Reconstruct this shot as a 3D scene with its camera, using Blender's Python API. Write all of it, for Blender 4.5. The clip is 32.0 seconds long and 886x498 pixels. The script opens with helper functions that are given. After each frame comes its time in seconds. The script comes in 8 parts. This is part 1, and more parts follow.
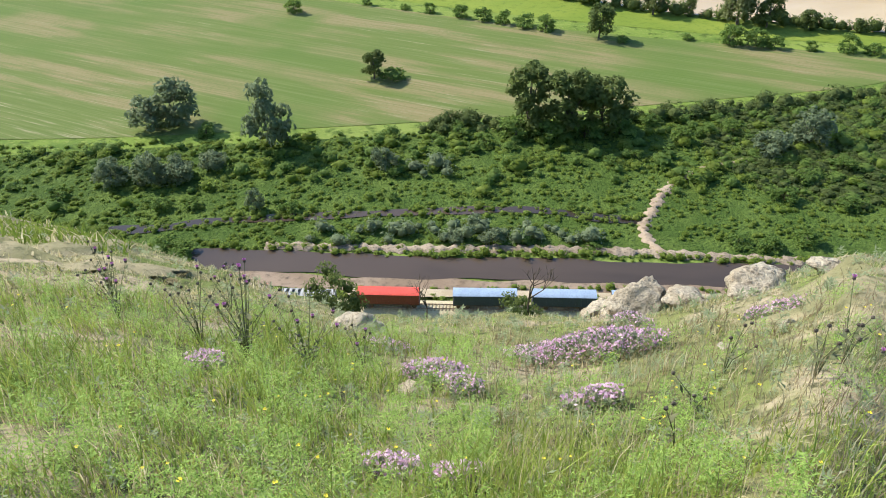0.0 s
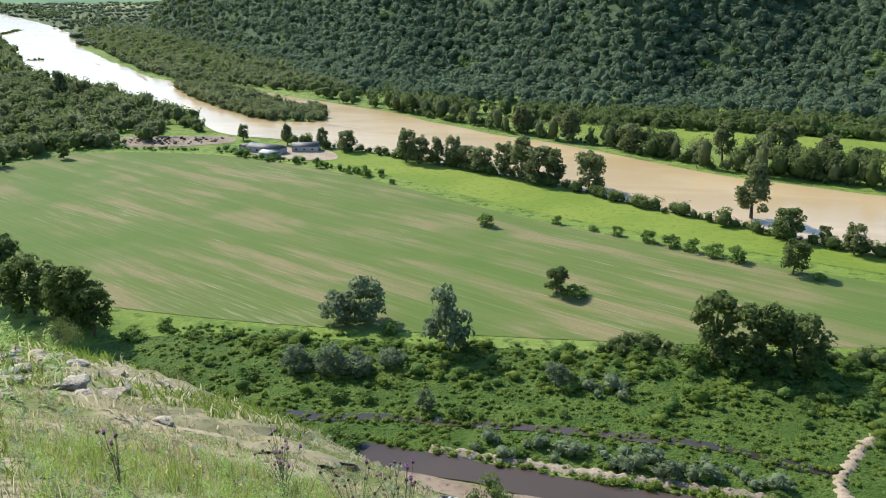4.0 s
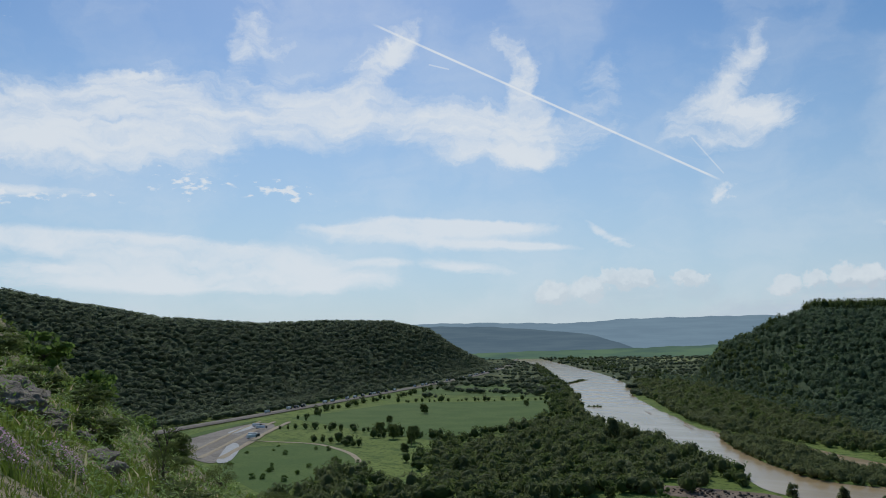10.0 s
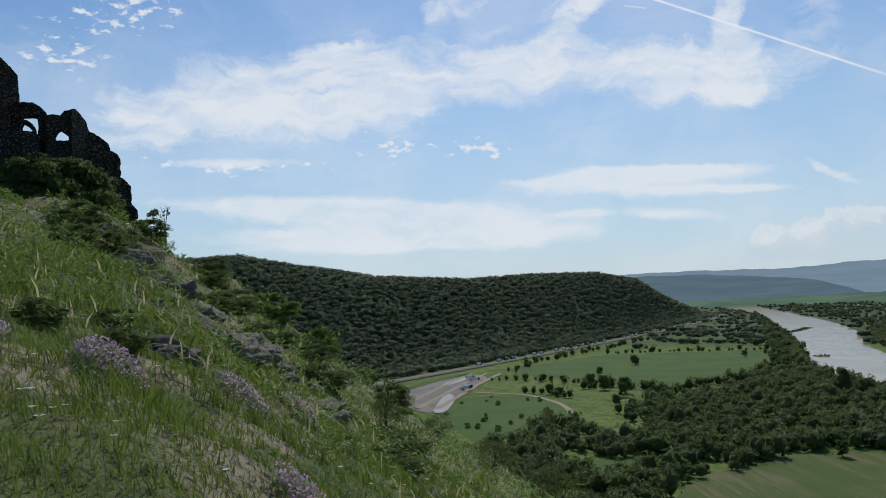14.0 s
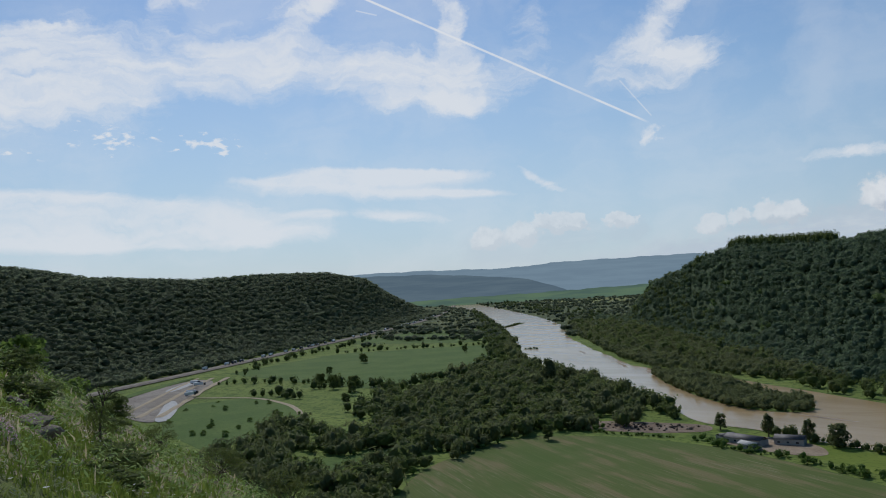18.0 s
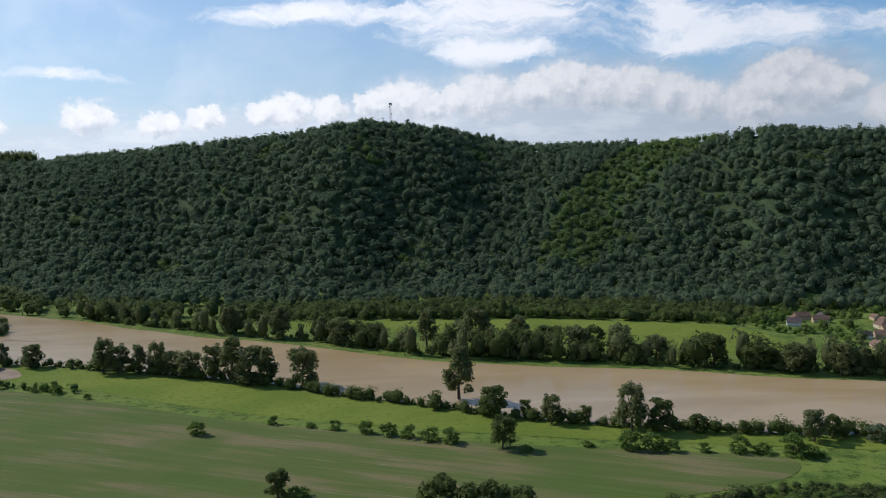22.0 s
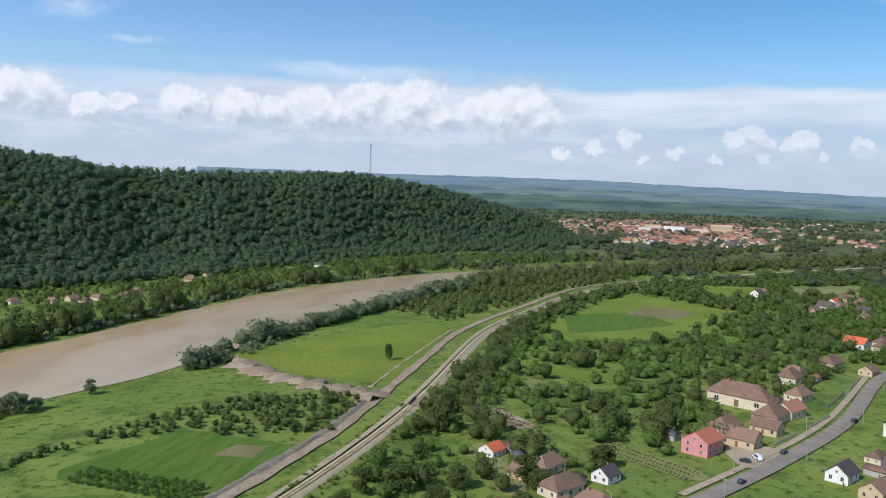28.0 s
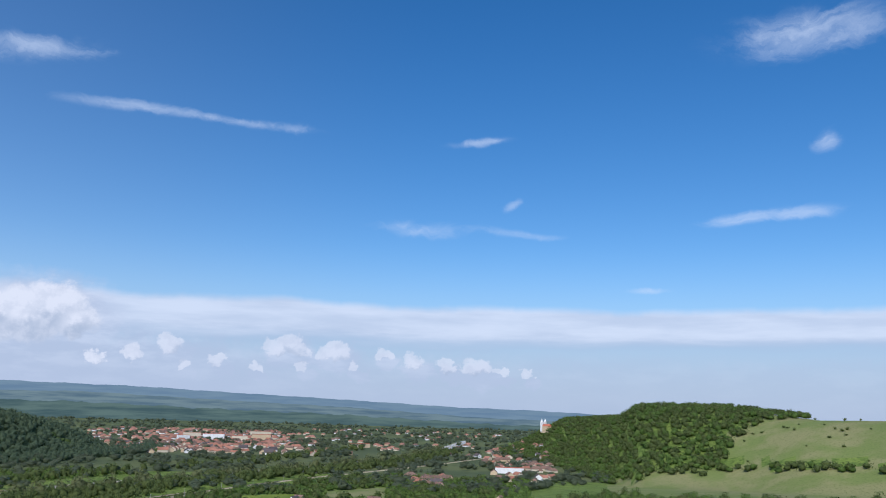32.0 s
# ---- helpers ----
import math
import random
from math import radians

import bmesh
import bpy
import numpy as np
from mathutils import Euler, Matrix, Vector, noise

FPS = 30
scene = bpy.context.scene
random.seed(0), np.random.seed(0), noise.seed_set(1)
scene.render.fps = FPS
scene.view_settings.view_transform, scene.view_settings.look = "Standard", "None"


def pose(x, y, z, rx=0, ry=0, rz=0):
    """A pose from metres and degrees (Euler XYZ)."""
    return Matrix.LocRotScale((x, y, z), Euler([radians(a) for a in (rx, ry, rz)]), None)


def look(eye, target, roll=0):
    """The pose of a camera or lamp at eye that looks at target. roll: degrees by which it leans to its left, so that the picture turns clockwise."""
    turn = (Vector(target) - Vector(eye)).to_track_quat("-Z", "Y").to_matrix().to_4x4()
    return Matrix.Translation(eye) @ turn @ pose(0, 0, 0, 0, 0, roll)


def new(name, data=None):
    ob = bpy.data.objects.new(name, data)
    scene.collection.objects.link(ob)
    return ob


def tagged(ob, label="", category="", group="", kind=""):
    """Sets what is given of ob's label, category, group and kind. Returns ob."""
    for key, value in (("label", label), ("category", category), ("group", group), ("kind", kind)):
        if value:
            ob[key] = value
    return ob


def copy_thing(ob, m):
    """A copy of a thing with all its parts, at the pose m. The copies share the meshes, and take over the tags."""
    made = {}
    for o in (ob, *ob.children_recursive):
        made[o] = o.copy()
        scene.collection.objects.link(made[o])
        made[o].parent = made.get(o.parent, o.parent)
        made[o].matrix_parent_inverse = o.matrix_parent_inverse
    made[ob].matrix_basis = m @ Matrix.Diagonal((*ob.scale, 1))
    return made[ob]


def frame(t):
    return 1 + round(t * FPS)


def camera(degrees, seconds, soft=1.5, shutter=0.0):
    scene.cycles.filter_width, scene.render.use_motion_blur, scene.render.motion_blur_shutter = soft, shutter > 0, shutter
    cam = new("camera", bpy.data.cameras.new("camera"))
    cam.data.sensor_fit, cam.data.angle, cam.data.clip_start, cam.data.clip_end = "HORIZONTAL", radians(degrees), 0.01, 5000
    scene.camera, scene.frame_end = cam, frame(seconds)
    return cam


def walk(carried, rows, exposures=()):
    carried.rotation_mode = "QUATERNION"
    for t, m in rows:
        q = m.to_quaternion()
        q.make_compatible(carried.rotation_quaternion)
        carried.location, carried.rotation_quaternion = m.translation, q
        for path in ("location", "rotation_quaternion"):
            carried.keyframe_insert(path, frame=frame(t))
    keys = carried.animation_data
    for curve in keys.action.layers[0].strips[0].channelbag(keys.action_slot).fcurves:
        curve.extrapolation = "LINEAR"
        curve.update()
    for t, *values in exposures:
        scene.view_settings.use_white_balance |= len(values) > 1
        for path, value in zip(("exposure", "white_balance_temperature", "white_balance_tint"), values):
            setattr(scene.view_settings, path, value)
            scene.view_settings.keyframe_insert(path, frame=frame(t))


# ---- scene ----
cam = camera(55.99, 32.0, 1.0)
# t, x, y, z, yaw, pitch, roll of the hand-held camera
PATH = [
    (0.0, -0.000, 0.0, 100.0, -0.39, -32.54, 0.62),
    (0.5, -0.007, 0.0, 100.0, 1.33, -33.05, 0.95),
    (1.0, -0.014, 0.0, 100.0, 2.75, -32.93, 1.16),
    (1.5, -0.021, 0.0, 100.0, 4.01, -32.58, 1.45),
    (2.0, -0.029, 0.0, 100.0, 5.81, -31.81, 1.45),
    (2.5, -0.036, 0.0, 100.0, 8.68, -29.63, 1.09),
    (3.0, -0.043, 0.0, 100.0, 11.77, -25.84, 0.67),
    (3.5, -0.050, 0.0, 100.0, 13.12, -21.37, 0.57),
    (5.5, -0.050, 0.0, 100.0, 11.99, -12.98, 0.27),
    (6.0, -0.050, 0.0, 100.0, 14.44, -11.54, 0.41),
    (6.5, -0.050, 0.0, 100.0, 18.84, -8.20, 0.17),
    (7.0, -0.050, 0.0, 100.0, 22.86, -5.06, 0.20),
    (7.5, -0.050, 0.0, 100.0, 26.86, -2.65, 0.19),
    (8.0, -0.050, 0.0, 100.0, 31.33, -0.84, 0.44),
    (8.5, -0.050, 0.0, 100.0, 36.18, 0.45, 0.92),
    (9.0, -0.050, 0.0, 100.0, 40.58, 2.33, 1.70),
    (9.5, -0.050, 0.0, 100.0, 44.48, 4.76, 1.89),
    (10.0, -0.050, 0.0, 100.0, 48.63, 6.31, 1.08),
    (10.5, -0.050, 0.0, 100.0, 52.85, 6.79, 0.77),
    (11.0, -0.050, 0.0, 100.0, 56.48, 6.75, 0.77),
    (11.5, -0.050, 0.0, 100.0, 59.72, 6.48, 1.30),
    (12.0, -0.050, 0.0, 100.0, 62.17, 5.74, 1.70),
    (12.5, -0.050, 0.0, 100.0, 63.25, 4.33, 2.18),
    (13.0, -0.050, 0.0, 100.0, 63.64, 3.31, 2.43),
    (13.5, -0.050, 0.0, 100.0, 63.49, 3.47, 2.49),
    (15.5, -0.050, 0.0, 100.0, 57.75, 2.91, 2.94),
    (16.0, -0.050, 0.0, 100.0, 56.36, 2.97, 3.01),
    (16.5, -0.050, 0.0, 100.0, 54.51, 2.96, 3.04),
    (17.0, -0.050, 0.0, 100.0, 52.38, 3.36, 2.81),
    (17.5, -0.050, 0.0, 100.0, 49.69, 3.85, 2.86),
    (18.0, -0.050, 0.0, 100.0, 44.31, 2.62, 3.30),
    (18.5, -0.050, 0.0, 100.0, 34.21, 0.87, 3.43),
    (19.0, -0.050, 0.0, 100.0, 24.66, 0.41, 3.20),
    (19.5, -0.050, 0.0, 100.0, 16.10, -0.29, 2.93),
    (20.0, -0.050, 0.0, 100.0, 8.15, -0.75, 2.39),
    (20.5, -0.050, 0.0, 100.0, 3.13, -1.30, 1.82),
    (21.0, -0.050, 0.0, 100.0, -0.21, -2.08, 1.69),
    (21.5, -0.050, 0.0, 100.0, -3.33, -3.01, 1.58),
    (22.0, -0.050, 0.0, 100.0, -7.05, -4.69, 0.75),
    (22.5, -0.050, 0.0, 100.0, -13.56, -6.46, -0.15),
    (23.0, -0.050, 0.0, 100.0, -21.05, -7.77, -0.85),
    (23.5, -0.050, 0.0, 100.0, -26.60, -8.68, -1.66),
    (24.0, -0.050, 0.0, 100.0, -31.85, -8.88, -1.60),
    (24.5, -0.050, 0.0, 100.0, -36.86, -8.96, -1.55),
    (26.5, -0.050, 0.0, 100.0, -58.21, -8.61, -0.60),
    (27.0, -0.050, 0.0, 100.0, -66.06, -8.01, -1.45),
    (27.5, -0.050, 0.0, 100.0, -71.98, -6.43, -2.26),
    (28.0, -0.050, 0.0, 100.0, -76.50, -4.22, -1.79),
    (28.5, -0.050, 0.0, 100.0, -83.23, -2.31, -1.21),
    (29.0, -0.050, 0.0, 100.0, -89.30, -0.09, -2.02),
    (29.5, -0.050, 0.0, 100.0, -94.70, 2.28, -2.87),
    (30.0, -0.050, 0.0, 100.0, -98.76, 4.19, -2.32),
    (30.5, -0.050, 0.0, 100.0, -102.04, 5.95, -1.72),
    (31.0, -0.050, 0.0, 100.0, -104.36, 7.93, -1.42),
    (31.5, -0.050, 0.0, 100.0, -106.28, 9.55, -1.62),
    (32.0, -0.050, 0.0, 100.0, -107.06, 10.83, -1.82),
]
EXPOSURES = [(0, 1.2, 6600, 9), (3.0, 1.28, 6600, 8), (3.5, 1.2, 6500, 8), (5.5, 0.4, 6100, 9), (6, 0.2, 6050, 9), (7, -0.70, 6100, 9), (8, -0.62, 6150, 9), (9, -0.63, 6150, 9), (10, -0.72, 6100, 8), (13, -0.63, 6150, 9), (17, -0.63, 6150, 10), (18, -0.75, 6150, 10), (19, -0.62, 6200, 11), (20, -0.32, 6150, 11), (21, -0.26, 6150, 12), (22, -0.26, 6200, 13), (24, 0.10, 6100, 12), (26.5, 0.05, 6150, 14), (28, 0.20, 6150, 14), (29, 0.04, 6050, 13), (30.5, -0.02, 5850, 13), (32, 0.05, 5750, 16)]
walk(cam, [(t, pose(x, y, z, 90 + p, r, w)) for t, x, y, z, w, p, r in PATH], EXPOSURES)

# ---- light: high sun from the valley's far left, thin high cloud ----
SUN_AZ, SUN_EL = 56.0, 41.0
sun_dir = Vector((-math.sin(radians(SUN_AZ)) * math.cos(radians(SUN_EL)), math.cos(radians(SUN_AZ)) * math.cos(radians(SUN_EL)), math.sin(radians(SUN_EL))))
sun = new("sun", bpy.data.lights.new("sun", "SUN"))
sun.data.energy, sun.data.angle, sun.data.color = 3.6, radians(0.6), (1.0, 0.965, 0.90)
sun.matrix_world = look((0, 0, 400), Vector((0, 0, 400)) - sun_dir)

world = bpy.data.worlds.new("sky")
scene.world = world
world.use_nodes = True


class Tree:
    """Short hand for a node tree: n adds a node, links what is a socket and sets what is a value."""
    def __init__(self, tree):
        self.t = tree
        tree.nodes.clear()

    def n(self, kind, ins=(), out=0, **props):
        node = self.t.nodes.new(kind)
        if "operation" in props:
            node.operation = props["operation"]
        if "interpolation_type" in props:
            node.interpolation_type = props["interpolation_type"]
        if "data_type" in props:
            node.data_type = props["data_type"]
        for k, v in (ins.items() if isinstance(ins, dict) else enumerate(ins)):
            if v is None:
                continue
            if isinstance(v, bpy.types.NodeSocket):
                self.t.links.new(v, node.inputs[k])
            else:
                node.inputs[k].default_value = v
        return node.outputs[out] if len(node.outputs) else None

    def m(self, op, a, b=None, c=None):
        return self.n("ShaderNodeMath", (a, b, c), operation=op)

    def ramp(self, fac, lo, hi, a=0.0, b=1.0):
        return self.n("ShaderNodeMapRange", {0: fac, 1: lo, 2: hi, 3: a, 4: b}, interpolation_type="SMOOTHSTEP")

    def mix(self, fac, a, b):
        return self.n("ShaderNodeMix", {0: fac, 6: a, 7: b}, out=2, data_type="RGBA")

    def noise(self, vec, scale, detail=4.0, rough=0.55, dist=0.0):
        return self.n("ShaderNodeTexNoise", {"Vector": vec, "Scale": scale, "Detail": detail, "Roughness": rough, "Distortion": dist})


def rgb(r, g, b):
    return (r, g, b, 1.0)


w = Tree(world.node_tree)
sky_node = w.t.nodes.new("ShaderNodeTexSky")
sky_node.sky_type, sky_node.sun_disc, sky_node.altitude = "NISHITA", False, 150.0
sky_node.sun_elevation, sky_node.sun_rotation = radians(SUN_EL), radians(-SUN_AZ)
sky_node.air_density, sky_node.dust_density, sky_node.ozone_density = 1.0, 0.35, 2.0
sky = sky_node.outputs[0]
way = w.n("ShaderNodeTexCoord", out=0)
sep = w.t.nodes.new("ShaderNodeSeparateXYZ")
w.t.links.new(way, sep.inputs[0])
dx, dy, dz = sep.outputs
el = w.m("ARCSINE", dz)                      # elevation, radians
az = w.m("ARCTAN2", w.m("MULTIPLY", dx, -1.0), dy)   # azimuth to the left, radians
round_sky = w.n("ShaderNodeCombineXYZ", (az, el, 0.0))
# slow and fast billows that fray every cloud's edge
fray = w.t.nodes.new("ShaderNodeTexNoise")
w.t.links.new(round_sky, fray.inputs["Vector"])
fray.inputs["Scale"].default_value, fray.inputs["Detail"].default_value, fray.inputs["Roughness"].default_value = 9.0, 6.0, 0.6
drift = w.n("ShaderNodeVectorMath", (fray.outputs["Color"], (0.5, 0.5, 0.5)), operation="SUBTRACT")
torn = w.n("ShaderNodeVectorMath", {0: drift, 1: (0.16, 0.09, 0.0), 2: round_sky}, operation="MULTIPLY_ADD")
# cirrus: bearing to the left and height in degrees, half length, half thickness, lean
BAND = [(69.2, 13.8, 6.7, 2.25, -4), (58.4, 15.6, 5.9, 1.94, -8), (66.9, 16.8, 3.2, 1.01, 16), (45.8, 13.9, 5.0, 1.4, 9), (51.6, 20.0, 2.3, 0.93, -19), (61.1, 21.1, 2.4, 1.16, 17), (43.2, 17.3, 2.9, 0.85, 87), (36.8, 17.1, 2.2, 1.63, -33), (28.9, 14.1, 3.6, 1.24, -4), (28.9, 16.8, 3.0, 1.47, -44), (28.9, 9.6, 0.6, 0.54, -87), (81.5, 12.7, 3.7, 1.55, -15), (69.8, 15.1, 6.5, 1.63, 3), (45.4, 14.1, 4.9, 1.4, 6), (62.2, 19.9, 1.3, 0.78, 56), (53.2, 18.9, 1.1, 0.85, -39)]
STREAKS = [(67.0, 6.2, 7.6, 0.78, 4), (48.4, 8.0, 5.0, 0.35, 4), (54.1, 7.8, 3.6, 0.23, 1), (52.6, 5.4, 1.5, 0.23, 2), (47.1, 5.1, 2.5, 0.35, 9), (65.4, 4.4, 8.7, 0.7, 0), (37.4, 7.1, 1.5, 0.27, 37), (42.8, 6.5, 2.4, 0.16, 4), (78.2, 9.8, 5.1, 0.35, -1), (71.1, 6.6, 9.7, 0.62, 3), (66.1, 4.4, 11.7, 0.78, 2), (47.0, 7.9, 4.1, 0.39, 3), (49.7, 7.0, 7.4, 0.62, 4)]
EAST = [(3.9, 11.0, 4.4, 0.47, -4), (-8.6, 10.8, 7.1, 1.32, 2), (-10.1, 12.7, 3.9, 1.16, 8), (-10.8, 8.3, 3.1, 0.58, -1), (-22.6, 10.7, 2.3, 1.09, -3), (-22.4, 8.8, 2.2, 0.62, -1), (16.5, 6.7, 2.8, 0.39, 0), (27.4, 14.2, 2.9, 1.16, -6), (-3.5, 14.7, 1.8, 0.62, 5), (-28.7, 9.2, 5.7, 1.01, -1)]
THIN = [(-79.0, 21.2, 3.5, 0.62, -8), (-83.9, 18.6, 3.2, 0.35, -2), (-92.1, 18.5, 4.0, 0.27, 1), (-106.3, 12.1, 3.2, 0.54, 0), (-111.3, 13.9, 0.7, 0.27, -35), (-112.7, 11.8, 2.3, 0.23, 6), (-126.3, 12.8, 1.3, 0.31, -4), (-129.9, 13.0, 2.2, 0.35, 0), (-132.3, 17.4, 0.7, 0.54, -16), (-108.9, 18.2, 1.6, 0.23, -5), (-120.6, 8.2, 1.3, 0.19, 1), (-70.9, 7.6, 7.6, 0.54, 1), (-52.6, 10.4, 2.1, 0.62, -12), (-56.2, 8.7, 2.0, 0.23, -5), (-131.5, 23.9, 3.9, 1.16, 0)]
SPECKS = [(83.0, 19.3, 3.6, 1.16, -16), (87.3, 15.5, 2.3, 0.7, -6), (66.3, 10.7, 1.8, 0.54, 2), (60.3, 10.0, 1.7, 0.47, 0), (79.3, 9.9, 4.2, 0.23, 1), (74.1, 9.7, 2.2, 0.31, -3)]


def ovals(rows, at):
    """Soft leaning ovals of sky, summed."""
    s = None
    for a0, e0, ra, re, lean in rows:
        m = w.t.nodes.new("ShaderNodeMapping")
        m.vector_type = "TEXTURE"
        w.t.links.new(at, m.inputs["Vector"])
        m.inputs["Location"].default_value = (radians(a0), radians(e0), 0)
        m.inputs["Rotation"].default_value = (0, 0, radians(lean))
        m.inputs["Scale"].default_value = (radians(ra), radians(re), 1)
        d = w.n("ShaderNodeVectorMath", (m.outputs[0], m.outputs[0]), out=1, operation="DOT_PRODUCT")
        g = w.m("POWER", 0.55, d)
        s = g if s is None else w.m("ADD", s, g)
    return s


def total(items):
    s = items[0]
    for q in items[1:]:
        s = w.m("ADD", s, q)
    return s


fibre = w.noise(w.n("ShaderNodeMapping", {"Vector": torn, "Rotation": (0, 0, radians(14)), "Scale": (0.36, 1.6, 1.0)}), 15.0, 8.0, 0.64, 0.4)
lump = w.noise(torn, 7.0, 4.0, 0.5)
strand = w.noise(w.n("ShaderNodeMapping", {"Vector": torn, "Rotation": (0, 0, radians(-24)), "Scale": (0.5, 1.7, 1.0)}), 34.0, 6.0, 0.6, 0.3)
comb = total([w.m("MULTIPLY", w.m("SUBTRACT", fibre, 0.5), 2.2), w.m("MULTIPLY", w.m("SUBTRACT", lump, 0.5), 1.5), w.m("MULTIPLY", w.m("SUBTRACT", strand, 0.5), 1.2)])
band = w.m("MINIMUM", ovals(BAND, torn), 1.05)
c_band = w.m("MULTIPLY", w.ramp(w.m("ADD", band, comb), 0.12, 1.50), w.ramp(band, 0.03, 0.60))
low = w.m("MINIMUM", ovals(STREAKS, w.n("ShaderNodeVectorMath", {0: drift, 1: (0.10, 0.018, 0.0), 2: round_sky}, operation="MULTIPLY_ADD")), 1.1)
c_low = w.m("MULTIPLY", w.ramp(w.m("ADD", low, w.m("MULTIPLY", comb, 0.75)), 0.22, 1.30), w.ramp(low, 0.03, 0.50))
east = w.m("MINIMUM", ovals(EAST, w.n("ShaderNodeVectorMath", {0: drift, 1: (0.10, 0.04, 0.0), 2: round_sky}, operation="MULTIPLY_ADD")), 1.15)
c_east = w.m("MULTIPLY", w.ramp(w.m("ADD", east, comb), 0.12, 1.15), w.ramp(east, 0.03, 0.50))
veil = w.m("MULTIPLY", w.m("MULTIPLY", w.ramp(w.m("ADD", lump, w.m("MULTIPLY", fibre, 0.4)), 0.55, 0.95), w.ramp(az, -0.35, 0.35)), 0.30)
cirrus = w.m("MAXIMUM", w.m("MAXIMUM", w.m("MAXIMUM", c_band, w.m("MULTIPLY", c_low, 0.9)), c_east), veil)
wisps = w.m("MINIMUM", ovals(THIN, w.n("ShaderNodeVectorMath", {0: drift, 1: (0.05, 0.02, 0.0), 2: round_sky}, operation="MULTIPLY_ADD")), 1.0)
thin = w.m("MULTIPLY", w.ramp(w.m("ADD", wisps, w.m("MULTIPLY", comb, 0.9)), 0.10, 1.6), w.ramp(wisps, 0.03, 0.6))
# two vapour trails


def trail(a0, e0, a1, e1, wide):
    p0, p1 = [Vector((-math.sin(radians(a)) * math.cos(radians(e)), math.cos(radians(a)) * math.cos(radians(e)), math.sin(radians(e)))) for a, e in ((a0, e0), (a1, e1))]
    nrm, mid = p0.cross(p1).normalized(), (p0 + p1).normalized()
    off = w.m("ABSOLUTE", w.n("ShaderNodeVectorMath", (way, tuple(nrm)), out=1, operation="DOT_PRODUCT"))
    near = w.n("ShaderNodeVectorMath", (way, tuple(mid)), out=1, operation="DOT_PRODUCT")
    half = p0.dot(mid)
    return w.m("MULTIPLY", w.ramp(off, wide, wide * 0.25), w.ramp(near, half, half + (1 - half) * 0.15))


trails = w.m("MULTIPLY", w.m("MAXIMUM", trail(53.4, 21.5, 29.6, 10.05, 0.0019), w.m("MULTIPLY", w.m("MAXIMUM", trail(31.5, 13.1, 29.5, 10.5, 0.0012), trail(49.3, 18.8, 47.8, 18.45, 0.0012)), 0.55)), w.ramp(fibre, 0.3, 0.6, 0.45, 0.85))
# heaps of cumulus low over the ridge and the plain: bearing, height, radius in degrees
HEAPS_A = [(-16.1, 7.11, 0.54), (-15.3, 6.27, 1.36), (-13.4, 5.89, 1.16), (-17.6, 5.89, 1.36), (-19.9, 5.87, 1.36), (-22.1, 5.48, 1.16), (-24.0, 4.95, 1.16), (-8.1, 5.59, 0.78), (-10.0, 5.5, 1.47), (-6.0, 5.01, 0.97), (-4.3, 5.43, 1.16), (-2.5, 5.14, 0.85), (0.5, 4.71, 0.78), (3.3, 4.64, 0.97), (5.0, 4.48, 0.7), (-29.4, 6.78, 1.09), (-28.7, 5.73, 1.47), (-30.4, 5.54, 1.63), (-32.2, 5.49, 0.97), (-27.3, 4.6, 1.36)]
HEAPS_B = [(-36.2, 4.89, 0.93), (-35.7, 4.32, 1.32), (-39.9, 4.87, 1.24), (-38.7, 4.37, 0.97), (-46.1, 5.44, 0.93), (-45.3, 4.81, 1.4), (-49.4, 5.35, 0.97), (-50.3, 5.01, 1.16), (-48.2, 4.78, 0.85), (-53.5, 4.34, 0.85), (-55.5, 4.74, 0.54), (-59.3, 4.97, 1.01), (-62.7, 4.81, 1.16), (-65.0, 4.81, 0.85), (-67.6, 4.99, 1.36), (-69.2, 4.8, 0.97), (-71.5, 5.93, 1.01), (-71.0, 5.22, 1.36), (-74.6, 5.74, 1.36), (-73.4, 4.98, 1.55), (-76.0, 4.8, 0.97), (-78.5, 5.1, 0.97), (-81.6, 5.46, 1.36), (-80.3, 4.92, 1.55), (-82.9, 4.76, 1.01)]
HEAPS_C = [(-96.5, 4.04, 0.78), (-95.7, 3.62, 0.7), (-97.1, 3.6, 0.62), (-99.6, 3.6, 0.85), (-98.8, 3.41, 0.54), (-102.9, 3.48, 0.5), (-105.0, 3.1, 0.66), (-107.1, 2.96, 0.5), (-107.5, 2.6, 0.43), (-109.1, 2.77, 0.81), (-110.0, 2.62, 0.47), (-110.9, 2.66, 0.35), (-112.7, 2.43, 0.35), (-101.0, 2.62, 0.39), (-86.7, 2.86, 0.62), (-88.9, 3.57, 0.78), (-91.9, 2.76, 0.5), (-84.4, 2.54, 0.58), (-89.8, 2.45, 0.39), (-94.4, 2.39, 0.39), (-97.5, 2.46, 0.39)]
HEAPS_D = [(37.2, 4.11, 0.54), (36.1, 3.99, 0.7), (35.0, 3.88, 0.54), (32.3, 3.93, 0.54), (31.5, 3.75, 0.39), (38.7, 3.32, 0.78), (41.0, 3.07, 0.78), (24.5, 3.44, 0.47), (22.6, 3.49, 0.7), (21.4, 3.5, 0.62), (26.2, 3.13, 0.58), (2.9, 5.0, 0.78), (4.7, 4.67, 0.7), (0.4, 4.92, 0.7), (8.6, 4.24, 0.78), (11.6, 3.81, 0.78), (15.8, 4.16, 0.97), (-2.1, 5.21, 0.7), (-4.4, 5.49, 0.93), (-6.5, 4.87, 0.7)]
curl = w.t.nodes.new("ShaderNodeTexNoise")
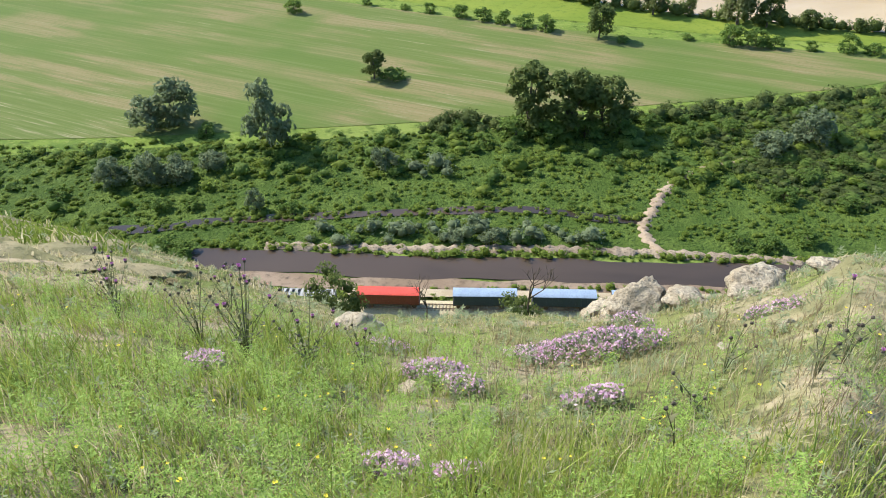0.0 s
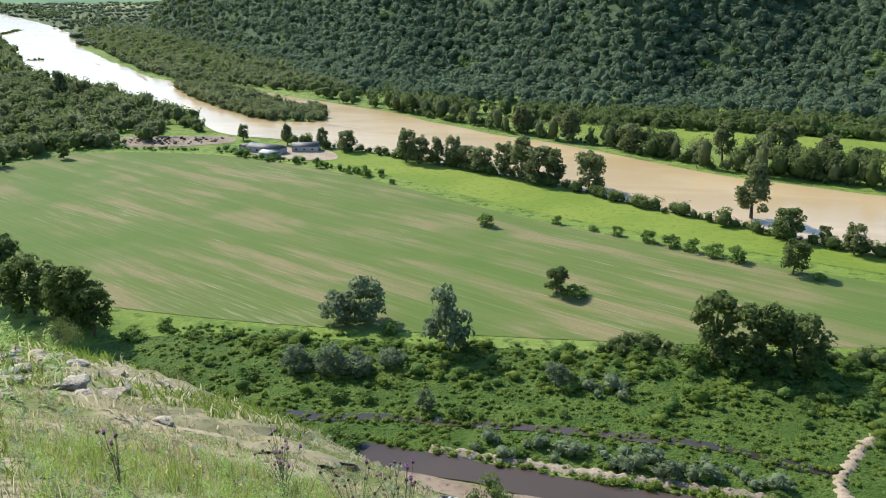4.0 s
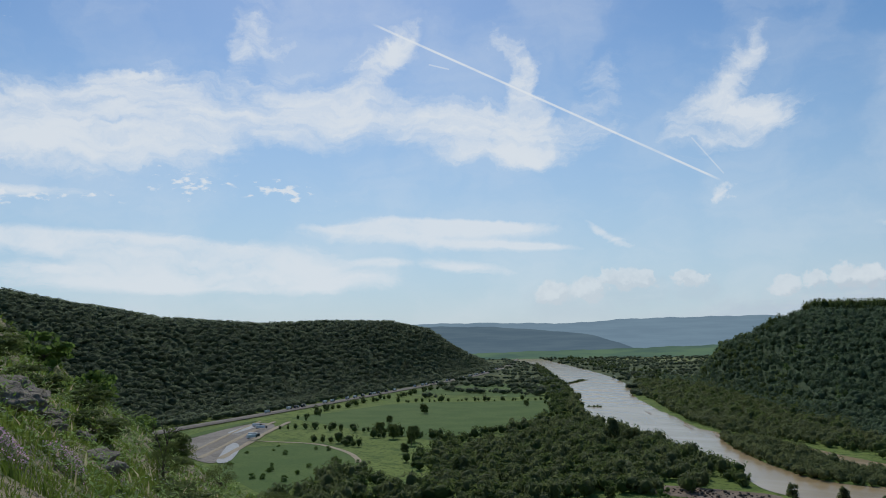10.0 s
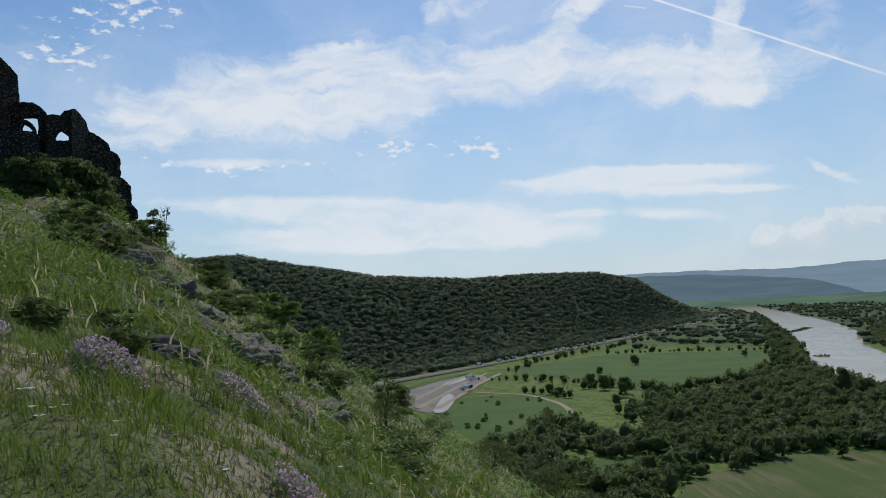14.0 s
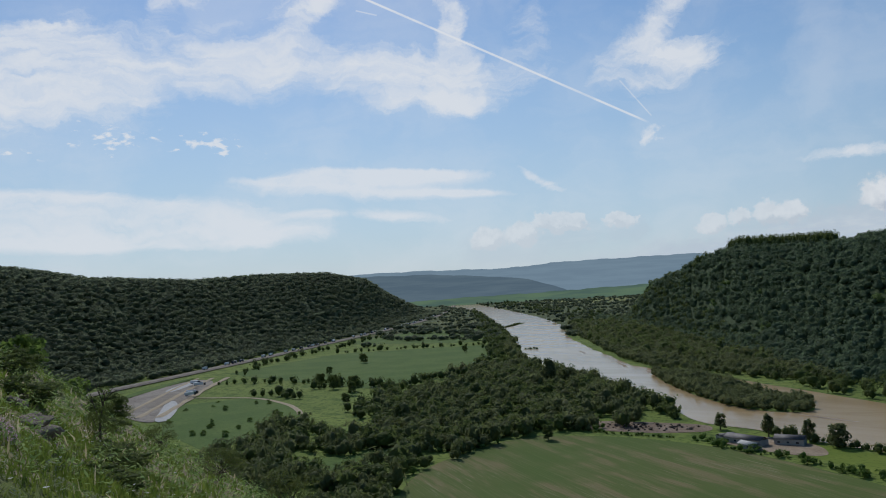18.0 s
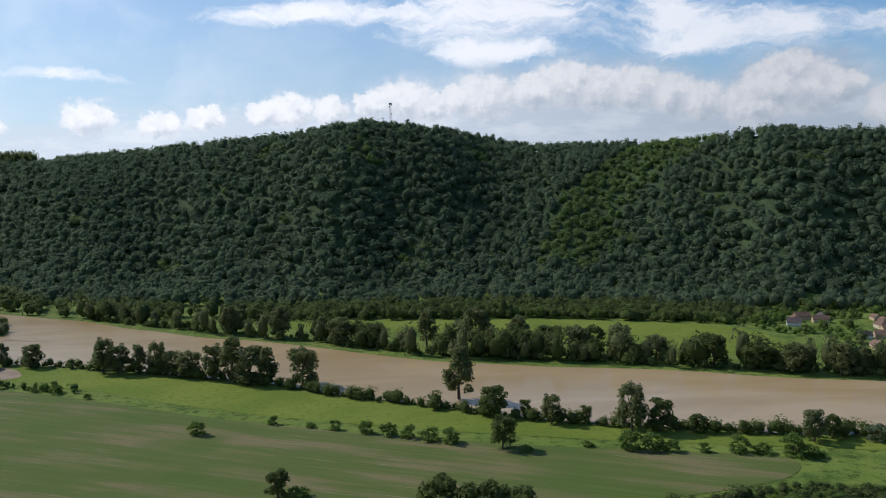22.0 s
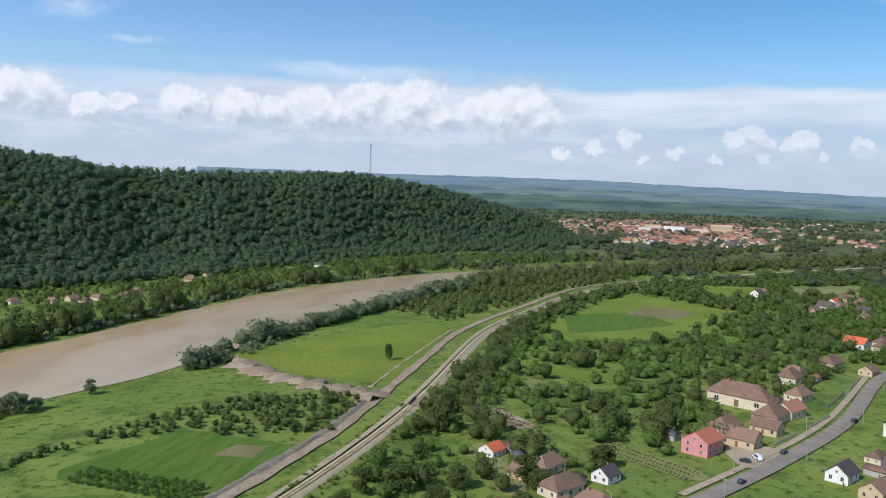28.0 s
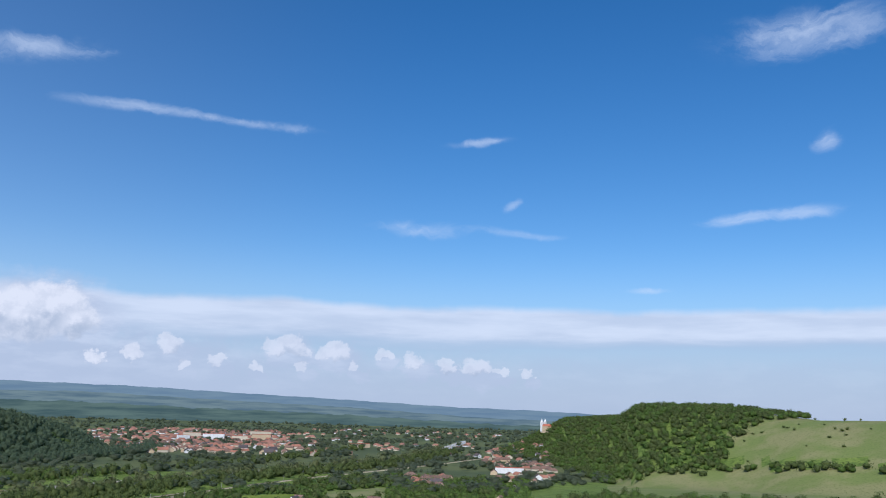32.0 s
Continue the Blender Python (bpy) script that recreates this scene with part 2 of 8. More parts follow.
w.t.links.new(round_sky, curl.inputs["Vector"])
curl.inputs["Scale"].default_value, curl.inputs["Detail"].default_value, curl.inputs["Roughness"].default_value = 62.0, 6.0, 0.62
boil = w.n("ShaderNodeVectorMath", (curl.outputs["Color"], (0.5, 0.5, 0.5)), operation="SUBTRACT")
puffed = w.n("ShaderNodeVectorMath", {0: boil, 1: (0.026, 0.026, 0.0), 2: w.n("ShaderNodeVectorMath", (round_sky, (0.70, 1.0, 1.0)), operation="MULTIPLY")}, operation="MULTIPLY_ADD")
above = w.n("ShaderNodeVectorMath", (puffed, (0.004, 0.011, 0.0)), operation="ADD")


def heaps(rows, at):
    s = None
    for a0, e0, r0 in rows:
        d = w.n("ShaderNodeVectorMath", (at, (radians(a0) * 0.70, radians(e0), 0.0)), out=1, operation="DISTANCE")
        f = w.m("MULTIPLY_ADD", d, -1.0 / radians(r0 * 1.3), 1.0)
        s = f if s is None else w.m("MAXIMUM", s, f)
    return s


HEAPS = HEAPS_A + HEAPS_B + [(a, e, r * 0.72) for a, e, r in HEAPS_C] + HEAPS_D
body, body_up = heaps(HEAPS, puffed), heaps(HEAPS, above)
puff = curl.outputs["Fac"]
heap_mask = w.m("MULTIPLY", w.ramp(body, 0.0, 0.30), w.m("MULTIPLY", w.ramp(az, -1.42, -1.60, 1.0, 0.62), w.ramp(az, 0.25, 0.45, 1.0, 0.6)))
heap_lit = w.m("ADD", w.m("MULTIPLY", w.ramp(w.m("SUBTRACT", body, body_up), -0.55, 0.42), 0.75), w.m("MULTIPLY", w.ramp(puff, 0.36, 0.64), 0.35))
heap_lit = w.m("MAXIMUM", heap_lit, w.ramp(az, 0.15, 0.55, 0.0, 0.55))
# even grey-white bank under the heaps
floor_el = w.m("ADD", w.m("MULTIPLY", w.ramp(az, 0.90, -0.05), 0.098), w.m("MULTIPLY", w.ramp(az, -1.25, -1.75), -0.035))
slab_noise = w.noise(w.n("ShaderNodeCombineXYZ", (az, w.m("MULTIPLY", el, 3.2), 1.0)), 14.0, 6.0, 0.6)
slab_el = w.m("ADD", el, w.m("MULTIPLY", w.m("SUBTRACT", w.m("ADD", w.m("MULTIPLY", puff, 0.5), w.m("MULTIPLY", slab_noise, 0.5)), 0.5), 0.07))
slab = w.m("MULTIPLY", w.ramp(w.m("SUBTRACT", floor_el, slab_el), -0.010, 0.022), w.ramp(az, -1.95, -1.35, 0.35, 0.92))
slab = w.m("MAXIMUM", slab, w.m("MULTIPLY", w.ramp(body_up, -0.9, 0.15), w.ramp(az, 0.35, 0.05, 0.30, 0.85)))
slab_lit = w.m("MULTIPLY", w.ramp(slab_noise, 0.42, 0.64), w.ramp(el, 0.015, 0.085, 0.25, 1.0))
# specks of high small cloud
flock = w.m("MINIMUM", ovals(SPECKS, torn), 1.0)
speck = w.m("MULTIPLY", w.ramp(w.m("ADD", w.noise(w.n("ShaderNodeMapping", {"Vector": round_sky, "Scale": (0.6, 1.2, 1.0)}), 95.0, 4.0, 0.55), w.m("MULTIPLY", w.m("SUBTRACT", flock, 1.0), 0.16)), 0.46, 0.60), w.ramp(flock, 0.05, 0.35, 0.0, 0.85))
# long even sheet of stratus behind them
long_noise = w.noise(w.n("ShaderNodeCombineXYZ", (az, w.m("MULTIPLY", el, 7.0), 2.0)), 5.0, 5.0, 0.55)
edge = w.m("ADD", el, w.m("MULTIPLY", w.m("SUBTRACT", lump, 0.5), 0.022))
lower = w.m("ADD", el, w.m("MULTIPLY", w.m("SUBTRACT", long_noise, 0.5), 0.030))
sheet = w.m("MULTIPLY", w.m("MULTIPLY", w.ramp(edge, 0.124, 0.112), w.ramp(lower, 0.066, 0.088, 0.50, 1.0)), w.ramp(az, -0.75, -1.20, 0.0, 0.90))
haze = w.ramp(el, w.ramp(az, -0.6, 0.2, 0.20, 0.44), -0.01, 0.0, 0.78)
col = w.n("ShaderNodeHueSaturation", {"Hue": 0.5, "Saturation": w.ramp(az, -1.2, -1.9, 1.24, 1.36), "Value": w.ramp(az, -0.5, -1.6, 1.0, 0.76), "Color": sky})
col = w.mix(haze, col, w.mix(w.ramp(az, -0.6, 0.6), rgb(2.6, 3.5, 4.6), rgb(5.0, 6.4, 7.8)))
white = rgb(9.0, 9.1, 9.2)
col = w.mix(w.m("MULTIPLY", cirrus, 0.90), col, w.mix(w.ramp(az, -0.7, 0.1), rgb(7.0, 7.2, 7.5), white))
col = w.mix(w.m("MULTIPLY", thin, 0.62), col, rgb(4.9, 5.5, 6.1))
col = w.mix(w.m("MAXIMUM", trails, speck), col, white)
col = w.mix(sheet, col, w.mix(w.m("MULTIPLY", w.ramp(lower, 0.070, 0.092), w.ramp(long_noise, 0.34, 0.62, 0.55, 1.0)), rgb(2.9, 3.5, 4.3), rgb(5.0, 5.4, 5.8)))
tone = w.ramp(az, -0.6, 0.2)
col = w.mix(w.m("MULTIPLY", slab, 0.92), col, w.mix(slab_lit, w.mix(tone, rgb(3.5, 4.0, 4.7), rgb(6.0, 6.7, 7.4)), w.mix(tone, rgb(4.6, 5.0, 5.5), rgb(8.0, 8.3, 8.5))))
col = w.mix(w.m("MULTIPLY", heap_mask, 0.94), col, w.mix(heap_lit, w.mix(tone, rgb(3.1, 3.6, 4.2), rgb(5.2, 5.8, 6.5)), w.mix(tone, rgb(5.6, 5.75, 5.9), rgb(8.8, 8.9, 8.9))))
w.n("ShaderNodeOutputWorld", (w.n("ShaderNodeBackground", (col, 0.135)),))

# ---- materials ----


def material(name):
    m = bpy.data.materials.new(name)
    m.use_nodes = True
    return m, Tree(m.node_tree)


def surface(t, color, rough=0.9, bump=None, strength=0.3, distance=0.1, metal=0.0, spec=0.3, trans=0.0):
    ins = {"Base Color": color, "Roughness": rough, "Metallic": metal, "Specular IOR Level": spec}
    if bump is not None:
        ins["Normal"] = t.n("ShaderNodeBump", {"Strength": strength, "Distance": distance, "Height": bump})
    s = t.n("ShaderNodeBsdfPrincipled", ins)
    if trans:
        s = t.n("ShaderNodeMixShader", (trans, s, t.n("ShaderNodeBsdfTranslucent", (color,))))
    t.n("ShaderNodeOutputMaterial", (s,))


def place(t):
    return t.n("ShaderNodeNewGeometry", out=0)


def two_scale(name, a, b, c, s1, s2, rough=0.9, bump=0.3, dist=0.1, spec=0.2, metal=0.0, stretch=None):
    """Colour a to b by a wide noise and to c by a fine one, at world size."""
    m, t = material(name)
    p = place(t)
    if stretch:
        p = t.n("ShaderNodeMapping", {"Vector": p, "Scale": stretch})
    wide, fine = t.noise(p, s1, 3.0), t.noise(p, s2, 6.0, 0.65)
    col = t.mix(t.ramp(wide, 0.38, 0.62), rgb(*a), rgb(*b))
    col = t.mix(t.ramp(fine, 0.48, 0.72), col, rgb(*c))
    surface(t, col, rough, fine, bump, dist, metal, spec)
    return m


def leafy(name, a, b, c, trans=0.25, per="island", rough=0.75):
    """Foliage whose colour varies from plant to plant, from a to b, and leaf by leaf towards c."""
    m, t = material(name)
    g = t.t.nodes.new("ShaderNodeNewGeometry")
    o = t.t.nodes.new("ShaderNodeObjectInfo")
    r1 = g.outputs["Random Per Island"]
    wide = t.noise(g.outputs["Position"], 0.06 if per == "island" else 0.8, 3.0)
    col = t.mix(t.ramp(t.m("ADD", t.m("MULTIPLY", wide, 0.6), t.m("MULTIPLY", o.outputs["Random"], 0.4)), 0.25, 0.75), rgb(*a), rgb(*b))
    col = t.mix(t.m("MULTIPLY", r1, 0.5 if per == "island" else 0.85), col, rgb(*c))
    surface(t, col, rough, spec=0.12, trans=trans)
    return m


M = {}
M["oak"] = leafy("oak_foliage", (0.100, 0.136, 0.042), (0.138, 0.176, 0.053), (0.180, 0.215, 0.066), 0.55)
# far woods: leaf colour paled and greyed to imitate distance haze
M["hazed_oak"] = leafy("hazed_forest_foliage", (0.165, 0.198, 0.116), (0.188, 0.222, 0.130), (0.210, 0.242, 0.142), 0.72)
# ridge across the river: greens lifted and blued in place of haze
M["hazed_ridge_oak"] = leafy("hazed_ridge_foliage", (0.112, 0.158, 0.090), (0.142, 0.194, 0.106), (0.178, 0.232, 0.124), 0.6)
M["young_wood"] = leafy("young_wood_foliage", (0.150, 0.212, 0.066), (0.170, 0.238, 0.074), (0.215, 0.285, 0.095), 0.6)
M["poplar"] = leafy("poplar_foliage", (0.145, 0.172, 0.066), (0.185, 0.208, 0.080), (0.245, 0.258, 0.115), 0.55)
M["willow"] = leafy("willow_foliage", (0.135, 0.178, 0.086), (0.172, 0.214, 0.110), (0.265, 0.305, 0.175), 0.45)
M["shrub"] = leafy("shrub_foliage", (0.112, 0.182, 0.040), (0.155, 0.232, 0.050), (0.215, 0.295, 0.075), 0.55)
M["hillshrub"] = leafy("hill_shrub_leaves", (0.10, 0.135, 0.030), (0.135, 0.165, 0.042), (0.20, 0.23, 0.07), 0.35)
M["weed"] = leafy("rank_weeds", (0.155, 0.225, 0.036), (0.200, 0.270, 0.046), (0.285, 0.335, 0.080), 0.62)
M["slope_blade"] = leafy("slope_grass", (0.090, 0.154, 0.020), (0.160, 0.228, 0.037), (0.225, 0.270, 0.056), 0.45, "thing", 0.6)
M["bark"] = two_scale("bark", (0.09, 0.07, 0.05), (0.13, 0.11, 0.085), (0.05, 0.04, 0.03), 1.5, 9.0, bump=0.6, stretch=(1, 1, 0.25))
M["grass_blade"] = leafy("grass_blades", (0.085, 0.148, 0.022), (0.225, 0.310, 0.056), (0.450, 0.485, 0.118), 0.32, "thing", 0.5)
M["turf_blade"] = leafy("dry_turf_blades", (0.220, 0.220, 0.085), (0.360, 0.320, 0.150), (0.600, 0.520, 0.320), 0.4, "thing", 0.6)
M["dry_blade"] = leafy("dry_grass", (0.46, 0.38, 0.20), (0.54, 0.45, 0.26), (0.62, 0.55, 0.36), 0.45, "thing", 0.6)
M["rock"] = two_scale("limestone", (0.40, 0.33, 0.225), (0.47, 0.405, 0.295), (0.16, 0.125, 0.085), 1.6, 8.0, bump=1.0, dist=0.15)
M["dark_rock"] = two_scale("weathered_schist", (0.20, 0.165, 0.12), (0.27, 0.225, 0.165), (0.10, 0.085, 0.065), 0.5, 3.5, bump=0.9, dist=0.2)
M["soil"] = two_scale("bare_soil", (0.29, 0.215, 0.140), (0.37, 0.285, 0.195), (0.165, 0.118, 0.076), 0.10, 1.2, bump=0.6, dist=0.4)
M["marsh"] = two_scale("rank_wet_grass", (0.062, 0.104, 0.018), (0.096, 0.142, 0.027), (0.034, 0.060, 0.011), 0.10, 0.9, bump=1.0, dist=1.2, spec=0.1)
M["gravel"] = two_scale("ballast", (0.36, 0.285, 0.18), (0.42, 0.34, 0.225), (0.24, 0.185, 0.11), 0.3, 4.0, bump=0.6)
M["asphalt"] = two_scale("asphalt", (0.235, 0.200, 0.155), (0.285, 0.245, 0.19), (0.165, 0.140, 0.11), 0.15, 3.0, bump=0.2, spec=0.08)
M["concrete"] = two_scale("concrete", (0.42, 0.41, 0.38), (0.50, 0.48, 0.45), (0.32, 0.31, 0.29), 0.2, 3.0, bump=0.2)
M["rust"] = two_scale("dark_steel", (0.07, 0.052, 0.042), (0.11, 0.082, 0.066), (0.15, 0.085, 0.05), 0.8, 5.0, 0.8, 0.2, metal=0.0)


def ground_material():
    m, t = material("valley_grass")
    p = place(t)
    wide, mid, fine = t.noise(p, 0.008, 4.0), t.noise(p, 0.05, 5.0, 0.6), t.noise(p, 0.6, 6.0, 0.7)
    cells = t.n("ShaderNodeTexVoronoi", {"Vector": t.n("ShaderNodeMapping", {"Vector": p, "Rotation": (0, 0, 0.5), "Scale": (1, 2.2, 1)}), "Scale": 0.0055}, out=1)
    col = t.mix(t.ramp(wide, 0.35, 0.65), rgb(0.128, 0.186, 0.030), rgb(0.182, 0.236, 0.044))
    col = t.mix(t.m("MULTIPLY", t.n("ShaderNodeSeparateColor", (cells,)), 0.35), col, rgb(0.17, 0.20, 0.06))
    col = t.mix(t.ramp(mid, 0.46, 0.66), col, rgb(0.078, 0.128, 0.022))
    col = t.mix(t.ramp(fine, 0.50, 0.68), col, rgb(0.205, 0.235, 0.062))
    col = t.mix(t.ramp(t.noise(p, 0.22, 5.0, 0.65), 0.50, 0.66), col, rgb(0.058, 0.090, 0.016))
    surface(t, col, 0.95, fine, 0.5, 0.4, spec=0.1)
    return m


def slope_material():
    m, t = material("hillside_turf")
    p = place(t)
    wide, mid, fine = t.noise(p, 0.07, 4.0), t.noise(p, 0.5, 5.0, 0.6), t.noise(p, 6.0, 6.0, 0.7)
    col = t.mix(t.ramp(wide, 0.4, 0.62), rgb(0.120, 0.150, 0.036), rgb(0.210, 0.190, 0.085))
    col = t.mix(t.ramp(mid, 0.48, 0.62), col, rgb(0.33, 0.265, 0.17))
    col = t.mix(t.ramp(fine, 0.46, 0.66), col, rgb(0.050, 0.050, 0.022))
    surface(t, col, 0.95, fine, 0.6, 0.06, spec=0.1)
    return m


def meadow_material():
    m, t = material("mown_meadow")
    p = t.n("ShaderNodeMapping", {"Vector": place(t), "Rotation": (0, 0, radians(27)), "Scale": (1, 1, 1)})
    rows = t.n("ShaderNodeMapping", {"Vector": p, "Scale": (0.045, 1.0, 1)})
    streak, wide, fine = t.noise(rows, 1.0, 5.0, 0.6), t.noise(p, 0.012, 3.0), t.noise(p, 0.9, 5.0, 0.7)
    long = t.noise(t.n("ShaderNodeMapping", {"Vector": p, "Scale": (0.012, 0.09, 1)}), 1.0, 4.0, 0.6)
    col = t.mix(t.ramp(long, 0.44, 0.62), rgb(0.108, 0.138, 0.035), rgb(0.205, 0.168, 0.078))
    col = t.mix(t.ramp(wide, 0.36, 0.54), rgb(0.092, 0.134, 0.029), col)
    col = t.mix(t.ramp(t.m("MULTIPLY", streak, t.m("ADD", wide, 0.5)), 0.58, 0.84), col, rgb(0.27, 0.24, 0.135))
    col = t.mix(t.m("MULTIPLY", t.ramp(fine, 0.45, 0.75), 0.5), col, rgb(0.085, 0.130, 0.028))
    lines = t.noise(t.n("ShaderNodeMapping", {"Vector": p, "Scale": (0.015, 1.1, 1)}), 1.0, 3.0, 0.6)
    col = t.mix(t.m("MULTIPLY", t.ramp(lines, 0.50, 0.62), 0.26), col, rgb(0.070, 0.108, 0.024))
    col = t.mix(t.m("MULTIPLY", t.ramp(lines, 0.46, 0.34), 0.16), col, rgb(0.25, 0.235, 0.12))
    surface(t, col, 0.95, fine, 0.4, 0.2, spec=0.1)
    return m


def water_material(name, a, b, rough, ripple, spec=0.5):
    m, t = material(name)
    p = t.n("ShaderNodeMapping", {"Vector": place(t), "Rotation": (0, 0, radians(24)), "Scale": (0.35, 1, 1)})
    flow, fine = t.noise(p, 0.025, 4.0, 0.55, 0.6), t.noise(p, 0.8, 4.0, 0.6)
    surface(t, t.mix(t.ramp(flow, 0.35, 0.65), rgb(*a), rgb(*b)), rough, t.m("ADD", fine, flow), ripple, 0.3, spec=spec)
    return m


M["far_ground"] = two_scale("far_plain", (0.084, 0.105, 0.047), (0.129, 0.145, 0.056), (0.062, 0.080, 0.037), 0.004, 0.03, bump=0.2, dist=0.4, spec=0.05)
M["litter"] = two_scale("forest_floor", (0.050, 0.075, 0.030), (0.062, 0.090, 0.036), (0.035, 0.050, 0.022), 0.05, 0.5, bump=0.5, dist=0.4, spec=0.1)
M["ground"], M["slope"], M["meadow"] = ground_material(), slope_material(), meadow_material()
M["river"] = water_material("muddy_river", (0.42, 0.295, 0.145), (0.50, 0.365, 0.200), 0.18, 0.16, 0.18)
M["ditch"] = water_material("dark_ditch_water", (0.034, 0.026, 0.019), (0.072, 0.050, 0.034), 0.10, 0.08, 0.18)
M["lush"] = two_scale("lush_pasture", (0.140, 0.190, 0.026), (0.185, 0.225, 0.035), (0.101, 0.145, 0.020), 0.02, 0.35, bump=0.4, dist=0.3, spec=0.1)
M["crop"] = two_scale("young_crop", (0.080, 0.138, 0.021), (0.104, 0.166, 0.027), (0.052, 0.098, 0.014), 0.12, 0.5, bump=0.5, dist=0.3, spec=0.1, stretch=(0.25, 2.2, 1.0))
M["pale"] = two_scale("dry_pasture", (0.165, 0.200, 0.055), (0.235, 0.225, 0.090), (0.115, 0.145, 0.038), 0.02, 0.4, bump=0.4, dist=0.3, spec=0.1)
M["far_pasture"] = two_scale("valley_pasture", (0.075, 0.130, 0.022), (0.098, 0.152, 0.029), (0.052, 0.096, 0.016), 0.02, 0.3, bump=0.4, dist=0.3, spec=0.1)
M["stubble"] = two_scale("brown_field", (0.17, 0.15, 0.06), (0.21, 0.18, 0.085), (0.13, 0.14, 0.045), 0.05, 0.8, bump=0.4, dist=0.2, spec=0.1)

M["wet_mud"] = two_scale("wet_mud", (0.20, 0.14, 0.09), (0.26, 0.19, 0.13), (0.10, 0.075, 0.05), 0.08, 0.6, bump=0.6, dist=0.4)

# ---- helpers for meshes ----


def raw_mesh(name, V, F):
    """A mesh from arrays: points, and faces that all have the same number of corners."""
    me = bpy.data.meshes.new(name)
    V, F = np.asarray(V, dtype=np.float32), np.asarray(F, dtype=np.int32)
    n, kk = F.shape
    me.vertices.add(len(V))
    me.vertices.foreach_set("co", V.ravel())
    me.loops.add(n * kk)
    me.loops.foreach_set("vertex_index", F.ravel())
    me.polygons.add(n)
    me.polygons.foreach_set("loop_start", np.arange(n, dtype=np.int32) * kk)
    me.update(calc_edges=True)
    return me


def solid(name, V, F, mat, parent=None, label="", smooth=False):
    me = raw_mesh(name, V, F)
    me.materials.append(mat)
    if smooth:
        me.polygons.foreach_set("use_smooth", np.ones(len(me.polygons), dtype=bool))
    ob = new(name, me)
    ob.parent = parent
    if label:
        tagged(ob, label)
    return ob


def part(name, bm, mat, parent, label="", smooth=False):
    me = bpy.data.meshes.new(name)
    bm.to_mesh(me)
    bm.free()
    me.materials.append(mat)
    if smooth:
        for f in me.polygons:
            f.use_smooth = True
    ob = new(name, me)
    ob.parent = parent
    if label:
        tagged(ob, label)
    return ob


def box(bm, x0, x1, y0, y1, z0, z1, bevel=0.0):
    made = bmesh.ops.create_cube(bm, size=1.0, matrix=Matrix.Translation(((x0 + x1) / 2, (y0 + y1) / 2, (z0 + z1) / 2)) @ Matrix.Diagonal((x1 - x0, y1 - y0, z1 - z0, 1)))
    if bevel:
        edges = list({e for v in made["verts"] for e in v.link_edges})
        bmesh.ops.bevel(bm, geom=edges, offset=bevel, segments=1, affect="EDGES")


def rod(bm, a, b, r0, r1, n=6):
    a, b = Vector(a), Vector(b)
    d = b - a
    m = Matrix.Translation((a + b) / 2) @ d.to_track_quat("Z", "Y").to_matrix().to_4x4()
    bmesh.ops.create_cone(bm, cap_ends=True, segments=n, radius1=r0, radius2=r1, depth=d.length, matrix=m)


def thing(name, label, category, group="", kind="", at=None):
    ob = new(name)
    tagged(ob, label, category, group, kind)
    if at is not None:
        ob.matrix_basis = at
    return ob


rng = np.random.default_rng(7)
WAVES = [(math.cos(a), math.sin(a), p) for a, p in ((0.3, 0.0), (1.5, 1.9), (2.6, 4.0), (0.9, 2.2), (2.1, 5.1), (2.9, 0.7))]


def wave(x, y, size):
    """Smooth rolling noise, about -1 to 1, with bumps of that size."""
    q = 0
    for i, (c, s, p) in enumerate(WAVES):
        f = 6.283 / size * (0.7 + 0.22 * i)
        q = q + np.sin((x * c + y * s) * f + p + 1.3 * np.sin((x * s - y * c) * f * 0.6 + p))
    return q / 3.2


def smooth(v):
    v = np.clip(v, 0, 1)
    return v * v * (3 - 2 * v)


def inside(x, y, poly):
    x, y = np.asarray(x, float), np.asarray(y, float)
    hit = np.zeros(x.shape, bool)
    for (x0, y0), (x1, y1) in zip(poly, poly[1:] + poly[:1]):
        cross = ((y0 > y) != (y1 > y)) & (x < (x1 - x0) * (y - y0) / ((y1 - y0) or 1e-9) + x0)
        hit ^= cross
    return hit


def spline(points, step):
    """Points about step apart on a smooth line through the given ones."""
    P = [np.array(p, float) for p in points]
    P = [2 * P[0] - P[1], *P, 2 * P[-1] - P[-2]]
    out = []
    for a, b, c, d in zip(P, P[1:], P[2:], P[3:]):
        n = max(1, int(np.linalg.norm(c - b) / step))
        for i in range(n):
            u = i / n
            out.append(0.5 * (2 * b + (c - a) * u + (2 * a - 5 * b + 4 * c - d) * u * u + (3 * b - a - 3 * c + d) * u ** 3))
    out.append(P[-2])
    return np.array(out)

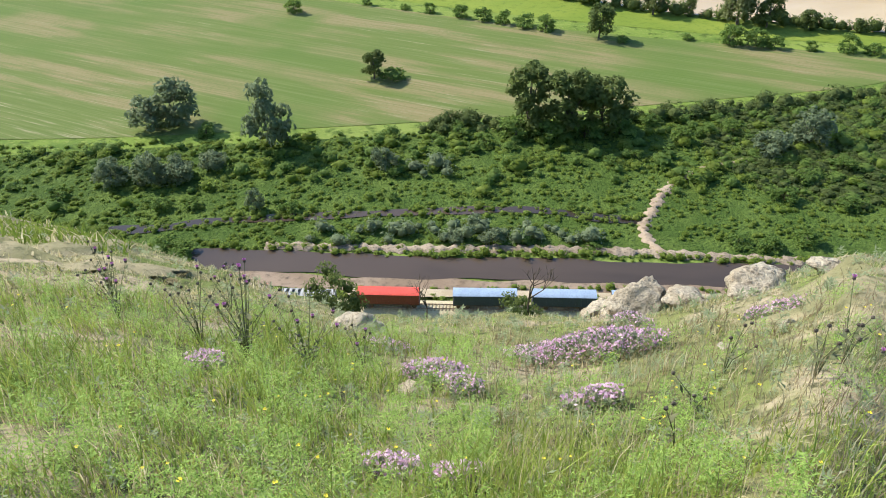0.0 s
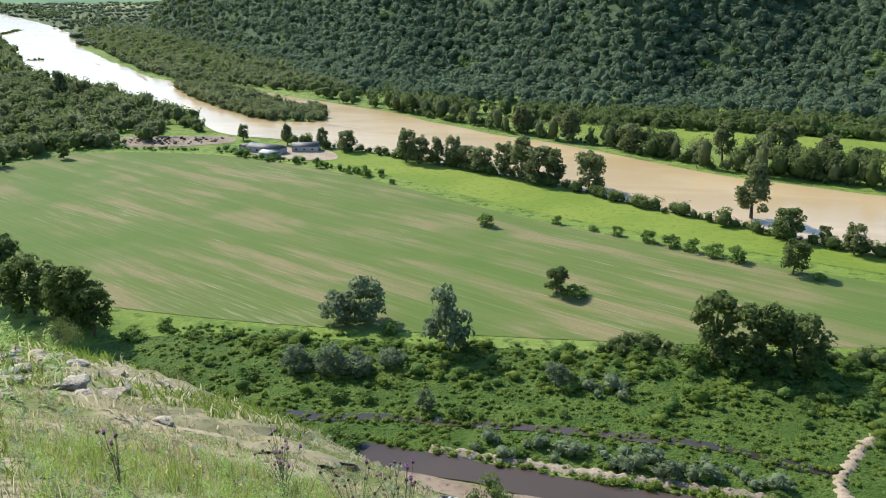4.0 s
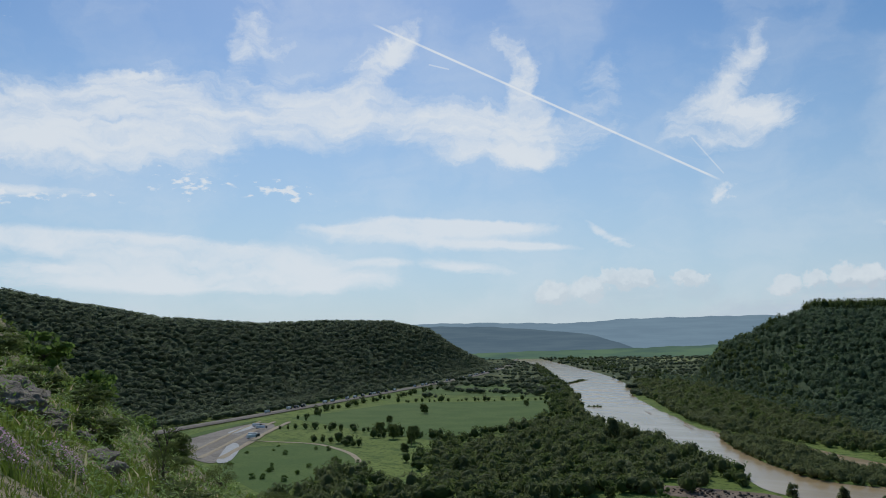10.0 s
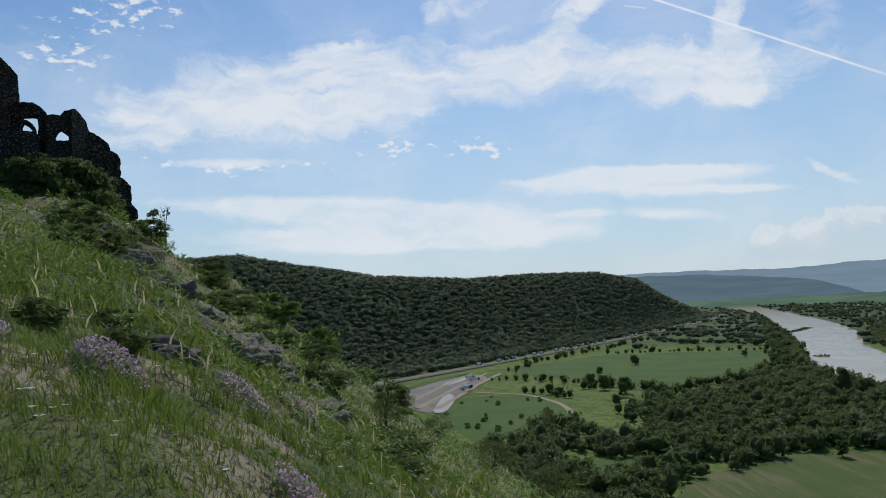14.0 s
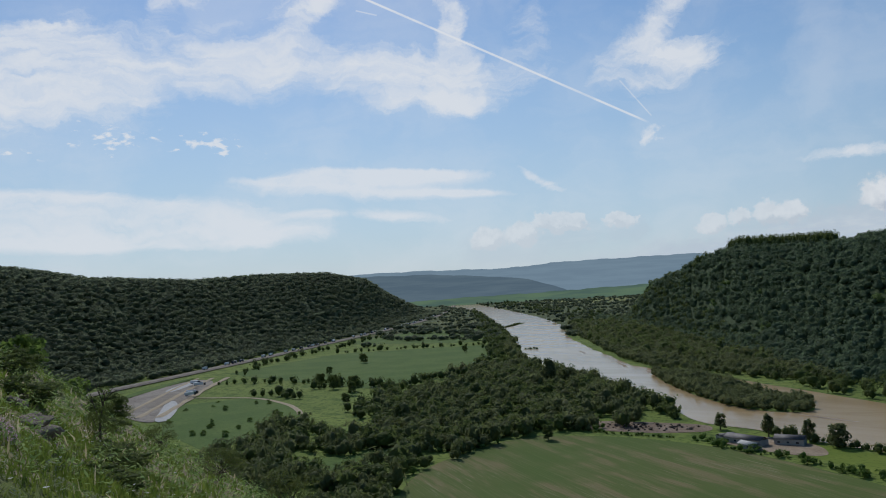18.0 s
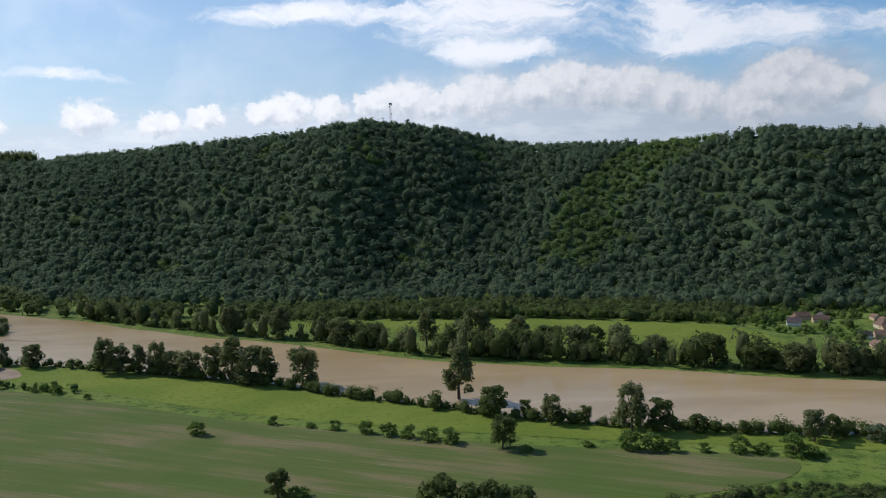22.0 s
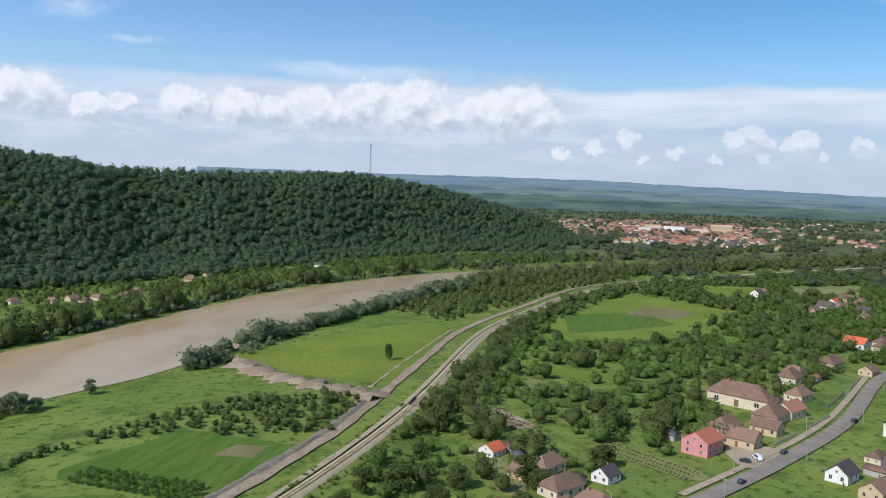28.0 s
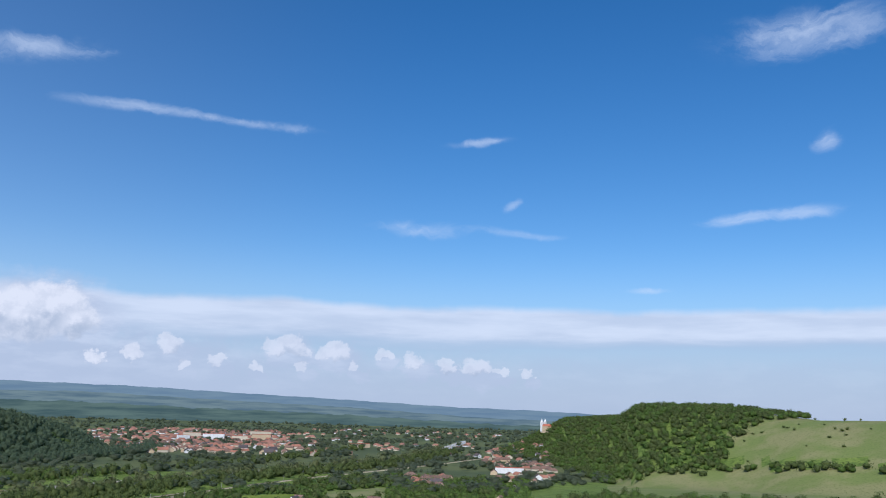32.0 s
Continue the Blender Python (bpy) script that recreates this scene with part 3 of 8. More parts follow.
# ---- the lie of the land: a lookout hill over a river valley, wooded ridges round it ----
# bearing (degrees to the left of the valley's axis), slope near the lookout, distance of the brow, slope below it
HILL = np.array([(-180, 0.10, 40, 0.35), (-140, 0.25, 12, 0.55), (-120, 0.50, 6, 0.62), (-60, 0.55, 8, 0.70), (-45, 0.52, 10, 0.80), (-32, 0.39, 14, 0.88), (-27, 0.486, 14, 0.86),
                 (-21, 0.55, 13, 0.84), (-10, 0.615, 12, 0.84), (4, 0.62, 12, 0.84), (10.5, 0.60, 13, 0.86), (17, 0.534, 16, 0.88), (25.8, 0.462, 22, 0.90),
                 (33.5, 0.405, 28, 0.90), (43, 0.33, 40, 0.90), (58, 0.20, 60, 0.80), (67, 0.09, 80, 0.75), (74, 0.0, 92, 0.7), (80, -0.083, 104, 0.6),
                 (91, -0.150, 125, 0.3), (110, -0.20, 130, 0.2), (140, -0.15, 90, 0.2), (180, 0.10, 40, 0.35)])
fine = np.arange(-180.0, 181.0, 1.0)
ker = np.exp(-0.5 * (np.arange(-12, 13) / 3.2) ** 2)
ker /= ker.sum()
HILL = np.column_stack([fine] + [np.convolve(np.concatenate([v[-13:-1], v, v[1:13]]), ker, "valid") for v in (np.interp(fine, HILL[:, 0], HILL[:, k]) for k in (1, 2, 3))])
# bearing, distance of the foot, distance of the crest, rise of the crest (degrees above eye level)
OPPOSITE = np.array([(-89, 1750, 1900, -3.0), (-86, 1590, 1800, -2.9), (-84, 1500, 1750, -1.9), (-80.7, 1380, 1650, -0.9), (-75.6, 1240, 1550, 0.25), (-71, 1120, 1450, 0.9), (-61, 900, 1250, 0.77),
                     (-54.6, 830, 1150, 0.82), (-51, 800, 1120, 1.4), (-43.8, 745, 1060, 2.5), (-36.5, 700, 1020, 2.96), (-28, 655, 980, 3.4), (-20, 660, 1080, 2.6), (-13.3, 670, 1150, 2.5),
                     (-6, 670, 1060, 3.95), (-1.8, 665, 1040, 4.3), (1.8, 668, 1060, 3.7), (8.7, 690, 1150, 2.92), (18.7, 770, 1300, 1.67), (24.7, 1010, 1500, 1.8),
                     (26.5, 1150, 1550, 1.33), (30.3, 1520, 1800, -0.4), (32.3, 1800, 1950, -2.9), (34, 2000, 2100, -3)])
LEFT = np.array([(44.5, 3100, 3300, -1.9), (45.5, 2900, 3200, -1.45), (47.9, 2350, 2800, -0.24), (49.6, 2050, 2600, 0.96), (52.2, 1750, 2350, 1.54), (56.8, 1450, 2050, 1.68), (61, 1250, 1850, 1.56),
                 (67.6, 1080, 1700, 2.04), (76.3, 1000, 1700, 3.8), (84, 980, 1700, 3.5), (100, 980, 1700, 3.5), (120, 980, 1500, 1)])
SPUR = np.array([(-140, 250, 640, -4.6), (-125, 270, 640, -5.2), (-117, 290, 620, -5.4), (-112.6, 330, 600, -6.4), (-109, 420, 570, -8.6), (-106, 520, 560, -10.2), (-105, 560, 600, -9.6)])
RIGHT = np.array([(-150, 800, 1200, 0.6), (-134.6, 800, 1300, 0.5), (-131, 820, 1320, 0.4), (-125.3, 900, 1500, 0.9), (-120, 1000, 1600, 0.75), (-118.9, 1150, 1800, 0.0), (-115.2, 1500, 2000, -0.3),
                  (-113.4, 1750, 2150, -1.3), (-111, 2000, 2300, -2.6)])
EYE, FOOT = 100.0, 98.4


def bearing(x, y):
    return np.degrees(np.arctan2(-np.asarray(x, float), np.asarray(y, float)))


def xy(b, d):
    return -d * np.sin(np.radians(b)), d * np.cos(np.radians(b))


def col_of(table, b, i):
    return np.interp(b, table[:, 0], table[:, i])


def ridge(table, b, r, trees):
    foot, crest, rise = col_of(table, b, 1), col_of(table, b, 2), col_of(table, b, 3)
    high = np.maximum(EYE + crest * np.tan(np.radians(rise)) - trees, 0)
    u = (r - foot) / (crest - foot)
    gully = 0.09 * np.sin(np.radians(b) * 21 + 2.2 * u) + 0.06 * np.sin(np.radians(b) * 47 + 1.0)
    up = smooth(np.clip(u, 0, 1) * 0.86 + 0.14 * np.clip(u, 0, 1) ** 2) + gully * np.clip(u, 0, 1) * np.clip(1 - u, 0, 1) * 2.4
    down = 1 - smooth((u - 1) / 2.2)
    h = high * np.where(u < 1, up, down)
    ends = (b >= table[0, 0]) & (b <= table[-1, 0]) & (u > 0)
    return np.where(ends, h, 0.0), np.where(ends, u, -1.0)


def hill(b, r):
    s1, brow, s2 = col_of(HILL, b, 1), col_of(HILL, b, 2), col_of(HILL, b, 3)
    soft = 0.07 * brow
    over = soft * np.log1p(np.exp(np.clip((r - brow) / soft, -30, 30)))
    over = np.where(r - brow > 30 * soft, r - brow, over)
    return FOOT - s1 * r - (s2 - s1) * over


def land(x, y, detail=True):
    """Height of the ground."""
    x, y = np.asarray(x, float), np.asarray(y, float)
    b, r = bearing(x, y), np.hypot(x, y)
    h = hill(b, r)
    if detail:
        rough = smooth((r - 2) / 8)
        h = h + (0.04 + 0.06 * rough) * wave(x, y, 2.3) + 0.30 * rough * wave(x, y, 9.0) * smooth((r - 6) / 40) + 1.6 * smooth((r - 25) / 50) * wave(x, y, 23.0)
    h = np.where(h > 0, h, 0) + 0.0
    for table, trees in ((OPPOSITE, 13), (LEFT, 12), (SPUR, 8), (RIGHT, 9)):
        h = np.maximum(h, ridge(table, b, r, trees)[0])
    return h


bear = np.unique(np.concatenate([np.arange(-180, -140, 2.0), np.arange(-140, 100, 0.5), np.arange(100, 180, 2.0)]))
dist = np.concatenate([[0.02], np.geomspace(0.5, 150, 85), np.geomspace(150, 4950, 125)[1:]])
B, D = np.meshgrid(bear, dist, indexing="ij")
X, Y = xy(B, D)
Z = land(X, Y)
nb, nd = B.shape
V = np.column_stack([X.ravel(), Y.ravel(), Z.ravel()])
i, j = np.meshgrid(np.arange(nb), np.arange(nd - 1), indexing="ij")
i2 = (i + 1) % nb
F = np.stack([i * nd + j, i * nd + j + 1, i2 * nd + j + 1, i2 * nd + j], -1).reshape(-1, 4)
me = raw_mesh("ground", V, F)
me.materials.append(M["ground"])
me.materials.append(M["slope"])
me.materials.append(M["pale"])
hillside = ((Z[:, :-1] > 1.0) & (D[:, :-1] < 260)).astype(np.int32)
me.materials.append(M["litter"])
rise_of = np.degrees(np.arctan2(Z - 100.0, D))


def pale_hill(b, e):
    """Open grass on the western hill: a strip at its foot and the meadow on its shoulder."""
    top = np.interp(b, [-140, -132, -126.7, -121, -118.8], [-2.7, -2.8, -3.1, -3.75, -4.15])
    strip = (e < top + 0.10 * np.sin(b * 3)) & (b < -118.4)
    edge = np.interp(e, [-3.2, -2.4, -1.0, 0.05, 0.35], [-124.9, -125.6, -126.3, -127.8, -132.5])
    return strip | ((b < edge + 0.35 * np.sin(e * 9)) & (e > top + 0.28))


open_hill = pale_hill(B, rise_of)[:, :-1] & (B[:, :-1] < -117) & (D[:, :-1] > 640) & (Z[:, :-1] >= 4)
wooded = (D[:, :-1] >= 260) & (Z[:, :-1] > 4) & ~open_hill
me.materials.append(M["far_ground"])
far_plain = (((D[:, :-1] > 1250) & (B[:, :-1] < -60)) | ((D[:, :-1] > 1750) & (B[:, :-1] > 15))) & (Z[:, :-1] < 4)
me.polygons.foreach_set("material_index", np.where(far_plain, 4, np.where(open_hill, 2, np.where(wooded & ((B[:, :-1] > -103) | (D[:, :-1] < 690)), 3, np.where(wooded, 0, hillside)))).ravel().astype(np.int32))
me.polygons.foreach_set("use_smooth", np.ones(len(me.polygons), dtype=bool))
ground = tagged(new("ground", me), "green river valley floor with wooded ridges and a steep grassy hillside", "ground", kind="structure")


def patch(name, pts, z, mat, label, category, step=12.0, kind="structure", closed=True):
    """A flat sheet with a smooth outline, laid just over the valley floor."""
    line = np.array(pts, float)
    for turn in range(3):
        nxt = np.roll(line, -1, axis=0)
        k = 0.04 if category == "field" else 0.22
        line = np.stack([line * (1 - k) + nxt * k, line * k + nxt * (1 - k)], 1).reshape(-1, 2)
    bm = bmesh.new()
    vs = [bm.verts.new((p[0], p[1], z)) for p in line]
    f = bm.faces.new(vs)
    if f.normal.z < 0:
        f.normal_flip()
    bmesh.ops.triangulate(bm, faces=[f])
    for f in bm.faces:
        f.normal_update()
        if f.normal.z < 0:
            f.normal_flip()
    ob = part(name, bm, mat, None)
    return tagged(ob, label, category, kind=kind)


def band(name, line, width, z, mat, label, category, kind="structure", step=6.0, rise=None, wobble=0.0, parent=None):
    """A strip of that width along a line; with rise, a bank of that height with sloping sides."""
    P = spline(line, step)
    T = np.gradient(P, axis=0)
    T /= np.linalg.norm(T, axis=1)[:, None]
    N = np.column_stack([-T[:, 1], T[:, 0]])
    n = len(P)
    wob = 1 + wobble * np.sin(np.arange(n) * 0.9) * np.sin(np.arange(n) * 0.37 + 1)
    ks = [(-0.5, z), (0.5, z)] if rise is None else [(-0.5 - rise / width * 1.5, z), (-0.5, z + rise), (0.5, z + rise), (0.5 + rise / width * 1.5, z)]
    V = np.concatenate([np.column_stack([P + N * (k * width * wob)[:, None], np.full(n, zz)]) for k, zz in ks])
    a = np.arange(n - 1)
    F = np.concatenate([np.column_stack([q * n + a + 1, q * n + a, (q + 1) * n + a, (q + 1) * n + a + 1]) for q in range(len(ks) - 1)])
    if rise is not None and wobble:
        V[n:3 * n, 2] += rise * wobble * rng.uniform(-1.0, 0.8, 2 * n)
        V[:, :2] += rng.normal(0, 0.12 * wobble * width / 3, (4 * n, 2))
    ob = solid(name, V, F, mat, parent)
    return tagged(ob, label, category, kind=kind) if parent is None else ob


NEAR_BANK = [(-3300, 3300), (-2167, 2395), (-1066, 1267), (-665, 822), (-454, 673), (-359, 596), (-276, 523), (-221, 503), (-120, 462), (-36, 415), (22, 373), (83, 334), (149, 306), (231, 284), (306, 257),
             (395, 237), (520, 232), (696, 221), (823, 195), (1030, 70), (1424, -290), (1866, -560), (2600, -900)]
FAR_BANK = [(2625, -880), (1892, -535), (1465, -255), (1270, -75), (1090, 105), (930, 235), (768, 305), (662, 328), (445, 339), (345, 350), (275, 361), (159, 412), (50, 453), (-19, 507), (-126, 579),
            (-200, 640), (-350, 735), (-480, 800), (-560, 870), (-847, 1174), (-1146, 1546), (-1678, 2083), (-3116, 3420)]


def even(line, n):
    """n points evenly spaced in the walk along a smooth line."""
    P = spline(line, 10.0)
    q = np.concatenate([[0], np.cumsum(np.linalg.norm(np.diff(P, axis=0), axis=1))])
    q = q / q[-1]
    return np.column_stack([np.interp(np.linspace(0, 1, n), q, P[:, k]) for k in (0, 1)])


NB, FB = spline(NEAR_BANK, 9.0), spline(FAR_BANK[::-1], 9.0)
FB = FB[np.maximum.accumulate(np.array([int(np.argmin(np.hypot(*(FB - p).T))) for p in NB]))]
rip = np.arange(len(NB))
NB = NB + np.column_stack([np.sin(rip * 0.55) + np.sin(rip * 0.23), np.cos(rip * 0.6)]) * 1.2
FB = FB + np.column_stack([np.sin(rip * 0.5 + 2) + np.sin(rip * 0.21), np.cos(rip * 0.66 + 1)]) * 1.2
V = np.concatenate([np.column_stack([NB * (1 - u) + FB * u, np.full(len(NB), 0.25)]) for u in (0, 0.5, 1)])
a = np.arange(len(NB) - 1)
F = np.concatenate([np.column_stack([q * len(NB) + a, q * len(NB) + a + 1, (q + 1) * len(NB) + a + 1, (q + 1) * len(NB) + a]) for q in (0, 1)])
tagged(solid("water", V, F, M["river"]), "broad muddy brown river in spate between wooded banks", "river", kind="structure")
MEADOW = [(-352, 425), (-344, 330), (-300, 262), (-200, 222), (-110, 216), (-23, 224), (20, 229), (73, 238), (147, 251), (163, 274), (86, 295), (18, 320), (-54, 356), (-138, 413), (-227, 452), (-300, 452)]
patch("meadow", MEADOW, 0.12, M["meadow"], "broad mown hay meadow with pale cut streaks", "meadow")
patch("pasture", [(-215, 470), (-130, 422), (-50, 366), (25, 330), (90, 305), (160, 285), (235, 262), (300, 240), (285, 262), (215, 283), (140, 305), (75, 336), (15, 374), (-45, 412), (-125, 458), (-200, 490)], 0.10, M["lush"], "narrow bright green pasture strip along the river", "pasture")
patch("pasture", [(-60, 582), (20, 548), (139, 500), (226, 438), (262, 440), (268, 526), (200, 556), (140, 579), (60, 594), (-60, 606)], 0.10, M["lush"], "bright green pasture on the far bank", "pasture")
patch("crop_field", [(128, 190), (160, 186), (214, 184), (226, 158), (213, 128), (168, 132), (140, 150)], 0.14, M["crop"], "dark green field of young crops", "field")
patch("crop_field", [(232, 184), (240, 189), (296, 174), (290, 119), (243, 123), (228, 134)], 0.14, M["crop"], "green vegetable field beside the railway", "field")
patch("stubble_patch", [(270, 148), (284, 146), (287, 134), (272, 133)], 0.20, M["stubble"], "small brown bare patch in a field", "field", 4.0)
patch("stubble_patch", [(196, 164), (206, 163), (207, 153), (197, 152)], 0.20, M["stubble"], "small brown bare patch in a field", "field", 4.0)
patch("pasture", [(418, 205), (432, 228), (577, 172), (590, 130), (480, 121), (395, 116), (400, 165)], 0.14, M["lush"], "bright green pasture inside the flood bank", "pasture")
for pts, mt, lab in (([(560, 62), (637, 62), (851, 8), (752, -86), (640, -36), (556, 10)], "lush", "bright green pasture among orchards"),
                     ([(420, 58), (432, 52), (430, 18), (416, 22)], "pale", "small clearing of pale grass"),
                     ([(700, 10), (760, -8), (740, -50), (690, -30)], "stubble", "brownish strip field"),
                     ([(900, -150), (1010, -170), (1060, -260), (930, -230)], "pale", "pale green meadow near the village"),
                     ([(840, -60), (960, -70), (980, -130), (850, -120)], "lush", "green meadow beyond the orchards"),
                     ([(-759, 388), (-731, 479), (-585, 425), (-496, 282), (-622, 312)], "far_pasture", "grazed green pasture with scattered bushes"),
                     ([(-1000, 600), (-1092, 861), (-928, 1048), (-685, 780), (-650, 560), (-776, 569)], "far_pasture", "wide green pasture between the road and the river"),
                     ([(-1292, 1020), (-1430, 1368), (-1279, 1413), (-986, 1088)], "far_pasture", "long green field by the far road"),
                     ([(-1700, 2700), (-2600, 3300), (-2300, 3700), (-1300, 3000), (-1200, 2500)], "pale", "far sunny fields in the valley"),
                     ([(-420, 300), (-395, 360), (-370, 330), (-390, 270)], "far_pasture", "small glade in the woods")):
    patch("pasture", pts, 0.16 if mt != "stubble" else 0.24, M[mt], lab, "field")
patch("marsh", [(-170, 172), (-120, 164), (-60, 158), (20, 154), (110, 146), (165, 142), (190, 176), (196, 200), (150, 240), (75, 230), (20, 221), (-60, 212), (-130, 208)], 0.07, M["marsh"], "rank wet grass between the ditch and the meadow", "wet grass")
DITCH = [(-56, 153.5), (-46, 153), (-30, 152), (-8, 149.3), (17, 148.3), (40, 146), (74, 144), (110, 140), (150, 137)]
band("ditch", DITCH, 8.6, 0.22, M["ditch"], "dark still water in a drainage ditch below the hill", "ditch", step=3.0, wobble=0.12)
band("ditch", [(-78, 166.5), (-66, 167), (-56, 169.8), (-42, 170.8), (-20, 172.4), (19, 173.6), (36, 169.4), (48, 167.4)], 3.2, 0.24, M["ditch"], "narrow side channel with dark water", "ditch", step=3.0, wobble=0.3)
RAIL = [(-300, 175), (-200, 160), (-90, 141), (-20, 134.8), (28, 132.3), (90, 128), (175, 118), (246, 104), (368, 97), (561, 101), (683, 84), (841, 50), (1000, -33), (1200, -190), (1450, -420), (1800, -700)]

# ---- railway, works road, village road ----
M["rail_rust"] = two_scale("rusty_rail_steel", (0.22, 0.155, 0.105), (0.27, 0.19, 0.13), (0.15, 0.10, 0.07), 0.5, 4.0, 0.6, 0.1)
M["ballast"] = two_scale("rusty_ballast", (0.40, 0.34, 0.20), (0.46, 0.39, 0.24), (0.27, 0.22, 0.12), 0.3, 4.0, bump=0.6)
band("service_path", [(x_, y_ + 5.0) for x_, y_ in RAIL[3:13]], 2.6, 0.75, M["gravel"], "pale gravel service path beside the rails", "path", step=6.0, wobble=0.15)
band("railway_bank", RAIL, 4.2, 0.1, M["ballast"], "rusty ballast bed of a single railway line", "railway", rise=0.9, step=8.0)
railway = thing("railway_track", "rusty steel rails on dark sleepers along the valley", "railway track", kind="structure")
RP = spline(RAIL, 4.0)
RT = np.gradient(RP, axis=0)
RT /= np.linalg.norm(RT, axis=1)[:, None]
RN = np.column_stack([-RT[:, 1], RT[:, 0]])
for side in (-0.72, 0.72):
    n = len(RP)
    V = np.concatenate([np.column_stack([RP + RN * (side + o), np.full(n, zz)]) for o, zz in ((-0.05, 1.12), (-0.05, 1.30), (0.05, 1.30), (0.05, 1.12))])
    a = np.arange(n - 1)
    F = np.concatenate([np.column_stack([q * n + a, q * n + a + 1, (q + 1) * n + a + 1, (q + 1) * n + a]) for q in range(3)])
    solid("rail", V, F, M["rail_rust"], railway)


def cubes(name, centres, turns, sizes, mat, parent=None, label=""):
    """Many small blocks joined into one mesh: centres, turns about z, sizes."""
    c, s = np.cos(turns)[:, None], np.sin(turns)[:, None]
    k = np.array([(-1, -1, -1), (1, -1, -1), (1, 1, -1), (-1, 1, -1), (-1, -1, 1), (1, -1, 1), (1, 1, 1), (-1, 1, 1)]) * 0.5
    L = k[None] * np.asarray(sizes)[:, None, :]
    V = np.stack([L[..., 0] * c - L[..., 1] * s, L[..., 0] * s + L[..., 1] * c, L[..., 2]], -1) + np.asarray(centres)[:, None, :]
    f = np.array([(0, 3, 2, 1), (4, 5, 6, 7), (0, 1, 5, 4), (1, 2, 6, 5), (2, 3, 7, 6), (3, 0, 4, 7)])
    F = (f[None] + 8 * np.arange(len(V))[:, None, None]).reshape(-1, 4)
    return solid(name, V.reshape(-1, 3), F, mat, parent, label)


SP = spline(RAIL, 0.75)
ST = np.gradient(SP, axis=0)
keep = (np.hypot(SP[:, 0], SP[:, 1]) < 420)
tagged(cubes("sleepers", np.column_stack([SP[keep], np.full(keep.sum(), 1.06)]), np.arctan2(ST[keep, 1], ST[keep, 0]), np.tile((0.26, 2.5, 0.16), (keep.sum(), 1)), M["gravel"], railway), kind="stuff")
WORKS = [(120, 138), (171, 127), (236, 116), (313, 109), (382, 110), (470, 112), (570, 112), (700, 90), (873, 53), (990, -20)]
band("works_track", [(p[0], p[1] + 7.5) for p in WORKS], 5.0, 0.5, M["soil"], "raw earth works track beside the railway", "track", step=5.0, wobble=0.25)
band("works_bank", [(p[0], p[1] + 11.5) for p in WORKS[:5]], 1.6, 0.1, M["dark_rock"], "dark cut edge of an earth trench", "trench edge", rise=1.1, step=4.0, wobble=0.4)
band("earth_bank", [(366, 116), (378, 140), (390, 178), (408, 205), (420, 214)], 8.0, 0.15, M["soil"], "heaped bare earth flood bank", "earth bank", rise=1.6, step=1.6, wobble=0.9)
band("silt_fence", [(385, 127), (440, 128), (500, 128), (570, 127)], 0.5, 0.3, M["gravel"], "pale line of dumped stone beside the works track", "stone line", rise=0.3, step=2.0, wobble=0.9)
band("dirt_path", [(48, 153), (46, 163), (50, 172), (56, 183), (66, 192), (80, 198)], 1.2, 0.12, M["soil"], "winding line of dumped earth in the grass", "earth bank", rise=0.45, step=0.5, wobble=0.6)
M["works_soil_near"] = two_scale("dredged_earth", (0.23, 0.175, 0.12), (0.33, 0.26, 0.18), (0.11, 0.085, 0.06), 0.06, 1.5, bump=0.8, dist=0.5)
band("earth_bank", [(-40, 159), (-10, 157), (20, 156), (45, 154), (75, 150), (110, 147), (150, 144)], 1.7, 0.1, M["works_soil_near"], "rough dredged earth along the ditch", "earth bank", rise=0.45, step=0.6, wobble=0.6)
band("sand_shore", [(-50, 146.5), (-36, 145.5), (-15, 142.8), (20, 141), (60, 139), (110, 134.5)], 5.4, 0.21, M["wet_mud"], "muddy shore of the ditch", "shore", step=3.0, wobble=0.3)
ROAD = [(150, 70), (215, 25), (250, 0), (283, -25), (339, -60), (405, -95), (513, -137), (606, -193), (720, -260), (900, -350), (1150, -470), (1500, -650)]
band("road", ROAD, 6.4, 0.5, M["asphalt"], "grey asphalt village road", "road", rise=0.3, step=5.0)
band("pavement", [(283, -17), (339, -52), (405, -87), (513, -129)], 3.0, 0.45, M["gravel"], "gravel verge beside the village road", "pavement", step=4.0)
band("country_road", [(-900, 330), (-961, 413), (-1067, 594), (-1277, 941), (-1700, 1600), (-2167, 2208), (-3000, 3150)], 11.0, 1.0, M["asphalt"], "grey highway along the foot of the far ridge", "road", rise=2.0, step=20.0)
band("dirt_track", [(-815, 429), (-765, 450), (-718, 464), (-649, 450), (-600, 428), (-584, 417)], 5.0, 0.4, M["gravel"], "pale dirt track across pastures", "track", step=8.0)
M["works_soil"] = two_scale("grey_works_soil", (0.22, 0.185, 0.145), (0.29, 0.25, 0.20), (0.13, 0.11, 0.085), 0.03, 0.3, bump=0.5, dist=0.4)
patch("building_site", [(-849, 371), (-986, 540), (-930, 545), (-800, 440), (-690, 350), (-669, 325), (-747, 335)], 0.5, M["works_soil"], "bare earth of a road building site", "building site")
band("dirt_track", [(-531, 352), (-520, 342), (-509, 329)], 6.0, 0.4, M["gravel"], "short stretch of pale track between bushes", "track", step=4.0)
patch("works_strip", [(-893, 452), (-960, 525), (-945, 530), (-870, 452)], 0.75, M["concrete"], "pale strip of fresh concrete on a building site", "works strip")
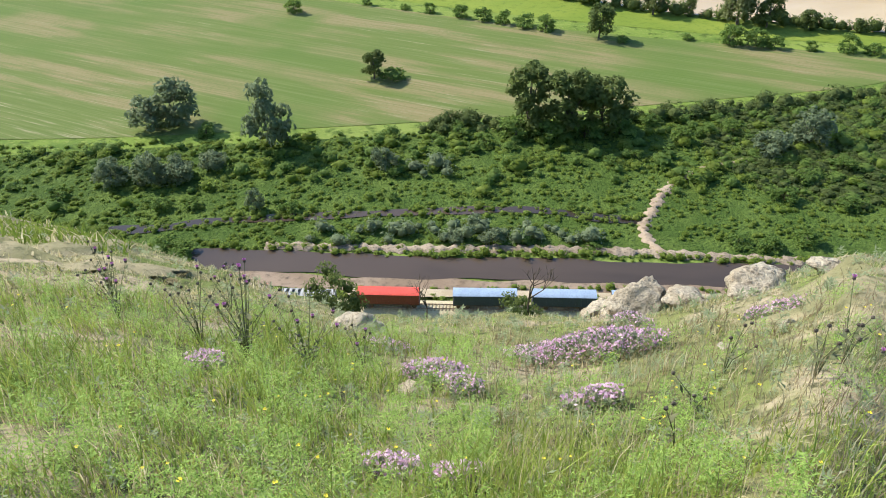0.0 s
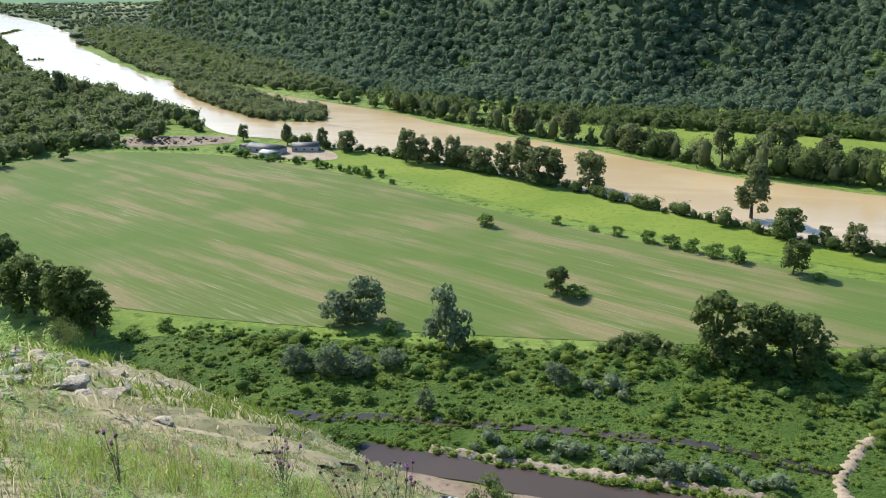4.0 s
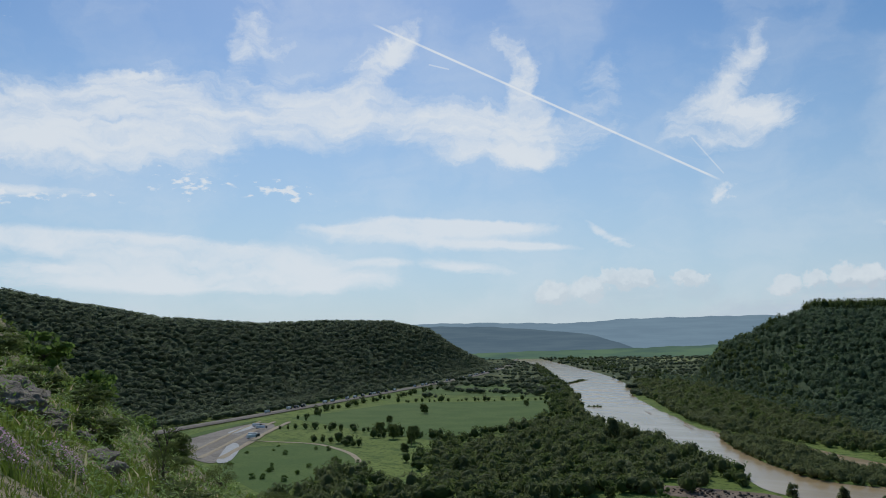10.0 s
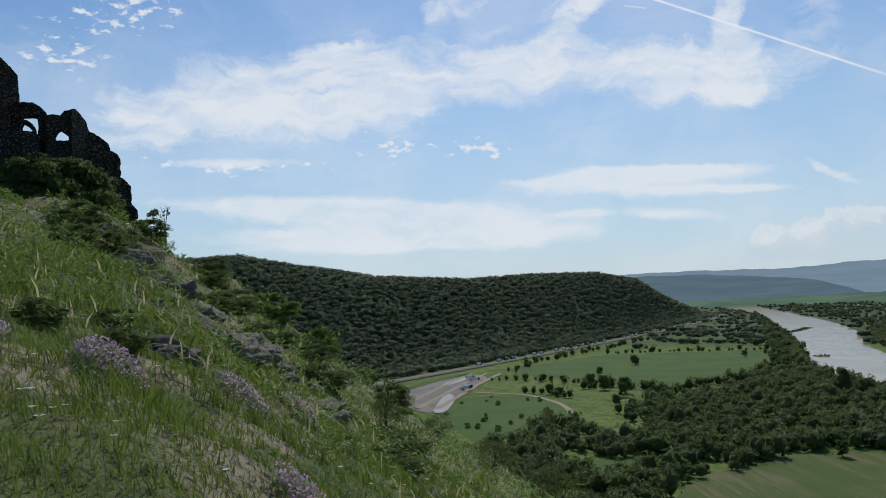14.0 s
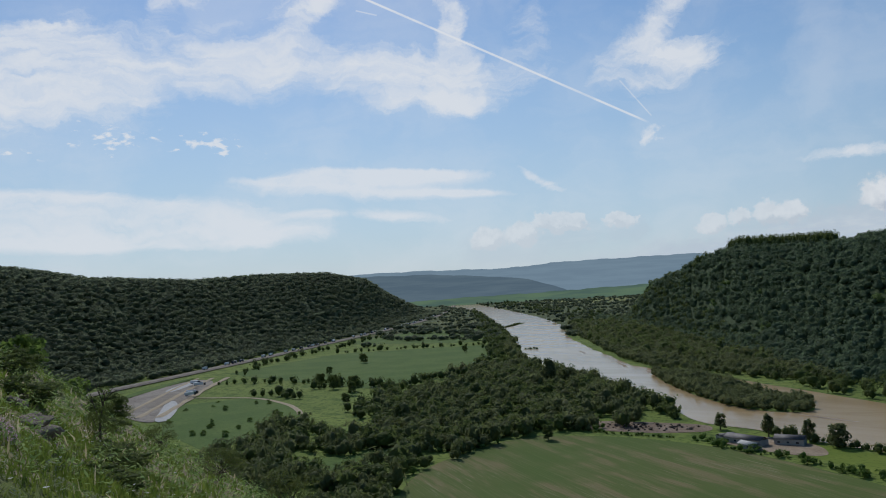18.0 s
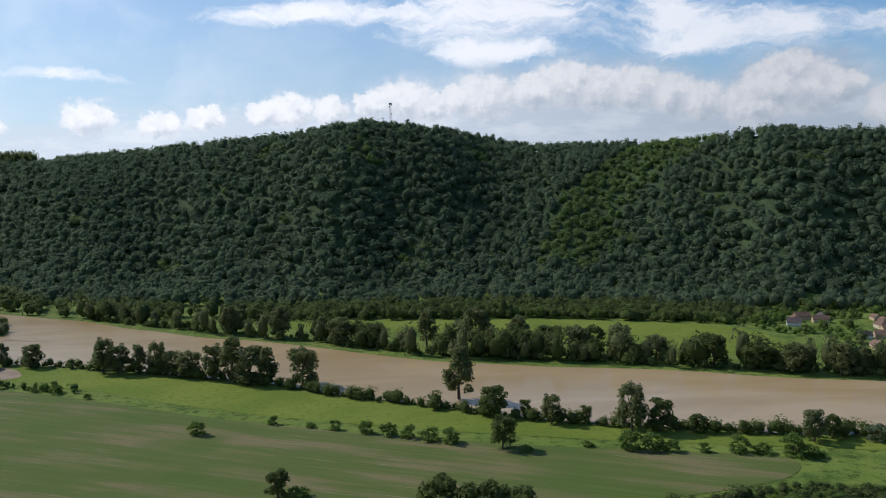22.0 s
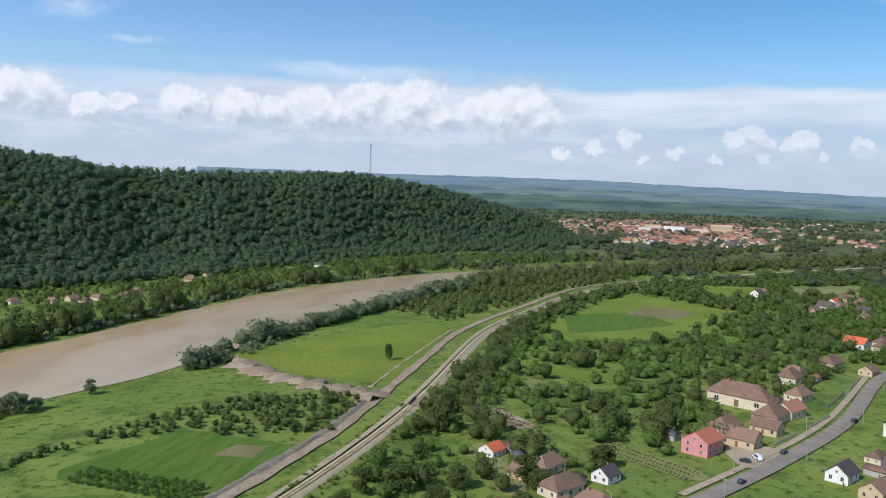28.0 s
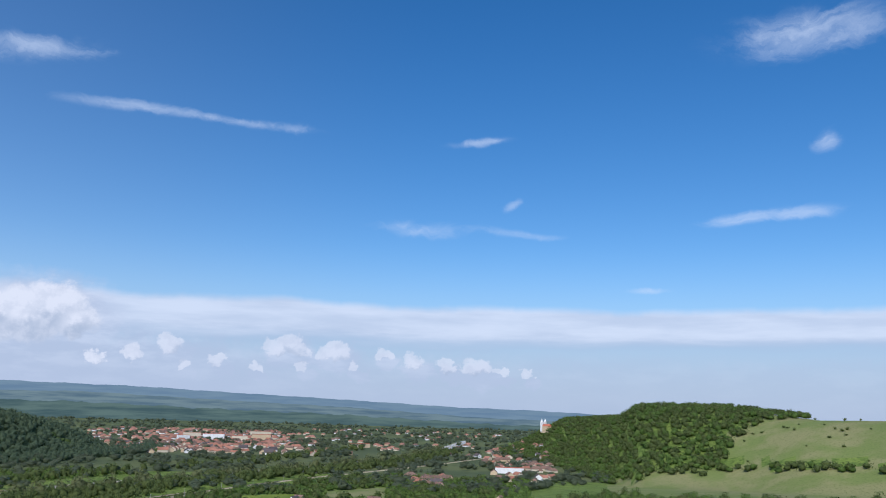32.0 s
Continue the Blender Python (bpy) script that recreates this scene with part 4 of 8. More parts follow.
patch("works_strip", [(-672, 330), (-760, 385), (-800, 410), (-790, 415), (-730, 385), (-664, 340)], 0.75, M["concrete"], "wet pale gravel strip on a building site", "works strip")
patch("works_strip", [(-930, 470), (-985, 540), (-1010, 560), (-960, 480), (-900, 410), (-860, 385)], 0.72, M["far_pasture"], "green verge between the highway and a building site", "verge")
patch("works_strip", [(-780, 372), (-860, 440), (-840, 446), (-760, 385)], 0.78, M["asphalt"], "dark strip of new road bed", "works strip")
for kk in range(3):
    o = 18 * kk
    band("works_lane", [(-730 + o, 325 + o * 0.6), (-800 + o, 385 + o * 0.6), (-900 + o, 470 + o * 0.6), (-985 + o, 548 + o * 0.6)], 3.5 + kk, 0.6, M["gravel"], "pale gravel lane on a building site", "lane", rise=0.4, step=10.0, wobble=0.3)

# ---- trees and bushes ----


def ico(level):
    bm = bmesh.new()
    bmesh.ops.create_icosphere(bm, subdivisions=level, radius=1.0)
    V = np.array([v.co[:] for v in bm.verts])
    F = np.array([[v.index for v in f.verts] for f in bm.faces])
    bm.free()
    return V, F


ICO0, ICO1, ICO2 = ico(1), ico(2), ico(3)


def leaves(r, centres, radii, count, size, outward=0.5, flat=0.0):
    """Quads strewn over lobes (centres, radii): points and faces."""
    pick = r.choice(len(centres), count, p=(radii.prod(1) ** 0.67) / (radii.prod(1) ** 0.67).sum())
    d = r.normal(size=(count, 3))
    d /= np.linalg.norm(d, axis=1)[:, None]
    d[:, 2] = np.where(d[:, 2] < -0.55, -d[:, 2], d[:, 2])
    P = centres[pick] + d * radii[pick] * r.uniform(0.72, 1.08, (count, 1))
    nrm = d * outward + r.normal(size=(count, 3)) * 0.6 + np.array([0, 0, flat])
    nrm /= np.linalg.norm(nrm, axis=1)[:, None]
    u = np.cross(nrm, r.normal(size=(count, 3)))
    u /= np.linalg.norm(u, axis=1)[:, None]
    v = np.cross(nrm, u)
    s = size * r.uniform(0.6, 1.3, (count, 1))
    V = np.stack([P - u * s, P - v * s * 0.62, P + u * s, P + v * s * 0.62], 1).reshape(-1, 3)
    return V, np.arange(count * 4).reshape(-1, 4)


def crown_of(r, height, wide, base, lobes, count, size, droop=0.0):
    """A crown with uneven lobes between base and height."""
    zc = r.uniform(base + 0.12 * (height - base), height - 0.16 * (height - base), lobes)
    u = (zc - base) / (height - base)
    reach = wide * np.sqrt(np.clip(1 - (2 * u - 0.9) ** 2, 0.1, 1)) * 0.72 * r.uniform(0.55, 1.1, lobes)
    ang = np.arange(lobes) * 2.4 + r.uniform(0, 1, lobes)
    C = np.column_stack([np.cos(ang) * reach, np.sin(ang) * reach, zc])
    C[0] = (0, 0, height - 0.22 * (height - base))
    R = np.column_stack([r.uniform(0.22, 0.42, lobes) * wide, r.uniform(0.22, 0.42, lobes) * wide, r.uniform(0.09, 0.17, lobes) * (height - base)])
    lv, lf = leaves(r, C, R, count, size, 0.9, 0.2)
    tri = np.concatenate([lf[:, [0, 1, 2]], lf[:, [0, 2, 3]]])
    VV, FF, n = [lv], [tri], len(lv)
    for c, q in zip(C, R * (0.0 if size < 0.1 else 0.5)):
        VV.append(ICO0[0] * q * (1 + 0.15 * r.normal(size=(len(ICO0[0]), 1))) + c)
        FF.append(ICO0[1] + n)
        n += len(ICO0[0])
    return (np.vstack(VV), np.vstack(FF)), C


def make_tree(name, label, height, wide, base, lobes, count, size, leaf, seed, category="tree", stems=1):
    """One tree standing at the origin: tapered trunk with limbs, and a crown of many leaf sprays."""
    r = np.random.default_rng(seed)
    root = thing(name, label, category)
    (V, F), C = crown_of(r, height, wide, base, lobes, count, size)
    solid("crown", V, F, M[leaf], root)
    bm = bmesh.new()
    for q in range(stems):
        lean = Vector((r.uniform(-0.06, 0.06) * height, r.uniform(-0.06, 0.06) * height, 0)) * (2.2 if stems > 1 else 1)
        fork = Vector((0, 0, max(base, 0.25 * height))) + lean * 0.5
        rod(bm, (lean.x * 0.1, lean.y * 0.1, -0.6), fork, 0.026 * height / stems ** 0.5, 0.018 * height / stems ** 0.5, 7)
        for c in C[q::stems][:6]:
            rod(bm, fork, Vector(c), 0.012 * height / stems ** 0.5, 0.004 * height, 5)
    part("trunk", bm, M["bark"], root)
    return root


KINDS = {}
for kn, lab, h, wd, bs, lb, ct, sz, lf, cat, st, num in (
        ("poplar_tree", "tall ragged poplar with grey-green leaves on the river bank", 15, 4.4, 0.4, 26, 1900, 0.42, "poplar", "tree", 1, 3),
        ("broadleaf_tree", "rounded dark green broadleaf tree", 11, 4.8, 0.1, 26, 1700, 0.40, "oak", "tree", 1, 3),
        ("willow_tree", "silvery grey-green willow with several stems", 7, 4.2, -0.2, 22, 1300, 0.33, "willow", "tree", 3, 3),
        ("bush", "dense dark green bush", 3.6, 2.9, -0.5, 16, 640, 0.27, "shrub", "bush", 3, 3),
        ("hill_shrub", "airy olive-green shrub with small leaves on the hillside", 2.4, 1.5, 0.0, 22, 3600, 0.038, "hillshrub", "shrub", 4, 2),
        ("thicket", "dense dark thicket of small leaves below the castle", 3.6, 3.0, -0.6, 20, 3000, 0.12, "oak", "bush", 3, 2),
        ("fruit_tree", "small bright green fruit tree in a garden", 5.5, 2.8, 0.5, 14, 440, 0.32, "shrub", "tree", 1, 2)):
    KINDS[kn] = [make_tree(kn, lab, h * (0.88 + 0.12 * q), wd * (1.05 - 0.08 * q), bs, lb, ct, sz, lf, 40 * len(KINDS) + q, cat, st) for q in range(num)]
SPENT = set()


def plant(kind, x, y, scale=1.0, wide=1.0, label="", group=""):
    """Stands one tree of that kind on the ground."""
    pr = KINDS[kind][int(rng.integers(len(KINDS[kind])))]
    m = pose(x, y, float(land(x, y)) - 0.05, 0, 0, float(rng.uniform(0, 360)))
    if pr.name in SPENT:
        ob = copy_thing(pr, m)
    else:
        SPENT.add(pr.name)
        ob = pr
        ob.matrix_basis = m
    ob.scale = (scale * wide, scale * wide, scale)
    if label:
        tagged(ob, label)
    if group:
        tagged(ob, group=group)
    return ob


def low_tree(seed, count, size, level):
    """A light tree for woods: a small lumpy core under a close skin of leaf sprays, one unit high and wide."""
    r = np.random.default_rng(seed)
    V, F = ICO0
    V = V * (1 + 0.14 * r.normal(size=len(V)))[:, None] * np.array([0.33, 0.33, 0.36]) + np.array([0, 0, 0.43])
    C = np.column_stack([r.uniform(-0.31, 0.31, 8), r.uniform(-0.31, 0.31, 8), r.uniform(0.22, 0.76, 8)])
    C[0] = (0, 0, 0.74)
    R = np.tile((0.25, 0.25, 0.21), (8, 1)) * r.uniform(0.7, 1.2, (8, 1))
    lv, lf = leaves(r, C, R, int(count * 1.6), size * 1.05, 1.25, 0.40)
    lv = lv.reshape(-1, 4, 3)[:, [0, 2, 3]].reshape(-1, 3)
    tri = np.arange(len(lv)).reshape(-1, 3) + len(V)
    return np.vstack([V, lv]), np.vstack([F, tri])


def woods(name, label, pts, heights, widths, leaf, count=26, size=0.14, level=1, kinds=5, category="forest", lift=0.0):
    """Many trees too many to count, joined."""
    if len(pts) == 0:
        return None
    protos = [low_tree(900 + q, count, size, level) for q in range(kinds)]
    pts = np.asarray(pts, float)
    zz = land(pts[:, 0], pts[:, 1]) + lift
    which = rng.integers(kinds, size=len(pts))
    VV, FF, base = [], [], 0
    for q, (pv, pf) in enumerate(protos):
        s = np.flatnonzero(which == q)
        if not len(s):
            continue
        a = rng.uniform(0, 6.283, len(s))
        c, sn = np.cos(a)[:, None], np.sin(a)[:, None]
        w_, h_ = widths[s][:, None], heights[s][:, None]
        P = np.stack([(pv[None, :, 0] * c - pv[None, :, 1] * sn) * w_ + pts[s, 0][:, None], (pv[None, :, 0] * sn + pv[None, :, 1] * c) * w_ + pts[s, 1][:, None],
                      pv[None, :, 2] * h_ + zz[s][:, None] - 0.05 * h_], -1)
        VV.append(P.reshape(-1, 3))
        FF.append((pf[None] + base + len(pv) * np.arange(len(s))[:, None, None]).reshape(-1, 3))
        base += len(pv) * len(s)
    ob = solid(name, np.vstack(VV), np.vstack(FF), M[leaf])
    return tagged(ob, label, category, kind="stuff")


def polar_scatter(table, gap, inner=0.0, outer=1.25, b0=None, b1=None):
    """Points over a ridge, about gap apart, from its foot to past its crest."""
    b0 = table[0, 0] if b0 is None else b0
    b1 = table[-1, 0] if b1 is None else b1
    T = table[(table[:, 0] >= b0 - 5) & (table[:, 0] <= b1 + 5)]
    ex = np.concatenate([np.column_stack(xy(T[:, 0], T[:, k])) for k in (1, 2)])
    lo, hi = ex.min(0) - 120, ex.max(0) + 120
    gx, gy = np.meshgrid(np.arange(lo[0], hi[0], gap), np.arange(lo[1], hi[1], gap))
    q = np.column_stack([gx.ravel(), gy.ravel()])
    q[:, 0] += np.where(np.round(q[:, 1] / gap) % 2 > 0.5, gap / 2, 0)
    q += rng.uniform(-0.55, 0.55, q.shape) * gap
    b, r = bearing(q[:, 0], q[:, 1]), np.hypot(q[:, 0], q[:, 1])
    u = (r - col_of(table, b, 1)) / (col_of(table, b, 2) - col_of(table, b, 1))
    return q[(b > b0) & (b < b1) & (u > inner) & (u < outer)]


def spread(poly, gap):
    """Points strewn over a polygon, about gap apart."""
    P = np.array(poly, float)
    lo, hi = P.min(0), P.max(0)
    gx, gy = np.meshgrid(np.arange(lo[0], hi[0], gap), np.arange(lo[1], hi[1], gap))
    q = np.column_stack([gx.ravel(), gy.ravel()]) + rng.uniform(-0.45, 0.45, (gx.size, 2)) * gap
    return q[inside(q[:, 0], q[:, 1], [tuple(p) for p in poly])]


RIVER = [tuple(p) for p in NEAR_BANK + FAR_BANK]
opp = polar_scatter(OPPOSITE, 9.9, 0.0, 1.04)
opp = opp[~inside(opp[:, 0], opp[:, 1], RIVER)]
ob_, or_ = bearing(opp[:, 0], opp[:, 1]), np.hypot(opp[:, 0], opp[:, 1])
ou = (or_ - col_of(OPPOSITE, ob_, 1)) / (col_of(OPPOSITE, ob_, 2) - col_of(OPPOSITE, ob_, 1))
young = (np.abs(ob_ + 15.6 + 10.0 * (ou - 0.3) + 0.6 * np.sin(ou * 9)) < 1.5 + 1.2 * ou) & (ou > 0.22)
young |= (wave(opp[:, 0], opp[:, 1], 150) > 0.95) & (rng.random(len(opp)) < 0.6)
yg, opp = opp[young], opp[~young]
woods("ridge_forest", "lighter green young wood on a spur of the ridge", yg, rng.uniform(7, 11, len(yg)), rng.uniform(10, 14, len(yg)), "young_wood", 46, 0.108)
woods("ridge_forest", "dense dark green oak forest covering the ridge across the river", opp, 9.0 + 8 * rng.random(len(opp)) ** 1.4, 11.0 + 8.0 * rng.random(len(opp)) ** 1.5, "hazed_ridge_oak", 38, 0.116)
lf = polar_scatter(LEFT, 12.0, 0.0, 1.05, 44.6, 81)
woods("ridge_forest", "hazy green forest on the ridge above the highway", lf, rng.uniform(8, 13, len(lf)), rng.uniform(15, 22, len(lf)), "hazed_oak", 32, 0.130)
pb = np.linspace(18.9, 25.2, 90)
pd = col_of(OPPOSITE, pb, 2) + rng.uniform(-14, 14, 90)
pines = np.column_stack(xy(pb, pd))
woods("pine_stand", "dark flat-topped stand of tall trees on the ridge's crest", pines, rng.uniform(25, 28, 90), rng.uniform(9, 14, 90), "oak", 50, 0.10)
lone = np.column_stack(xy(np.array([27.0, 27.2, 27.4, 26.7]), np.array([1560.0, 1575, 1560, 1570])))
woods("pine_stand", "dark clump of tall trees at the end of the ridge", lone, np.array([22.0, 24, 21, 19]), np.array([18.0, 20, 16, 14]), "oak", 60, 0.09)
sp = polar_scatter(SPUR, 8.8, -0.06, 1.25, -138, -104.6)
sp = sp[(wave(sp[:, 0], sp[:, 1], 95) + 0.4 * wave(sp[:, 0], sp[:, 1], 30) < 0.85) | (rng.random(len(sp)) < 0.15)]
mixed = rng.random(len(sp)) < 0.5
for sel, mt in ((mixed, "oak"), (~mixed, "shrub")):
    woods("hillside_wood", "green scrub wood on the slope above the village", sp[sel], rng.uniform(4, 11, sel.sum()) * (1 + 0.45 * wave(sp[sel][:, 0], sp[sel][:, 1], 46)), rng.uniform(7, 12, sel.sum()) * (1 + 0.2 * wave(sp[sel][:, 0], sp[sel][:, 1], 46)), mt, 70, 0.085)
rt = polar_scatter(RIGHT, 11.5, 0.02, 1.1, -140, -111)
bb, rr = bearing(rt[:, 0], rt[:, 1]), np.hypot(rt[:, 0], rt[:, 1])
uu = (rr - col_of(RIGHT, bb, 1)) / (col_of(RIGHT, bb, 2) - col_of(RIGHT, bb, 1))
ee = np.degrees(np.arctan2(land(rt[:, 0], rt[:, 1]) - 96.0, rr))
rt = rt[~pale_hill(bb, ee) | (rng.random(len(rt)) < 0.10 * (ee > -2.6))]
scrubby = rng.random(len(rt)) < 0.35
on_grass = pale_hill(bearing(rt[:, 0], rt[:, 1]), np.degrees(np.arctan2(land(rt[:, 0], rt[:, 1]) - 96.0, np.hypot(rt[:, 0], rt[:, 1]))))
low_bush = rt[on_grass]
woods("hill_scrub", "low dark scrub strewn over the open hillside", low_bush, rng.uniform(2.5, 5, len(low_bush)), rng.uniform(4, 9, len(low_bush)), "oak", 26)
for sel, mt in ((~scrubby & ~on_grass, "oak"), (scrubby & ~on_grass, "shrub")):
    woods("hill_forest", "green woods on the western hill", rt[sel], rng.uniform(8, 13, sel.sum()), rng.uniform(12, 17, sel.sum()), mt, 36, 0.115)

# ---- woods, belts and scrub of the valley floor ----


def beside(line, gap, wide, off=0.0, a=0.0, b=1.0):
    """Points strewn along a line within wide of it."""
    P = spline(line, gap)
    P = P[int(a * len(P)):int(b * len(P))]
    T = np.gradient(P, axis=0)
    T /= np.linalg.norm(T, axis=1)[:, None]
    N = np.column_stack([-T[:, 1], T[:, 0]])
    return P + N * (off + rng.uniform(-wide, wide, len(P)))[:, None] + rng.uniform(-0.4, 0.4, P.shape) * gap


def dry(p, pad=0.0):
    return p[~inside(p[:, 0], p[:, 1], RIVER)]


def grow(name, label, pts, h0, h1, ratio, leaf, count=34, size=0.125, lift=0.0, category="trees"):
    h = (h0 + (h1 - h0) * rng.random(len(pts)) ** 1.3) * (1 + 0.22 * wave(pts[:, 0], pts[:, 1], 37))
    return woods(name, label, pts, h, h * ratio * rng.uniform(0.8, 1.25, len(pts)), leaf, count, size, category=category, lift=lift)


BANK = [(-221, 505), (-120, 464), (-36, 417), (22, 375), (83, 336), (149, 308), (231, 286), (306, 259)]
grow("bank_scrub", "dark continuous scrub along the river bank", beside(BANK, 2.2, 2.5, -3.5), 2.5, 8.0, 1.1, "oak", 80, 0.085)
grow("bank_scrub", "pale willow scrub along the far river bank", beside([(395, 234), (520, 229), (696, 217), (823, 190)], 3.0, 6, -8), 3, 7, 1.1, "willow", 34, 0.125)
FARLINE = [(-200, 646), (-126, 590), (-19, 516), (50, 463), (159, 421), (275, 369), (345, 357), (445, 346), (662, 336), (768, 314), (930, 245)]
grow("bank_belt", "belt of dense green trees on the far river bank", beside(FARLINE, 3.0, 5, 8), 2.5, 8.5, 1.1, "oak", 60, 0.095)
clumps = beside(FARLINE, 3.2, 6, 10)
clumps = clumps[wave(clumps[:, 0], clumps[:, 1], 48) + 0.5 * wave(clumps[:, 0], clumps[:, 1], 17) > 0.05]
grow("bank_belt", "clumps of tall dark trees on the far river bank", clumps, 10, 23, 0.75, "oak", 90, 0.08)
grow("bank_belt", "grey-green poplars and willows behind the far bank", beside(FARLINE, 11.0, 7, 9, 0.0, 0.55), 12, 24, 0.55, "poplar", 110, 0.075)
grow("bank_belt", "pale willows along the far river bank", beside(FARLINE, 4.0, 5, 3, 0.45, 1.0), 3, 8, 1.2, "willow", 60, 0.095)
grow("tree_belt", "straight belt of green trees at the foot of the ridge", beside([(-170, 660), (-60, 628), (40, 612), (130, 596)], 4.0, 6), 9, 16, 0.75, "oak", 60, 0.095)
grow("tree_belt", "low green hedge trees behind the far pasture", beside([(40, 612), (110, 600), (180, 580), (268, 540), (300, 536)], 3.0, 9), 4, 9, 1.0, "shrub", 40, 0.115)
grow("tree_belt", "green trees along the foot of the ridge", beside([(-330, 790), (-230, 690), (-120, 650)], 4.0, 22), 8, 15, 0.9, "oak", 34, 0.125)
gard = dry(spread([(300, 445), (400, 380), (540, 370), (760, 345), (930, 270), (1100, 160), (1250, 40), (1330, 120), (1150, 330), (900, 420), (700, 470), (540, 525), (340, 590), (250, 560)], 8.0))
gard = gard[wave(gard[:, 0], gard[:, 1], 60) > -0.45]
behind = spread([(-90, 612), (38, 597), (140, 583), (262, 534), (300, 545), (300, 600), (150, 655), (0, 672), (-90, 672)], 6.0)
grow("tree_belt", "low dense wood at the foot of the ridge", behind, 5, 11, 1.0, "oak", 34, 0.125)
HAM = [(319, 543), (331, 538), (345, 487), (350, 500), (378, 505), (362, 515), (394, 512), (410, 520), (429, 512), (440, 505), (448, 509), (464, 502), (475, 499), (481, 507), (490, 498), (503, 490), (517, 494), (508, 465), (518, 468), (530, 480), (545, 470), (306, 440), (330, 470), (338, 463), (318, 470), (571, 425), (621, 418), (803, 448), (790, 440), (936, 375), (950, 382), (1022, 379), (1005, 372), (640, 425), (300, 520), (385, 490), (415, 500)]
HAM_MORE = [(310, 535), (324, 528), (366, 530), (384, 524), (402, 504), (422, 496), (436, 492), (455, 486), (470, 482), (492, 476), (560, 446), (575, 440), (590, 428), (606, 416), (736, 430), (780, 436), (752, 438)]
for hx, hy in HAM + HAM_MORE:
    k = math.hypot(hx, hy)
    gard = gard[(np.hypot(gard[:, 0] - hx * (1 - 6 / k), gard[:, 1] - hy * (1 - 6 / k)) > 9.5)]
gard = gard[~inside(gard[:, 0], gard[:, 1], [(345, 412), (392, 415), (418, 458), (365, 467)])]
grow("garden_trees", "fruit trees and bushes of riverside gardens", gard, 2.5, 6.5, 1.1, "shrub", 44, 0.11)
grow("garden_trees", "darker trees among riverside gardens", gard[rng.random(len(gard)) < 0.22] + 3.0, 5, 10, 0.9, "oak", 44, 0.11)
ISLAND = [(-449, 756), (-440, 774), (-398, 758), (-325, 693), (-290, 664), (-245, 636), (-222, 586), (-236, 576), (-256, 575), (-285, 588), (-335, 629), (-397, 692)]
patch("island", ISLAND, 0.45, M["ground"], "low wooded island of gravel and grass in the river", "island")
grow("island_trees", "light green willows on a river island", spread(ISLAND, 5.0), 4, 10, 1.0, "poplar", 50, 0.105)
for pts, lab in (([(-797, 980), (-780, 992), (-770, 986), (-786, 974)], "tiny bushy islet in the upper river"), ([(-1240, 1460), (-1290, 1560), (-1310, 1600), (-1296, 1606), (-1262, 1530), (-1226, 1462)], "low gravel bar with bushes in the upper river")):
    patch("island", pts, 0.45, M["ground"], lab, "island")
    grow("island_trees", "low willow bushes on a small river islet", spread(pts, 4.0), 2, 4.5, 1.2, "oak", 34, 0.125)
for pts in ([(-470, 790), (-452, 770), (-446, 752), (-462, 766)], [(-560, 862), (-520, 815), (-500, 790), (-512, 812)], [(-236, 574), (-205, 560), (-180, 556), (-205, 566)], [(-690, 970), (-655, 935), (-640, 918), (-660, 945)]):
    patch("sand_bar", pts, 0.34, M["soil"], "bar of pale mud and drift in the river", "sand bar")
grow("bank_belt", "grey-green wood between the river and the ridge", dry(spread([(-470, 800), (-560, 880), (-840, 1190), (-1130, 1560), (-1000, 1600), (-700, 1250), (-420, 940), (-250, 740), (-330, 745)], 9.0)), 6, 13, 1.0, "poplar", 34, 0.125)
grow("bank_belt", "darker trees between the river and the ridge", dry(spread([(-560, 890), (-840, 1200), (-1130, 1570), (-1000, 1750), (-600, 1200), (-350, 850)], 16.0)), 9, 16, 0.9, "oak", 34, 0.125)
LEFTWOOD = [(-335, 300), (-352, 440), (-300, 470), (-330, 545), (-430, 640), (-560, 735), (-660, 800), (-700, 760), (-640, 640), (-611, 676), (-585, 558), (-578, 496), (-500, 425), (-452, 380), (-464, 357), (-532, 383), (-570, 376), (-503, 321), (-472, 266), (-430, 215), (-330, 180), (-250, 205)]
lw = dry(spread(LEFTWOOD, 7.4))
lw = lw[~inside(lw[:, 0], lw[:, 1], [(-420, 300), (-395, 360), (-370, 330), (-390, 270)])]
lw = lw[wave(lw[:, 0], lw[:, 1], 55) + 0.4 * wave(lw[:, 0], lw[:, 1], 18) > -0.35]
half = rng.random(len(lw)) + 0.35 * wave(lw[:, 0], lw[:, 1], 45) < 0.5
grow("valley_wood", "mixed green wood between the meadow and the river", lw[half], 7, 15, 0.95, "oak", 34, 0.125)
grow("valley_wood", "lighter green trees of the valley wood", lw[~half], 5, 13, 1.0, "poplar", 34, 0.125)
sel = lw[rng.random(len(lw)) < 0.3]
grow("valley_wood", "lighter poplars rising out of the valley wood", sel + 2.0, 10, 18, 0.6, "poplar", 34, 0.125)
grow("valley_wood", "bushes at the edge of the valley wood", lw[rng.random(len(lw)) < 0.4] + 3.5, 3, 6, 1.2, "shrub", 34, 0.125)
grow("bank_belt", "trees along the near bank of the upper river", beside([(-1066, 1267), (-665, 822), (-454, 673), (-359, 596), (-285, 530)], 4.5, 6, -8), 6, 14, 0.9, "oak", 34, 0.125)
